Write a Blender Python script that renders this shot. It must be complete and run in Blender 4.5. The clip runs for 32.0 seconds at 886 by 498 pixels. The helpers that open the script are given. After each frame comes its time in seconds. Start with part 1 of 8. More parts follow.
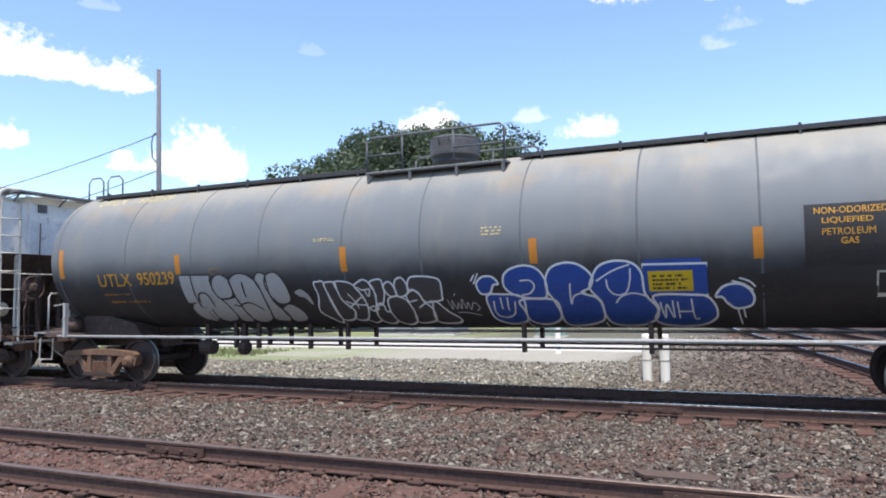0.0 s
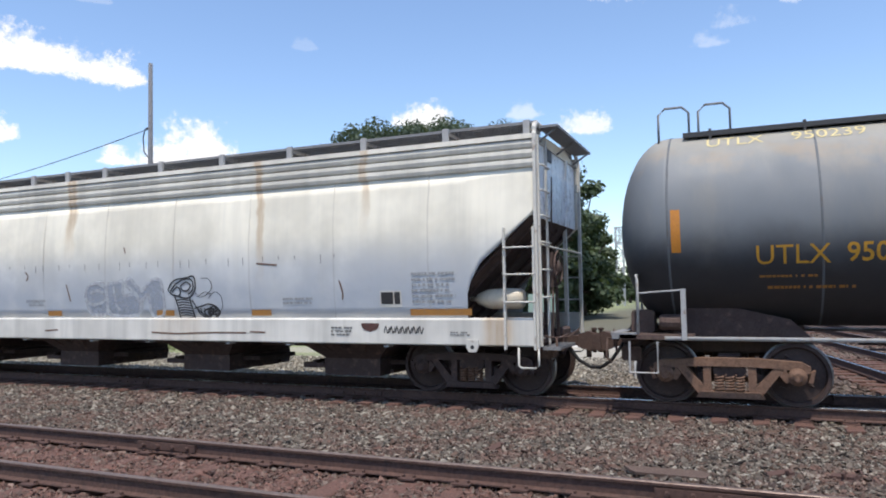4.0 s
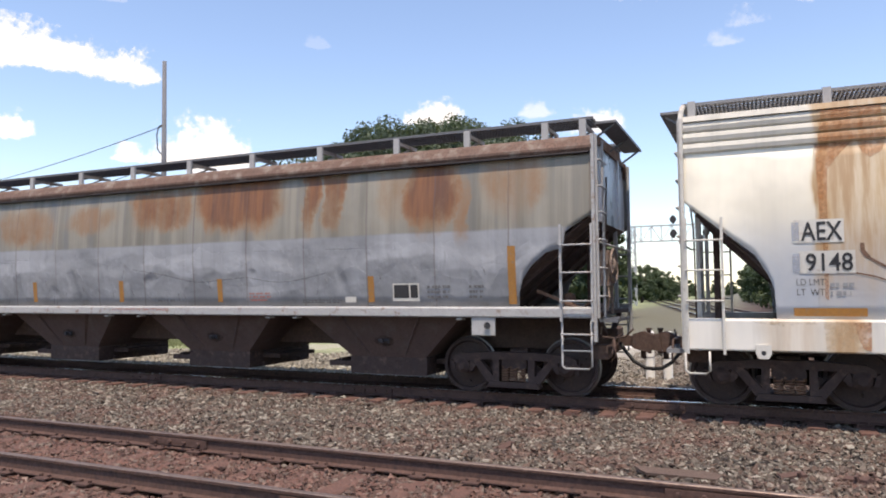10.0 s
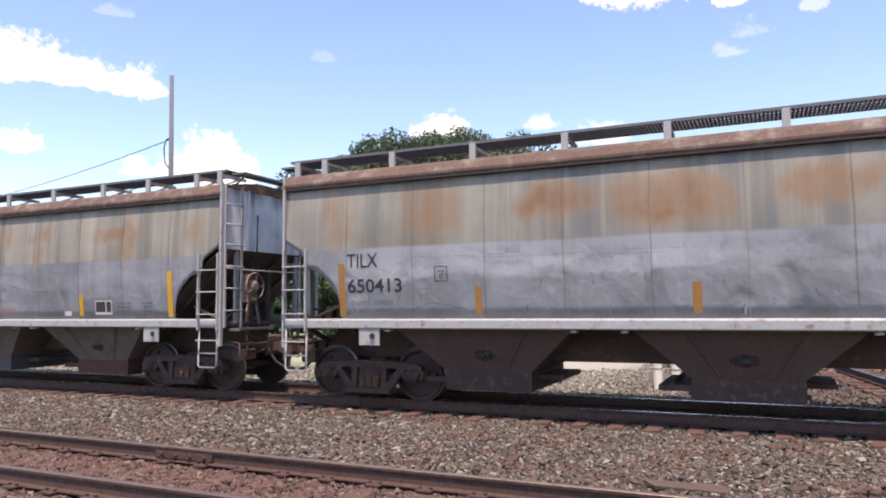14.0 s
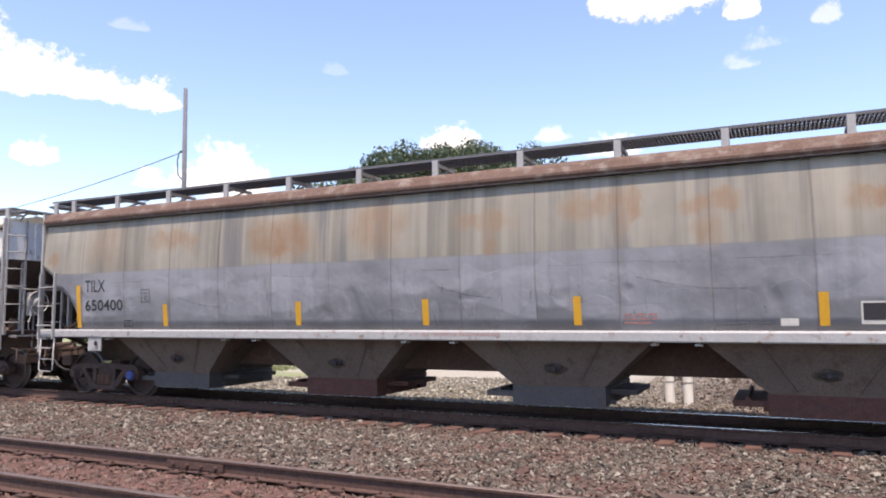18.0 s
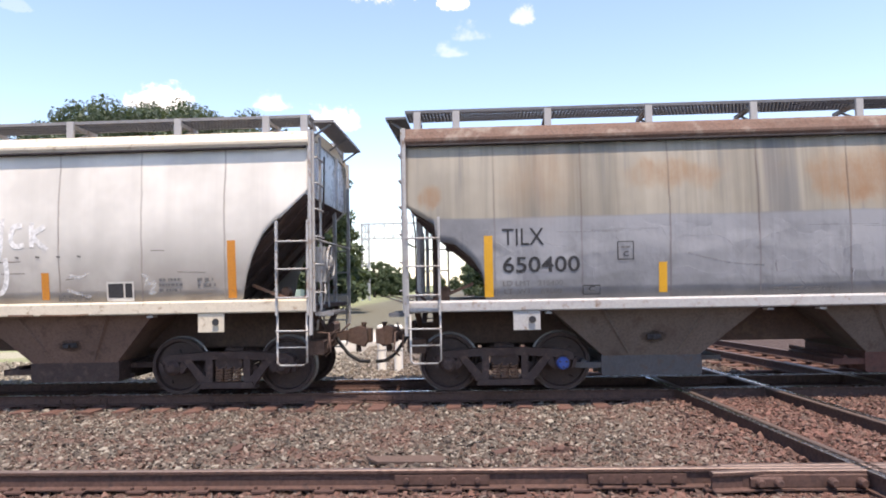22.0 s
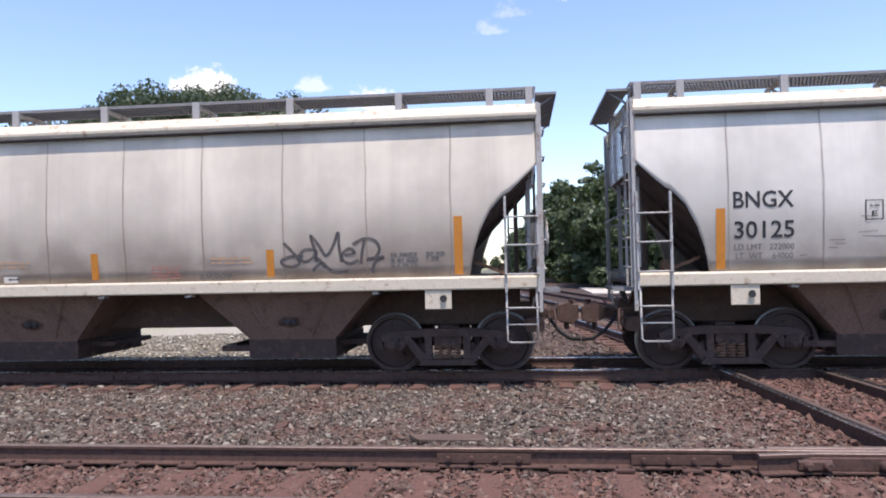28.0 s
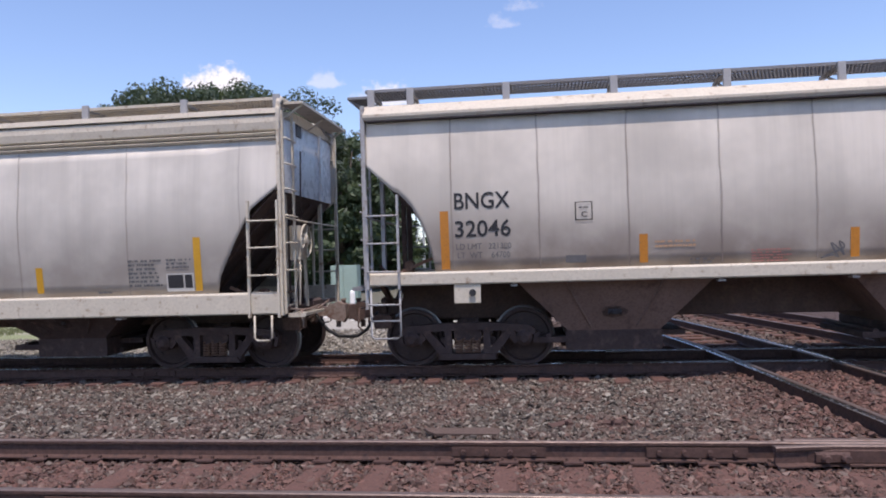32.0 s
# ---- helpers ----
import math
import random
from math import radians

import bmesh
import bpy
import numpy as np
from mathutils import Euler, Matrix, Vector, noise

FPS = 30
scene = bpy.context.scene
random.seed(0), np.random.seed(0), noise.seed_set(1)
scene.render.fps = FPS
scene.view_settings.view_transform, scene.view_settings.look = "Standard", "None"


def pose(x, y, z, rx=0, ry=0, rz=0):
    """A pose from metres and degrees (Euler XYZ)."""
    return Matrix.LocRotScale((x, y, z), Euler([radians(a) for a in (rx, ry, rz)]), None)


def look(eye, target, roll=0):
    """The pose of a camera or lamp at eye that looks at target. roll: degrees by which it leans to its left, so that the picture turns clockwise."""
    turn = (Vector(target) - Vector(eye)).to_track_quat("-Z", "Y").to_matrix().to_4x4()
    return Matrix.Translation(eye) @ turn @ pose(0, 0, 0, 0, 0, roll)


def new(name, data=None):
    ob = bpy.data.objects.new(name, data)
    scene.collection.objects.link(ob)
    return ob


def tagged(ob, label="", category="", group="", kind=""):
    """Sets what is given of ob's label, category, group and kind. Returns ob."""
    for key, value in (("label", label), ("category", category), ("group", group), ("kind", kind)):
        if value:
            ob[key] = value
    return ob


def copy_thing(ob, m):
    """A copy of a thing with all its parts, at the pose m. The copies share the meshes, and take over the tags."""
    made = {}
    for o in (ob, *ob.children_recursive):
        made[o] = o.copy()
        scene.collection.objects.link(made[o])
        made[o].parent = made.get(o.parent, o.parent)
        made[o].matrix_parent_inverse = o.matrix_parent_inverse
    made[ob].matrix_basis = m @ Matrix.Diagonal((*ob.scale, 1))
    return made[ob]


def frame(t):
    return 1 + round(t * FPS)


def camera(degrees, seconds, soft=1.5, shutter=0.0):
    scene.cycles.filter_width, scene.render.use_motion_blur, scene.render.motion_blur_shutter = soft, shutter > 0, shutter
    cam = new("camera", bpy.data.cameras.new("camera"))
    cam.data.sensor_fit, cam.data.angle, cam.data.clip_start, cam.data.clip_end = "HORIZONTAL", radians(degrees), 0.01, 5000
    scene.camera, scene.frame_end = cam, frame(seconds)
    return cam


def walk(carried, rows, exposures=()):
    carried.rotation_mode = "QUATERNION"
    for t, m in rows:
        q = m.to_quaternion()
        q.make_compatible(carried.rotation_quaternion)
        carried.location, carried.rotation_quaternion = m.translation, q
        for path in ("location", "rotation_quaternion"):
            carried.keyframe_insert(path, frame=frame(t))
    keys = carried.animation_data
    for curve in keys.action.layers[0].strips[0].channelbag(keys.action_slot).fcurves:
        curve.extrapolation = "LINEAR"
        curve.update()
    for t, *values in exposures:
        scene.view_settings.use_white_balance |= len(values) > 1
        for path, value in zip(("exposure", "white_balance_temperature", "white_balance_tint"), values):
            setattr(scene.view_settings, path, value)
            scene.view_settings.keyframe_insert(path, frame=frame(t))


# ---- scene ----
cam = camera(64.2, 32.0, soft=1.9)
PATH = [
    (0, (-0.01, 0.576, 1.688), (-0.813, 2.402, 1.826), -1.0),
    (0.5, (-0.009, 0.568, 1.687), (-0.811, 2.394, 1.827), -0.7),
    (1, (-0.01, 0.572, 1.689), (-0.81, 2.4, 1.83), -1.2),
    (1.5, (-0.009, 0.569, 1.688), (-0.807, 2.397, 1.832), -1.1),
    (2, (-0.005, 0.559, 1.685), (-0.802, 2.388, 1.832), -0.8),
    (2.5, (-0.01, 0.571, 1.688), (-0.805, 2.4, 1.835), -0.9),
    (3, (-0.004, 0.556, 1.684), (-0.798, 2.386, 1.829), -0.6),
    (3.5, (-0.01, 0.572, 1.688), (-0.794, 2.407, 1.819), -1.0),
    (5.5, (-0.018, 0.593, 1.694), (-0.806, 2.427, 1.81), 0.3),
    (6, (-0.014, 0.583, 1.691), (-0.802, 2.418, 1.802), -0.3),
    (6.5, (-0.017, 0.589, 1.693), (-0.805, 2.424, 1.802), -0.0),
    (7, (-0.016, 0.587, 1.692), (-0.805, 2.422, 1.802), -0.2),
    (7.5, (-0.018, 0.592, 1.694), (-0.808, 2.426, 1.804), -0.1),
    (8, (-0.014, 0.582, 1.691), (-0.809, 2.414, 1.801), -0.4),
    (8.5, (-0.016, 0.587, 1.692), (-0.812, 2.418, 1.804), -0.2),
    (9, (-0.016, 0.588, 1.693), (-0.821, 2.415, 1.816), -0.4),
    (9.5, (-0.011, 0.575, 1.689), (-0.824, 2.399, 1.815), -0.6),
    (10, (-0.015, 0.585, 1.692), (-0.829, 2.408, 1.815), -0.4),
    (10.5, (-0.012, 0.577, 1.69), (-0.826, 2.4, 1.81), -0.4),
    (11, (-0.01, 0.571, 1.688), (-0.823, 2.394, 1.816), -0.0),
    (11.5, (-0.011, 0.573, 1.689), (-0.828, 2.394, 1.825), 0.1),
    (12, (-0.013, 0.579, 1.69), (-0.832, 2.398, 1.832), -0.5),
    (12.5, (-0.013, 0.581, 1.691), (-0.835, 2.398, 1.838), -0.3),
    (13, (-0.023, 0.606, 1.697), (-0.849, 2.421, 1.848), -0.6),
    (13.5, (-0.022, 0.605, 1.697), (-0.851, 2.419, 1.852), -0.6),
    (14, (-0.021, 0.601, 1.696), (-0.849, 2.414, 1.852), -0.6),
    (14.5, (-0.015, 0.586, 1.692), (-0.845, 2.398, 1.848), -0.6),
    (16.5, (-0.009, 0.568, 1.688), (-0.844, 2.379, 1.839), -0.7),
    (17, (-0.014, 0.583, 1.691), (-0.852, 2.394, 1.84), -0.6),
    (17.5, (-0.015, 0.584, 1.692), (-0.859, 2.389, 1.866), -0.1),
    (18, (-0.01, 0.571, 1.688), (-0.864, 2.369, 1.878), -0.4),
    (18.5, (-0.005, 0.557, 1.685), (-0.864, 2.352, 1.882), -1.7),
    (19, (-0.02, 0.598, 1.696), (-0.837, 2.415, 1.868), -1.5),
    (19.4, (-0.025, 0.631, 1.723), (-0.737, 2.493, 1.891), 1.4),
    (19.5, (-0.023, 0.611, 1.698), (-0.68, 2.492, 1.87), 0.9),
    (19.8, (-0.042, 0.607, 1.69), (-0.548, 2.53, 1.906), -2.3),
    (20, (-0.022, 0.608, 1.697), (-0.43, 2.55, 1.947), -4.2),
    (20.2, (0.034, 0.638, 1.746), (-0.302, 2.591, 2.016), -2.5),
    (20.5, (-0.022, 0.607, 1.697), (-0.294, 2.565, 2.005), -1.2),
    (21, (-0.01, 0.579, 1.689), (-0.161, 2.565, 1.869), -1.6),
    (21.5, (-0.017, 0.598, 1.694), (-0.105, 2.593, 1.803), -0.4),
    (22, (-0.021, 0.601, 1.696), (-0.119, 2.596, 1.798), -1.1),
    (22.5, (-0.024, 0.609, 1.698), (-0.179, 2.601, 1.794), -0.5),
    (23, (-0.024, 0.609, 1.698), (-0.2, 2.6, 1.789), -0.5),
    (23.5, (-0.022, 0.604, 1.697), (-0.205, 2.594, 1.777), -0.6),
    (24, (-0.023, 0.607, 1.697), (-0.214, 2.597, 1.755), -0.3),
    (24.5, (-0.023, 0.608, 1.698), (-0.223, 2.598, 1.743), -0.4),
    (25, (-0.022, 0.605, 1.697), (-0.224, 2.594, 1.736), -0.4),
    (25.5, (-0.022, 0.603, 1.697), (-0.236, 2.592, 1.732), -0.9),
    (27.5, (-0.023, 0.606, 1.697), (-0.237, 2.594, 1.745), -1.1),
    (28, (-0.024, 0.609, 1.698), (-0.238, 2.597, 1.745), -1.2),
    (28.5, (-0.024, 0.611, 1.699), (-0.242, 2.599, 1.745), -1.2),
    (29, (-0.021, 0.603, 1.696), (-0.245, 2.589, 1.743), -1.2),
    (29.5, (-0.021, 0.602, 1.696), (-0.246, 2.589, 1.742), -1.3),
    (30, (-0.022, 0.605, 1.697), (-0.251, 2.592, 1.741), -1.4),
    (30.5, (-0.022, 0.605, 1.697), (-0.254, 2.591, 1.739), -1.5),
    (31, (-0.021, 0.606, 1.697), (-0.261, 2.592, 1.734), -1.7),
    (31.5, (-0.021, 0.6, 1.696), (-0.265, 2.585, 1.73), -1.7),
    (32, (-0.018, 0.599, 1.695), (-0.271, 2.583, 1.728), -1.7),
]
walk(cam, [(t, look(e, g, r)) for t, e, g, r in PATH],
     [(0, 0.84, 6450, 12), (2, 0.76, 6550, 12), (3.5, 0.64, 6550, 12), (6, 0.20, 6100, 9), (7, 0.22, 6150, 8), (9, 0.50, 6900, 14), (10, 0.75, 7250, 17), (11, 0.84, 7250, 18), (13, 0.91, 7150, 20), (18, 1.0, 7150, 21), (20, 1.06, 7250, 19), (21, 0.78, 6750, 18),
      (22, 1.14, 7250, 20), (22.6, 1.05, 7200, 20), (23, 0.90, 6800, 19), (24, 0.80, 6500, 19), (26, 0.74, 6450, 18), (28, 0.81, 6600, 20), (29, 0.72, 6500, 21), (30, 0.51, 6400, 22), (31, 0.48, 6420, 22.5), (32, 0.41, 6450, 23)])

# ---- light and exposure ----
def sky_world():
    w = bpy.data.worlds.new("sky")
    w.use_nodes = True
    t = w.node_tree
    s = t.nodes.new("ShaderNodeTexSky")
    s.sky_type = "NISHITA"
    s.sun_disc = False
    s.sun_elevation = radians(71.3)
    s.sun_rotation = radians(164)
    s.altitude = 50
    s.air_density, s.dust_density, s.ozone_density = 1.0, 0.3, 3.0
    t.links.new(s.outputs[0], t.nodes["Background"].inputs[0])
    t.nodes["Background"].inputs[1].default_value = 0.15
    scene.world = w


sky_world()
sun = new("sun", bpy.data.lights.new("sun", "SUN"))
sun.data.energy, sun.data.angle, sun.data.color = 3.35, radians(0.53), (1.0, 0.94, 0.84)
sun.matrix_world = look((0.10 * 60, -0.355 * 60, 60), (0, 0, 0))

# the train's way: metres gone after t seconds, slowly gathering speed
SPEED = (3.15014317, 0.0178714485, -0.000346638085, 2.37859476e-06)


def gone(t):
    return sum(c * t ** (i + 1) for i, c in enumerate(SPEED))


Y0 = 12.80          # middle of the train's track; rail tops are at z = 0
GROUND = -0.27


# ---- materials ----
class Nodes:
    def __init__(self, name):
        self.mat = bpy.data.materials.new(name)
        self.mat.use_nodes = True
        self.t = self.mat.node_tree
        self.b = self.t.nodes["Principled BSDF"]
        self.co = self.t.nodes.new("ShaderNodeTexCoord").outputs["Object"]

    def put(self, sock, v):
        if isinstance(v, bpy.types.NodeSocket):
            self.t.links.new(v, sock)
        elif isinstance(v, (tuple, list)):
            sock.default_value = (*v, 1) if len(v) == 3 and sock.type == "RGBA" else v
        else:
            sock.default_value = v

    def m(self, op, a, b=0.0, clamp=False):
        n = self.t.nodes.new("ShaderNodeMath")
        n.operation, n.use_clamp = op, clamp
        self.put(n.inputs[0], a)
        self.put(n.inputs[1], b)
        return n.outputs[0]

    def mix(self, f, a, b, mode="MIX"):
        n = self.t.nodes.new("ShaderNodeMix")
        n.data_type, n.blend_type = "RGBA", mode
        self.put(n.inputs[0], f)
        self.put(n.inputs[6], a)
        self.put(n.inputs[7], b)
        return n.outputs[2]

    def xyz(self):
        n = self.t.nodes.new("ShaderNodeSeparateXYZ")
        self.t.links.new(self.co, n.inputs[0])
        return n.outputs

    def scaled(self, sx, sy, sz, shift=0.0):
        n = self.t.nodes.new("ShaderNodeMapping")
        self.t.links.new(self.co, n.inputs[0])
        n.inputs["Scale"].default_value = (sx, sy, sz)
        n.inputs["Location"].default_value = (shift, shift * 0.7, shift * 0.3)
        return n.outputs[0]

    def noise(self, scale, detail=4, rough=0.55, vec=None):
        n = self.t.nodes.new("ShaderNodeTexNoise")
        self.t.links.new(vec or self.co, n.inputs["Vector"])
        n.inputs["Scale"].default_value, n.inputs["Detail"].default_value = scale, detail
        n.inputs["Roughness"].default_value = rough
        return n.outputs[0]

    def step(self, x, lo, hi, a=0.0, b=1.0):
        n = self.t.nodes.new("ShaderNodeMapRange")
        n.interpolation_type = "SMOOTHSTEP"
        self.put(n.inputs[0], x)
        for i, v in ((1, lo), (2, hi), (3, a), (4, b)):
            n.inputs[i].default_value = v
        return n.outputs[0]

    def near(self, x, x0, w):
        """1 at x0, falling to 0 at the distance w"""
        return self.step(self.m("ABSOLUTE", self.m("SUBTRACT", x, x0)), w, w * 0.35)

    def island(self):
        return self.t.nodes.new("ShaderNodeNewGeometry").outputs["Random Per Island"]

    def each(self):
        return self.t.nodes.new("ShaderNodeObjectInfo").outputs["Random"]

    def bump(self, h, strength, dist=0.02):
        n = self.t.nodes.new("ShaderNodeBump")
        n.inputs["Strength"].default_value, n.inputs["Distance"].default_value = strength, dist
        self.t.links.new(h, n.inputs["Height"])
        self.t.links.new(n.outputs[0], self.b.inputs["Normal"])

    def done(self, col, rough=0.6, metal=0.0):
        self.put(self.b.inputs["Base Color"], col)
        self.put(self.b.inputs["Roughness"], rough)
        self.put(self.b.inputs["Metallic"], metal)
        return self.mat


def dim(c, k):
    return tuple(v * k for v in c)


def plain(name, col, rough=0.6, metal=0.0, var=0.3, scale=4.0, bump=0.15, bscale=30.0, wear=None, amount=0.35):
    """a surface with blotches, grain, and wear of another colour"""
    n = Nodes(name)
    c = n.mix(n.noise(scale, 5), dim(col, 1 - var), dim(col, 1 + var))
    c = n.mix(n.step(n.noise(bscale, 3), 0.35, 0.75), c, dim(col, 1 - var * 0.8))
    if wear:
        c = n.mix(n.step(n.noise(scale * 2.3, 6, 0.65), 0.62 - amount * 0.3, 0.72), c, wear)
    n.bump(n.noise(bscale, 4), bump, 0.01)
    return n.done(c, n.step(n.noise(scale * 3), 0.2, 0.8, rough - 0.1, min(1, rough + 0.12)), metal)


RUST = (0.16, 0.062, 0.028)


def hopper_paint(name, upper, lower, split, seam, rust=0.4, stains=(), drip=0.5, dents=0.3, low=None, spots=(), wave=None, gloss=0.0, blend=0.03, bite=1.0):
    """weathered car side: streaks down from the roof, seams, rust stains (x, half width, lowest z) and, with low, a
    darkening lower half
    """
    n = Nodes(name)
    x, y, z = n.xyz()
    streak = n.noise(1.0, 6, 0.62, n.scaled(2.6, 0.4, 0.10))
    wide = n.noise(1.0, 5, 0.6, n.scaled(0.62, 0.3, 0.95, 7.3))
    blot = n.noise(0.55, 4, 0.6)
    fine = n.noise(1.0, 5, 0.6, n.scaled(9, 1, 0.5, 3.1))
    edge = n.m("ADD", z, n.m("MULTIPLY", n.m("SUBTRACT", n.noise(0.9, 3), 0.5), 0.07 if wave else 0.18))
    top = n.step(edge, split - blend, split + blend)
    c = n.mix(top, n.mix(n.step(blot, 0.38, 0.62), dim(lower, 0.84), dim(lower, 1.14)), n.mix(n.step(blot, 0.35, 0.65), dim(upper, 0.85), dim(upper, 1.12)))
    c = n.mix(n.m("MULTIPLY", n.step(streak, 0.42, 0.72), drip), c, dim(upper, 0.55))
    c = n.mix(n.m("MULTIPLY", n.step(fine, 0.5, 0.8), drip * 0.6), c, dim(lower, 0.7))
    r = n.m("MULTIPLY", n.step(wide, 0.66 - rust * 0.25, 0.86 - rust * 0.2), n.step(streak, 0.25, 0.6, 0.45, 1.0))
    r = n.m("MULTIPLY", r, n.m("MULTIPLY", top, n.step(z, 3.95, 3.45)))
    c = n.mix(n.m("MULTIPLY", n.step(n.noise(1.0, 4, 0.6, n.scaled(1.7, 0.4, 0.12, 11.0)), 0.52, 0.68), drip * 0.7), c, dim(lower, 0.6))
    c = n.mix(n.m("MULTIPLY", r, rust), c, (0.215, 0.105, 0.055))
    c = n.mix(n.m("MULTIPLY", n.step(r, 0.75, 1.0), rust * 0.8), c, (0.13, 0.058, 0.033))
    c = n.mix(n.m("MULTIPLY", n.m("MULTIPLY", n.step(n.noise(1.0, 5, 0.6, n.scaled(3.3, 0.4, 0.07, 13.0)), 0.52, 0.72), top), drip * (0.6 if wave else 0.12)), c, dim(upper, 1.3))
    if wave:
        # dented lower panels, each of its own tone: a pale band that sags in places, dull and blotched below
        cell = n.t.nodes.new("ShaderNodeTexWhiteNoise")
        cell.noise_dimensions = "1D"
        n.put(cell.inputs["W"], n.m("FLOOR", n.m("DIVIDE", n.m("SUBTRACT", x, seam[0]), seam[1])))
        own = n.m("MULTIPLY", n.m("SUBTRACT", cell.outputs["Value"], 0.5), 0.5)
        bow = n.m("ADD", n.m("ADD", z, own), n.m("MULTIPLY", n.m("SUBTRACT", n.noise(1.0, 2, 0.4, n.scaled(0.55, 0.1, 0.12, 5.5)), 0.5), 1.3))
        pale = n.m("MULTIPLY", n.step(bow, wave - 0.02, wave + 0.05), n.step(n.noise(1.0, 3, 0.5, n.scaled(0.5, 0.2, 0.6, 15.0)), 0.36, 0.56))
        blotch = n.step(n.noise(1.0, 6, 0.66, n.scaled(1.1, 0.5, 1.0, 2.6)), 0.34, 0.68)
        dull = n.mix(blotch, dim(lower, 0.8), dim(lower, 1.14))
        c = n.mix(n.m("SUBTRACT", 1.0, top), c, n.mix(n.m("MULTIPLY", pale, n.step(streak, 0.62, 0.4, 0.45, 1.0)), dull, dim(lower, 1.36)))
        c = n.mix(n.m("MULTIPLY", n.step(n.noise(1.0, 6, 0.72, n.scaled(4.2, 0.5, 0.9, 8.1)), 0.56, 0.72), n.step(edge, split + 0.1, split - 0.4, 0.1, 0.5)), c, dim(lower, 0.5))
        c = n.mix(n.m("MULTIPLY", n.step(n.noise(1.0, 5, 0.7, n.scaled(6.5, 0.5, 2.2, 21.0)), 0.66, 0.74), n.step(edge, split, split - 0.3, 0.0, 0.6)), c, dim(lower, 1.75))
    if spots:
        sx = n.m("ADD", x, n.m("MULTIPLY", n.m("SUBTRACT", n.noise(1.5, 5, 0.6), 0.5), 0.75))
        sz = n.m("ADD", z, n.m("MULTIPLY", n.m("SUBTRACT", n.noise(1.0, 5, 0.6, n.scaled(2.2, 1.0, 1.3, 6.2)), 0.5), 0.7))
        acc = None
        for x0, z0, w, h, k in spots:
            d = n.m("ADD", n.m("POWER", n.m("ABSOLUTE", n.m("DIVIDE", n.m("SUBTRACT", sx, x0), w)), 3.0), n.m("POWER", n.m("ABSOLUTE", n.m("DIVIDE", n.m("SUBTRACT", sz, z0), h)), 2.0))
            d = n.m("MULTIPLY", n.step(d, 3.6, 0.0), k * bite)
            acc = d if acc is None else n.m("MAXIMUM", acc, d)
        acc = n.m("MULTIPLY", acc, n.step(fine, 0.25, 0.62, 0.78, 1.0))
        acc = n.m("MULTIPLY", acc, n.step(n.noise(1.0, 6, 0.7, n.scaled(2.4, 0.6, 1.5, 9.4)), 0.25, 0.7, 0.6, 1.0))
        c = n.mix(n.step(acc, 0.0, 1.0, 0.0, 0.85), c, (0.285, 0.165, 0.077))
        c = n.mix(n.step(acc, 0.3, 1.2, 0.0, 0.95), c, n.mix(n.step(fine, 0.35, 0.65), (0.115, 0.05, 0.03), (0.21, 0.086, 0.036)))
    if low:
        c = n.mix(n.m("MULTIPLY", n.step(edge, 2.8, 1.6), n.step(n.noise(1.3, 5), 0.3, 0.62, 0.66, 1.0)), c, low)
    # seams with dirt that has run along them
    wander = n.m("MULTIPLY", n.m("SUBTRACT", n.noise(1.0, 4, 0.6, n.scaled(1.3, 0.2, 1.6, 17.0)), 0.5), 0.07)
    f = n.m("FRACT", n.m("ADD", n.m("DIVIDE", n.m("SUBTRACT", n.m("ADD", x, wander), seam[0]), seam[1]), 50.5))
    s = n.step(n.m("ABSOLUTE", n.m("SUBTRACT", f, 0.5)), 0.02 / seam[1], 0.004 / seam[1])
    s = n.m("MULTIPLY", s, n.step(n.noise(1.0, 3, 0.5, n.scaled(1.5, 1, 0.5)), 0.25, 0.6, 0.35, 0.8))
    c = n.mix(n.m("MULTIPLY", s, seam[2]), c, n.mix(0.5, dim(lower, 0.36), (0.15, 0.085, 0.07)))
    for x0, w, z0, k in stains:
        wob = n.m("ADD", x, n.m("MULTIPLY", n.m("SUBTRACT", n.noise(1.2, 3), 0.5), 0.35))
        b = n.m("MULTIPLY", n.near(wob, x0, w), n.step(n.m("ADD", z, n.m("MULTIPLY", streak, 0.8)), z0, z0 + 1.3))
        b = n.m("MULTIPLY", b, n.step(n.noise(1.0, 6, 0.65, n.scaled(7, 1, 0.7, 1.7)), 0.28, 0.6, 0.55, 1.0))
        c = n.mix(n.m("MULTIPLY", b, k), c, (0.47, 0.32, 0.16))
        c = n.mix(n.m("MULTIPLY", n.m("POWER", b, 3.0), k * 0.55), c, (0.25, 0.115, 0.05))
    crease = n.m("ABSOLUTE", n.m("SUBTRACT", n.noise(1.0, 4, 0.55, n.scaled(2.2, 1.0, 1.7, 4.4)), 0.5))
    crease = n.m("MULTIPLY", n.step(crease, 0.0, 0.2), n.step(z, split + 0.1, split - 0.25, 0.05, 1.0))
    if wave:
        vor = n.t.nodes.new("ShaderNodeTexVoronoi")
        vor.feature = "DISTANCE_TO_EDGE"
        vor.inputs["Scale"].default_value = 1.0
        mp = n.scaled(1.15, 0.2, 1.5, 2.9)
        off = n.t.nodes.new("ShaderNodeVectorMath")
        off.operation = "ADD"
        wn = n.t.nodes.new("ShaderNodeTexNoise")
        wn.inputs["Scale"].default_value = 1.4
        n.t.links.new(n.co, wn.inputs["Vector"])
        n.t.links.new(mp, off.inputs[0])
        n.t.links.new(wn.outputs["Color"], off.inputs[1])
        n.t.links.new(off.outputs[0], vor.inputs["Vector"])
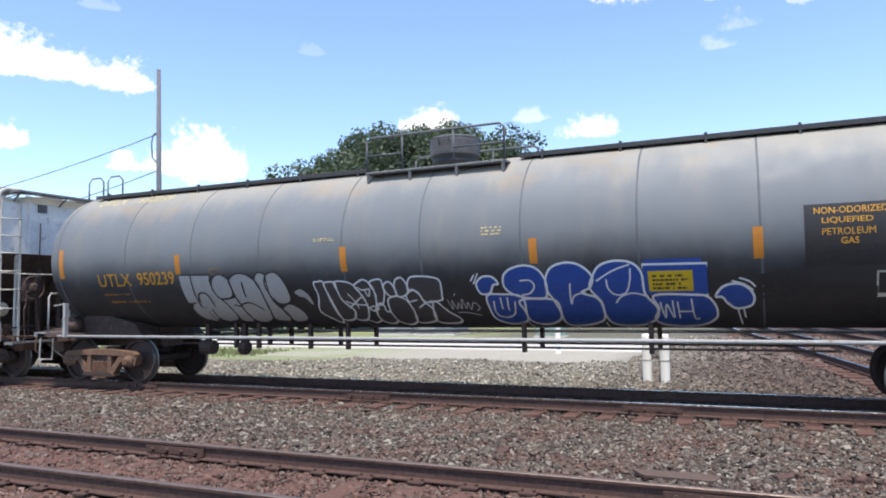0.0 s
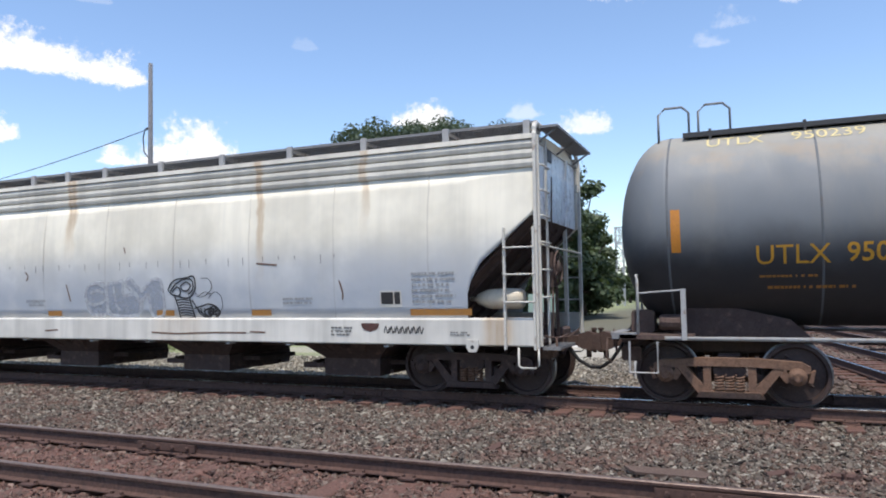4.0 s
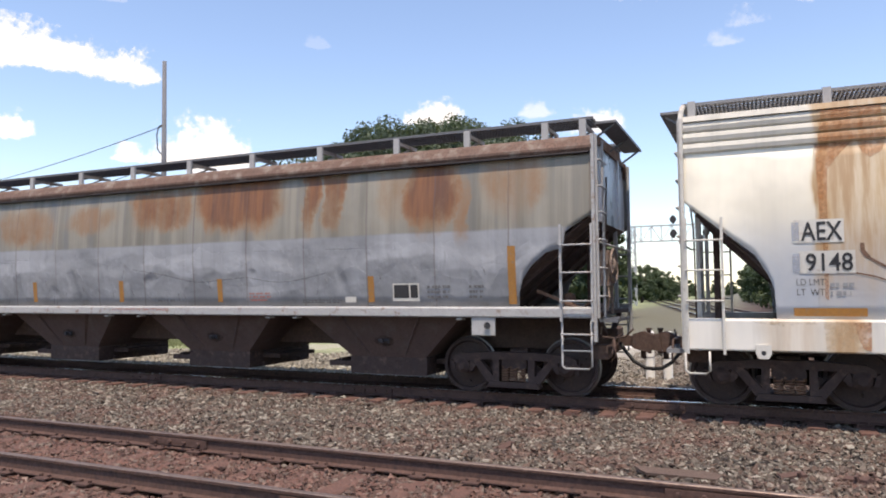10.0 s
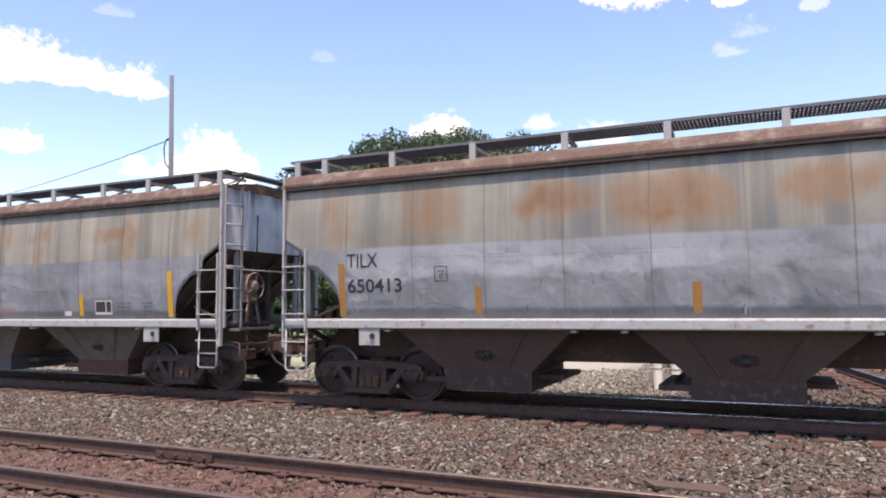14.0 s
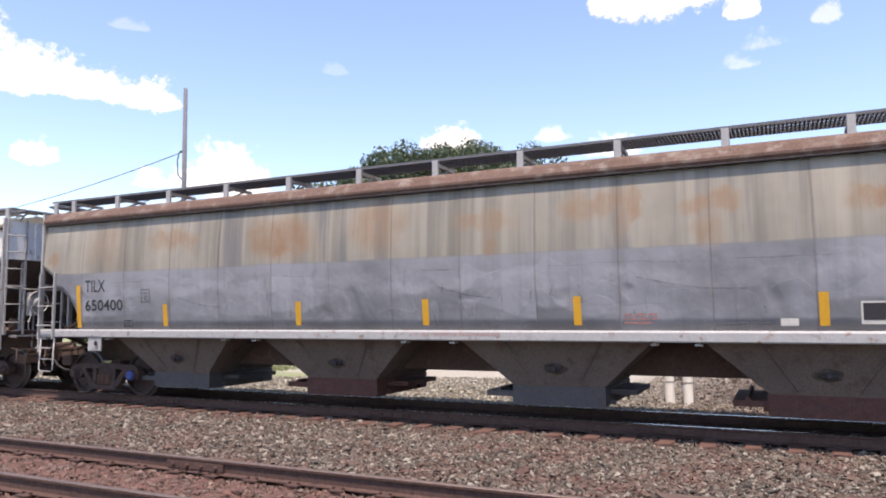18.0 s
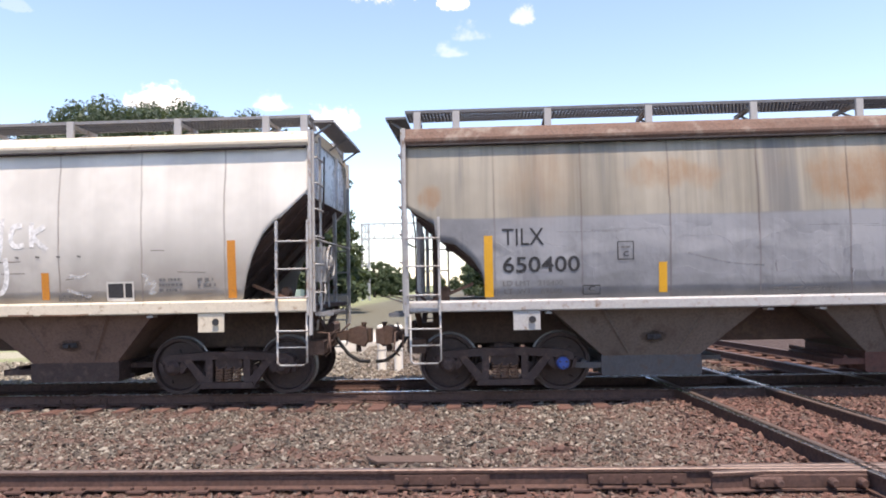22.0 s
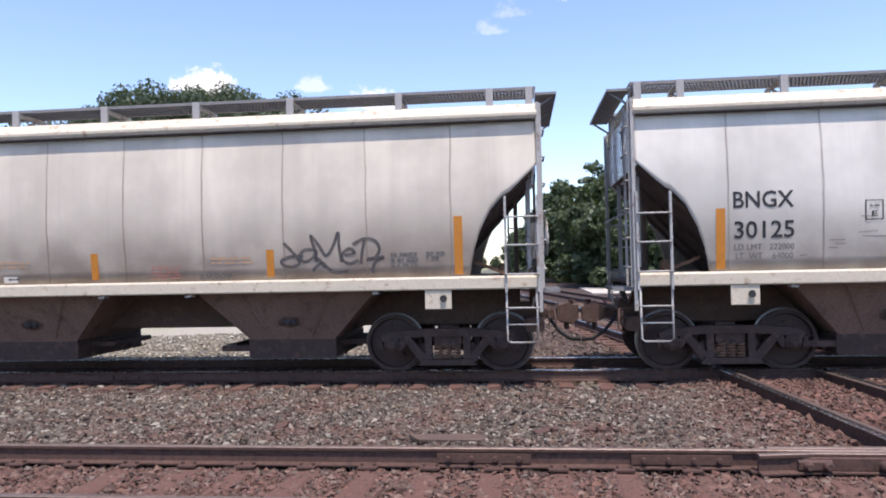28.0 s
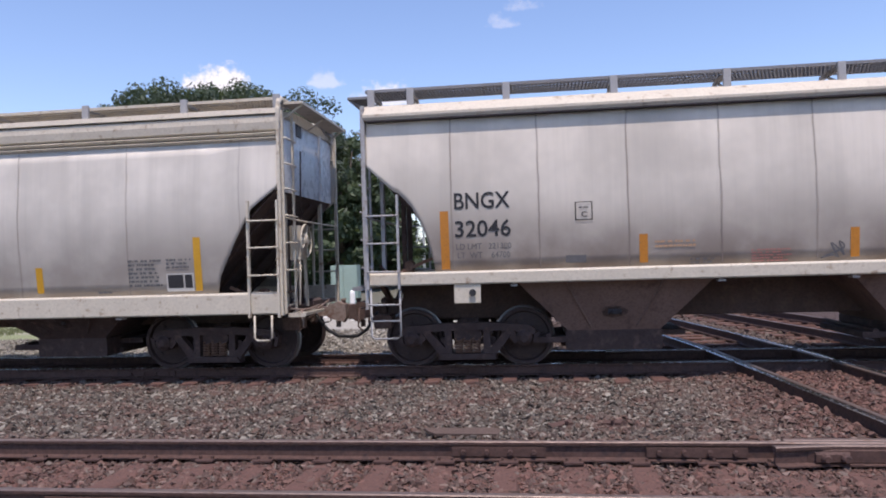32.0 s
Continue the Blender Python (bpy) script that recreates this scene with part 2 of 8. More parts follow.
        crease = n.m("ADD", crease, n.m("MULTIPLY", n.step(vor.outputs["Distance"], 0.0, 0.10), n.step(edge, split, split - 0.2, 0.0, 0.16)))
        # knocks: small hollows, upright and uneven, most of them low on the side
        hit = n.t.nodes.new("ShaderNodeTexVoronoi")
        hit.inputs["Scale"].default_value, hit.inputs["Randomness"].default_value = 1.0, 1.0
        hw = n.t.nodes.new("ShaderNodeVectorMath")
        hw.operation = "ADD"
        n.t.links.new(n.scaled(1.9, 0.2, 1.25, 7.7), hw.inputs[0])
        n.t.links.new(wn.outputs["Color"], hw.inputs[1])
        n.t.links.new(hw.outputs[0], hit.inputs["Vector"])
        knock = n.m("MULTIPLY", n.step(hit.outputs["Distance"], 0.05, 0.36), n.step(n.m("ADD", edge, n.m("MULTIPLY", n.noise(0.8, 2), 0.7)), split + 0.1, split - 0.25, 0.0, 4.0))
        crease = n.m("ADD", crease, knock)
        # beaten sheet: flats that lean each its own way
        flat = n.t.nodes.new("ShaderNodeTexVoronoi")
        flat.inputs["Scale"].default_value = 1.0
        fw = n.t.nodes.new("ShaderNodeVectorMath")
        fw.operation = "ADD"
        n.t.links.new(n.scaled(1.5, 0.15, 1.9, 3.3), fw.inputs[0])
        n.t.links.new(wn.outputs["Color"], fw.inputs[1])
        n.t.links.new(fw.outputs[0], flat.inputs["Vector"])
        away = n.t.nodes.new("ShaderNodeVectorMath")
        away.operation = "SUBTRACT"
        n.t.links.new(fw.outputs[0], away.inputs[0])
        n.t.links.new(flat.outputs["Position"], away.inputs[1])
        lean = n.t.nodes.new("ShaderNodeVectorMath")
        lean.operation = "SUBTRACT"
        n.t.links.new(flat.outputs["Color"], lean.inputs[0])
        lean.inputs[1].default_value = (0.5, 0.5, 0.5)
        dot = n.t.nodes.new("ShaderNodeVectorMath")
        dot.operation = "DOT_PRODUCT"
        n.t.links.new(away.outputs[0], dot.inputs[0])
        n.t.links.new(lean.outputs[0], dot.inputs[1])
        crease = n.m("ADD", crease, n.m("MULTIPLY", dot.outputs["Value"], n.step(edge, split, split - 0.45, 0.0, 9.0)))
    h = n.m("ADD", n.m("MULTIPLY", n.m("ADD", crease, n.noise(0.9, 2, 0.4)), dents), n.m("MULTIPLY", n.noise(40, 3), 0.03))
    n.bump(h, 0.5 if wave else 0.4, 0.015 if wave else 0.016)
    return n.done(c, n.step(n.noise(2.5), 0.2, 0.8, 0.45 - gloss, 0.7 - gloss), 0.0)


def end_paint(name, base, dark_tone, rust):
    """end sheet: sooty at the top, rust that runs down beside the corners"""
    n = Nodes(name)
    x, y, z = n.xyz()
    run = n.noise(1.0, 5, 0.6, n.scaled(0.5, 2.6, 0.3))
    blot = n.noise(1.1, 5, 0.6)
    c = n.mix(n.step(blot, 0.35, 0.65), dim(base, 0.82), dim(base, 1.1))
    c = n.mix(n.m("MULTIPLY", n.step(run, 0.5, 0.7), 0.5), c, dim(base, 0.5))
    side = n.m("ADD", n.m("ABSOLUTE", y), n.m("MULTIPLY", n.m("SUBTRACT", blot, 0.5), 0.9))
    c = n.mix(n.m("MULTIPLY", n.step(side, 1.0, 1.5), rust), c, (0.2, 0.085, 0.042))
    down = n.m("ADD", z, n.m("MULTIPLY", n.m("SUBTRACT", run, 0.5), 1.6))
    c = n.mix(n.m("MULTIPLY", n.step(down, 3.75, 4.3), dark_tone), c, (0.035, 0.033, 0.035))
    n.bump(n.noise(3.0, 4), 0.2, 0.02)
    return n.done(c, n.step(blot, 0.2, 0.8, 0.22, 0.45))


def tank_paint():
    n = Nodes("tank_paint")
    x, y, z = n.xyz()
    streak = n.noise(1.0, 6, 0.62, n.scaled(1.4, 0.8, 0.35))
    base = n.mix(n.noise(0.8, 4), (0.13, 0.142, 0.154), (0.17, 0.184, 0.198))
    c = n.mix(n.m("MULTIPLY", n.step(streak, 0.45, 0.8), 0.5), base, (0.24, 0.222, 0.188))
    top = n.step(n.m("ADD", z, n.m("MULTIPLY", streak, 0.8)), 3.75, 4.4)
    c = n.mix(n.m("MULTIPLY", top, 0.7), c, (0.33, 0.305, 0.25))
    r = n.m("MULTIPLY", n.step(n.noise(1.0, 5, 0.6, n.scaled(0.8, 0.6, 1.1, 2.2)), 0.5, 0.68), n.step(z, 3.1, 3.7))
    c = n.mix(n.m("MULTIPLY", r, 0.55), c, (0.29, 0.215, 0.14))
    # lower shell blends to near black towards the bottom, edge broken by noise
    dark_tone = n.step(n.m("ADD", z, n.m("MULTIPLY", n.m("SUBTRACT", n.noise(1.0, 5, 0.6, n.scaled(0.9, 0.5, 0.9)), 0.5), 0.7)), 2.75, 1.9)
    c = n.mix(n.m("MULTIPLY", dark_tone, 0.93), c, (0.022, 0.019, 0.02))
    n.bump(n.m("ADD", n.m("MULTIPLY", n.noise(1.5, 3), 0.2), n.m("MULTIPLY", n.noise(60, 3), 0.02)), 0.35, 0.05)
    return n.done(c, n.step(n.noise(2.0), 0.2, 0.8, 0.55, 0.75))


def stone_mat(name, cols, brown, start=2.0, patch=1.0, wide=1.4, dust=(0.118, 0.057, 0.042)):
    """loose stones, each of its own tone; browner where iron dust has settled"""
    n = Nodes(name)
    i = n.island()
    c = n.mix(n.step(i, 0.05, 0.5), cols[0], cols[1])
    c = n.mix(n.step(i, 0.6, 0.8), c, cols[2])
    c = n.mix(n.step(n.m("FRACT", n.m("MULTIPLY", i, 37.0)), 0.72, 0.98), c, cols[3])
    x, y, z = n.xyz()
    big = n.noise(0.35, 4)
    mid = n.noise(1.3, 4, 0.6)
    f = n.m("MULTIPLY", n.step(mid, 0.44, 0.66, 0.06, 0.55), patch)
    f = n.m("MAXIMUM", f, n.m("MULTIPLY", n.step(n.m("ADD", x, n.m("MULTIPLY", big, 3.0)), start, start + 2.4 * wide), 0.85))
    f = n.m("MAXIMUM", f, n.m("MULTIPLY", n.step(n.m("ADD", y, n.m("MULTIPLY", mid, 1.2)), 8.75, 7.6), 0.72 * patch))
    c = n.mix(n.m("MULTIPLY", f, brown), c, n.mix(n.step(n.m("FRACT", n.m("MULTIPLY", i, 91.0)), 0.2, 0.9), dim(dust, 0.55), dim(dust, 1.45)))
    n.bump(n.noise(80, 3), 0.3, 0.01)
    return n.done(c, 0.85)


def ground_mat():
    n = Nodes("ground_dirt")
    x, y, z = n.xyz()
    big = n.noise(0.25, 5)
    fine = n.noise(22, 4, 0.7)
    spot = n.noise(60, 2, 0.6)
    wob = n.m("MULTIPLY", n.m("SUBTRACT", big, 0.5), 6.0)
    dirt = n.mix(n.step(fine, 0.35, 0.7), (0.05, 0.033, 0.025), (0.12, 0.085, 0.066))
    grey = n.mix(n.step(spot, 0.35, 0.68), (0.075, 0.068, 0.055), (0.18, 0.167, 0.14))
    grass = n.mix(n.step(fine, 0.3, 0.7), (0.075, 0.075, 0.05), (0.17, 0.16, 0.115))
    c = n.mix(n.step(n.m("ADD", y, n.m("MULTIPLY", wob, 0.15)), 14.6, 15.3), dirt, grey)
    c = n.mix(n.m("MULTIPLY", n.step(n.m("ADD", x, n.m("MULTIPLY", wob, 0.5)), -4.5, 1.0), n.step(y, 600, 200)), c, n.mix(n.step(spot, 0.4, 0.7), (0.045, 0.028, 0.023), (0.095, 0.062, 0.05)))
    c = n.mix(n.m("MULTIPLY", n.step(n.m("ADD", y, wob), 27.0, 31.0), n.step(n.m("ADD", x, wob), -1.0, -5.0)), c, grass)
    sand = n.mix(n.step(fine, 0.3, 0.7), (0.27, 0.245, 0.2), (0.42, 0.39, 0.325))
    c = n.mix(n.m("MULTIPLY", n.m("MULTIPLY", n.step(n.m("ADD", y, n.m("MULTIPLY", wob, 0.12)), 20.6, 21.6), n.step(y, 34.0, 31.0)), n.step(n.m("ADD", x, n.m("MULTIPLY", wob, 0.3)), -2.6, -4.4)), c, sand)
    turf = n.mix(n.step(fine, 0.3, 0.7), (0.15, 0.18, 0.075), (0.33, 0.36, 0.18))
    c = n.mix(n.m("MULTIPLY", n.step(big, 0.4, 0.5, 0.25, 0.9), n.m("MULTIPLY", n.step(n.m("ADD", y, n.m("MULTIPLY", wob, 0.4)), 19.0, 20.5), n.step(n.m("ADD", x, wob), -10.5, -14.5))), c, turf)
    n.bump(n.m("ADD", n.m("MULTIPLY", spot, 0.6), fine), 0.7, 0.03)
    return n.done(c, 0.95)


def leaf_mat(name, dark, light):
    n = Nodes(name)
    c = n.mix(n.island(), dark, light)
    c = n.mix(n.m("MULTIPLY", n.step(n.noise(0.5, 3), 0.4, 0.7), 0.5), c, dim(light, 1.25))
    m = n.done(c, 0.6)
    n.b.inputs["Transmission Weight"].default_value = 0.0
    tr = n.t.nodes.new("ShaderNodeBsdfTranslucent")
    n.put(tr.inputs[0], n.mix(0.5, c, (0.12, 0.16, 0.02)))
    ms = n.t.nodes.new("ShaderNodeMixShader")
    ms.inputs[0].default_value = 0.3
    out = n.t.nodes["Material Output"]
    n.t.links.new(n.b.outputs[0], ms.inputs[1])
    n.t.links.new(tr.outputs[0], ms.inputs[2])
    n.t.links.new(ms.outputs[0], out.inputs[0])
    return m


def spray(name, col, cover):
    """thin spray paint through which the old paint shows in specks"""
    n = Nodes(name)
    m = n.done(n.mix(n.noise(9, 3), dim(col, 0.94), dim(col, 1.05)), 0.7)
    thin = n.t.nodes.new("ShaderNodeBsdfTransparent")
    ms = n.t.nodes.new("ShaderNodeMixShader")
    n.put(ms.inputs[0], n.step(n.noise(14, 6, 0.7), 0.32, 0.66, cover - 0.4, cover))
    n.t.links.new(thin.outputs[0], ms.inputs[1])
    n.t.links.new(n.b.outputs[0], ms.inputs[2])
    n.t.links.new(ms.outputs[0], n.t.nodes["Material Output"].inputs[0])
    return m


def cloud_mat():
    """glowing vapour: heaped on top, frayed and thin along the edges"""
    n = Nodes("cloud_white")
    # black base; a white glow stands in for sunlight on the cloud
    n.b.inputs["Emission Color"].default_value = (1, 1, 1, 1)
    n.b.inputs["Emission Strength"].default_value = 0.78
    m = n.done((0.0, 0.0, 0.0), 1.0)
    gen = n.t.nodes.new("ShaderNodeTexCoord").outputs["Generated"]
    sep = n.t.nodes.new("ShaderNodeSeparateXYZ")
    n.t.links.new(gen, sep.inputs[0])
    u, v = sep.outputs[0], sep.outputs[2]
    own = n.t.nodes.new("ShaderNodeVectorMath")
    own.operation = "ADD"
    n.t.links.new(n.co, own.inputs[0])
    n.put(own.inputs[1], n.m("MULTIPLY", n.each(), 5000.0))
    puff = n.m("ADD", n.m("MULTIPLY", n.noise(0.024, 8, 0.66, own.outputs[0]), 0.65), n.m("MULTIPLY", n.noise(0.08, 6, 0.7, own.outputs[0]), 0.35))
    lobe = n.noise(0.0062, 3, 0.5, own.outputs[0])
    env = n.m("SUBTRACT", 1.0, n.m("POWER", n.m("ABSOLUTE", n.m("SUBTRACT", n.m("MULTIPLY", u, 2.0), 1.0)), 2.0))
    high = n.m("MULTIPLY", env, n.m("ADD", 0.25, n.step(lobe, 0.25, 0.7, 0.0, 0.8)))
    dens = n.m("SUBTRACT", high, n.m("ABSOLUTE", n.m("SUBTRACT", v, 0.30)))
    dens = n.m("ADD", dens, n.m("MULTIPLY", n.m("SUBTRACT", puff, 0.5), 2.2))
    dens = n.m("SUBTRACT", dens, n.step(v, 0.3, 0.0, 0.0, 0.6))
    dens = n.m("SUBTRACT", dens, n.step(env, 0.35, 0.0, 0.0, 0.6))
    thin = n.t.nodes.new("ShaderNodeBsdfTransparent")
    ms = n.t.nodes.new("ShaderNodeMixShader")
    n.put(ms.inputs[0], n.m("MULTIPLY", n.step(dens, 0.02, 0.5), n.t.nodes.new("ShaderNodeObjectInfo").outputs["Alpha"]))
    n.t.links.new(thin.outputs[0], ms.inputs[1])
    n.t.links.new(n.b.outputs[0], ms.inputs[2])
    n.t.links.new(ms.outputs[0], n.t.nodes["Material Output"].inputs[0])
    return m


AEX_STAINS = ((-6.9, 0.6, 1.6, 0.8), (-7.3, 0.12, 1.7, 1.0), (-6.55, 0.12, 2.6, 0.6), (-3.8, 0.25, 2.6, 0.5), (-3.67, 0.1, 2.2, 0.9), (3.78, 0.12, 2.1, 0.5), (-1.1, 0.18, 2.7, 0.6), (6.0, 0.12, 2.9, 0.45))
M = dict(
    tank=tank_paint(),
    steel_dark=plain("dark_grimy_steel", (0.056, 0.034, 0.03), 0.8, 0.0, 0.4, 3, 0.3, wear=(0.115, 0.07, 0.057)),
    under=plain("brown_grimy_underframe", (0.092, 0.058, 0.048), 0.85, 0.0, 0.35, 2.2, 0.25, wear=(0.12, 0.085, 0.06)),
    chute=plain("dusty_brown_chute", (0.088, 0.055, 0.048), 0.9, 0.0, 0.3, 1.6, 0.2, wear=(0.09, 0.07, 0.06)),
    slope=plain("dark_brown_slope_sheet", (0.086, 0.056, 0.048), 0.8, 0.0, 0.35, 2.0, 0.2),
    rustdark=plain("dark_rusty_casting", (0.085, 0.05, 0.038), 0.85, 0.0, 0.4, 5, 0.4, wear=(0.06, 0.042, 0.035)),
    rusty=plain("rusty_cast_steel", (0.17, 0.095, 0.062), 0.85, 0.0, 0.4, 5, 0.4, wear=(0.09, 0.05, 0.035)),
    rustrun=spray("red_rust_run", (0.46, 0.175, 0.055), 0.55),
    rusttan=spray("tan_rust_wash", (0.58, 0.42, 0.25), 0.3),
    chute_grey=plain("dusty_grey_brown_chute", (0.135, 0.107, 0.092), 0.9, 0.0, 0.35, 1.6, 0.2, wear=(0.08, 0.055, 0.047)),
    gategrey=plain("blue_grey_gate_steel", (0.085, 0.082, 0.088), 0.7, 0.2, 0.3, 4, 0.2, wear=(0.09, 0.06, 0.05)),
    gatered=plain("red_brown_gate_steel", (0.1, 0.042, 0.034), 0.8, 0.1, 0.35, 4, 0.2, wear=(0.06, 0.035, 0.03)),
    fadepale=plain("pale_worn_stencil", (0.3, 0.3, 0.3), 0.7, 0, 0.2, 9, 0.05),
    brakegear=plain("dusty_rusted_brake_gear", (0.25, 0.19, 0.155), 0.85, 0, 0.35, 6, 0.3, wear=(0.14, 0.07, 0.045), amount=0.6),
    wheel=plain("wheel_steel", (0.046, 0.028, 0.025), 0.7, 0.1, 0.35, 6, 0.2, wear=(0.066, 0.038, 0.032)),
    tread=plain("worn_wheel_tread", (0.2, 0.185, 0.175), 0.4, 0.7, 0.15, 8, 0.05),
    rail_top=plain("polished_rail_head", (0.5, 0.5, 0.52), 0.22, 0.95, 0.15, 6, 0.05),
    rail=plain("rusty_rail_steel", (0.098, 0.054, 0.043), 0.8, 0.2, 0.35, 5, 0.3, wear=(0.045, 0.028, 0.025)),
    rail_dull=plain("dull_worn_rail_head", (0.2, 0.15, 0.13), 0.5, 0.6, 0.25, 6, 0.1, wear=(0.12, 0.075, 0.055)),
    tie=plain("weathered_tie_timber", (0.125, 0.062, 0.046), 0.9, 0.0, 0.45, 9, 0.6, 45, wear=(0.06, 0.038, 0.034)),
    board=plain("weathered_board_timber", (0.1, 0.066, 0.052), 0.9, 0.0, 0.35, 7, 0.5, 45, wear=(0.08, 0.058, 0.046)),
    grate_pale=plain("pale_galvanised_grating", (0.22, 0.22, 0.225), 0.7, 0.2, 0.2, 5),
    grate=plain("galvanised_grating", (0.13, 0.135, 0.145), 0.7, 0.2, 0.2, 5),
    white=plain("worn_white_paint", (0.55, 0.525, 0.475), 0.6, 0, 0.12, 3, wear=(0.36, 0.3, 0.25), amount=0.2),
    cream=plain("dusty_cream_paint", (0.55, 0.49, 0.39), 0.6, 0, 0.15, 3, wear=(0.3, 0.22, 0.15), amount=0.25),
    grey=plain("weathered_grey_paint", (0.36, 0.355, 0.35), 0.6, 0, 0.18, 3, wear=(0.2, 0.14, 0.1), amount=0.3),
    grubby=plain("rust_stained_grey_paint", (0.13, 0.075, 0.055), 0.8, 0, 0.45, 1.6, wear=(0.21, 0.17, 0.14), amount=0.45),
    tankseam=plain("grimy_weld_seam", (0.112, 0.122, 0.132), 0.7, 0, 0.3, 3, wear=(0.1, 0.085, 0.075), amount=0.3),
    walkdark=plain("blackened_walkway_steel", (0.04, 0.041, 0.045), 0.7, 0, 0.25, 4),
    tankdark=plain("dark_blue_grey_dome_paint", (0.088, 0.096, 0.107), 0.6, 0, 0.25, 4, wear=(0.12, 0.08, 0.06), amount=0.2),
    domegrey=plain("worn_purple_grey_cover_paint", (0.1, 0.097, 0.102), 0.6, 0, 0.3, 3, wear=(0.06, 0.045, 0.04), amount=0.3),
    tankgrey=plain("dark_grey_tank_fittings", (0.13, 0.135, 0.14), 0.6, 0, 0.2, 4, wear=(0.1, 0.06, 0.04), amount=0.2),
    endblue=plain("pale_grey_end_sheet", (0.76, 0.76, 0.76), 0.28, 0, 0.12, 1.8, wear=(0.4, 0.37, 0.34), amount=0.2),
    endrust=end_paint("sooty_rust_streaked_end_sheet", (0.76, 0.765, 0.77), 0.9, 0.45),
    # also the colour of the added strip that darkens the chord underside
    dark_tone=plain("grime_and_shade_black", (0.045, 0.04, 0.042), 0.9, 0, 0.3, 3),
    orange=plain("orange_reflector", (0.52, 0.2, 0.025), 0.4, 0, 0.15, 8, 0.05, wear=(0.3, 0.14, 0.05), amount=0.2),
    yellow=plain("yellow_reflector", (0.6, 0.31, 0.02), 0.4, 0, 0.12, 8, 0.05),
    ochre=plain("faded_ochre_reflector", (0.34, 0.155, 0.035), 0.5, 0, 0.2, 8, 0.05, wear=(0.2, 0.15, 0.1), amount=0.3),
    black=plain("black_lettering", (0.022, 0.022, 0.025), 0.6, 0, 0.2, 9, 0.05),
    fade=plain("faded_dark_stencil", (0.125, 0.12, 0.118), 0.7, 0, 0.2, 9, 0.05),
    letter=plain("yellow_lettering", (0.6, 0.3, 0.03), 0.6, 0, 0.2, 9, 0.05),
    pale=plain("pale_yellow_stencil", (0.6, 0.5, 0.25), 0.6, 0, 0.2, 9, 0.05),
    fadeorange=plain("faded_orange_stencil", (0.48, 0.29, 0.17), 0.7, 0, 0.2, 9, 0.05),
    redl=plain("faded_red_stencil", (0.4, 0.17, 0.14), 0.7, 0, 0.25, 9, 0.05),
    blackp=plain("black_panel_paint", (0.03, 0.028, 0.03), 0.5, 0, 0.3, 3, 0.1),
    bluep=plain("blue_spray_paint", (0.025, 0.075, 0.32), 0.45, 0, 0.25, 3, 0.05),
    whitep=plain("white_spray_paint", (0.72, 0.74, 0.76), 0.6, 0, 0.08, 9, 0.05),
    thinp=spray("thin_white_spray_paint", (0.78, 0.772, 0.75), 0.94),
    grime=spray("dark_grime_patch", (0.03, 0.022, 0.02), 0.48),
    chute_warm=plain("dusty_warm_chute", (0.17, 0.108, 0.086), 0.9, 0.0, 0.35, 1.6, 0.2, wear=(0.085, 0.052, 0.044)),
    hazep=spray("hazy_white_spray_paint", (0.71, 0.71, 0.7), 0.55),
    # bright and dark paints that imitate light on dents and creases
    dentbright=spray("dent_highlight_paint", (0.42, 0.42, 0.44), 0.75),
    creasep=spray("crease_shade_paint", (0.1, 0.1, 0.107), 0.42),
    scuff=spray("dark_scuff", (0.2, 0.17, 0.15), 0.75),
    bluegrey=spray("blue_grey_spray_paint", (0.36, 0.39, 0.45), 0.7),
    palegrey=spray("faded_grey_spray_paint", (0.5, 0.515, 0.545), 0.8),
    silverp=plain("silver_spray_paint", (0.44, 0.45, 0.455), 0.5, 0.2, 0.15, 5, 0.05),
    tagp=spray("smoky_dark_spray_paint", (0.075, 0.07, 0.075), 0.92),
    darkp=plain("dark_spray_paint", (0.06, 0.055, 0.058), 0.6, 0, 0.15, 9, 0.05),
    bluecap=plain("blue_painted_cap", (0.03, 0.08, 0.33), 0.5, 0, 0.3, 9, 0.1),
    yellowsign=plain("yellow_sign", (0.62, 0.43, 0.02), 0.5, 0, 0.12, 5, 0.05),
    hose=plain("black_rubber_hose", (0.02, 0.02, 0.021), 0.7, 0, 0.2, 9),
    silverbox=plain("silver_metal_siding", (0.27, 0.29, 0.325), 0.45, 0.3, 0.1, 2, 0.1),
    concrete=plain("pale_concrete", (0.5, 0.47, 0.42), 0.9, 0, 0.12, 0.7, 0.3),
    polewood=plain("grey_pole_timber", (0.145, 0.15, 0.165), 0.9, 0, 0.3, 3, 0.4),
    wire=plain("dark_cable", (0.04, 0.04, 0.045), 0.6, 0, 0.1),
    galv=plain("galvanised_steel", (0.45, 0.46, 0.47), 0.5, 0.5, 0.12, 3),
    postwhite=plain("white_post_paint", (0.88, 0.86, 0.81), 0.6, 0, 0.06, 4),
    greenbox=plain("pale_green_cabinet_paint", (0.27, 0.36, 0.3), 0.6, 0, 0.12, 3),
    bark=plain("tree_bark", (0.09, 0.07, 0.055), 0.95, 0, 0.35, 4, 0.6),
    oak=leaf_mat("oak_leaves", (0.036, 0.056, 0.038), (0.078, 0.108, 0.066)),
    wood=leaf_mat("woodland_leaves", (0.03, 0.052, 0.026), (0.075, 0.108, 0.05)),
    grassm=leaf_mat("grass_blades", (0.13, 0.15, 0.065), (0.28, 0.3, 0.15)),
    cloud=cloud_mat(),
    ground=ground_mat(),
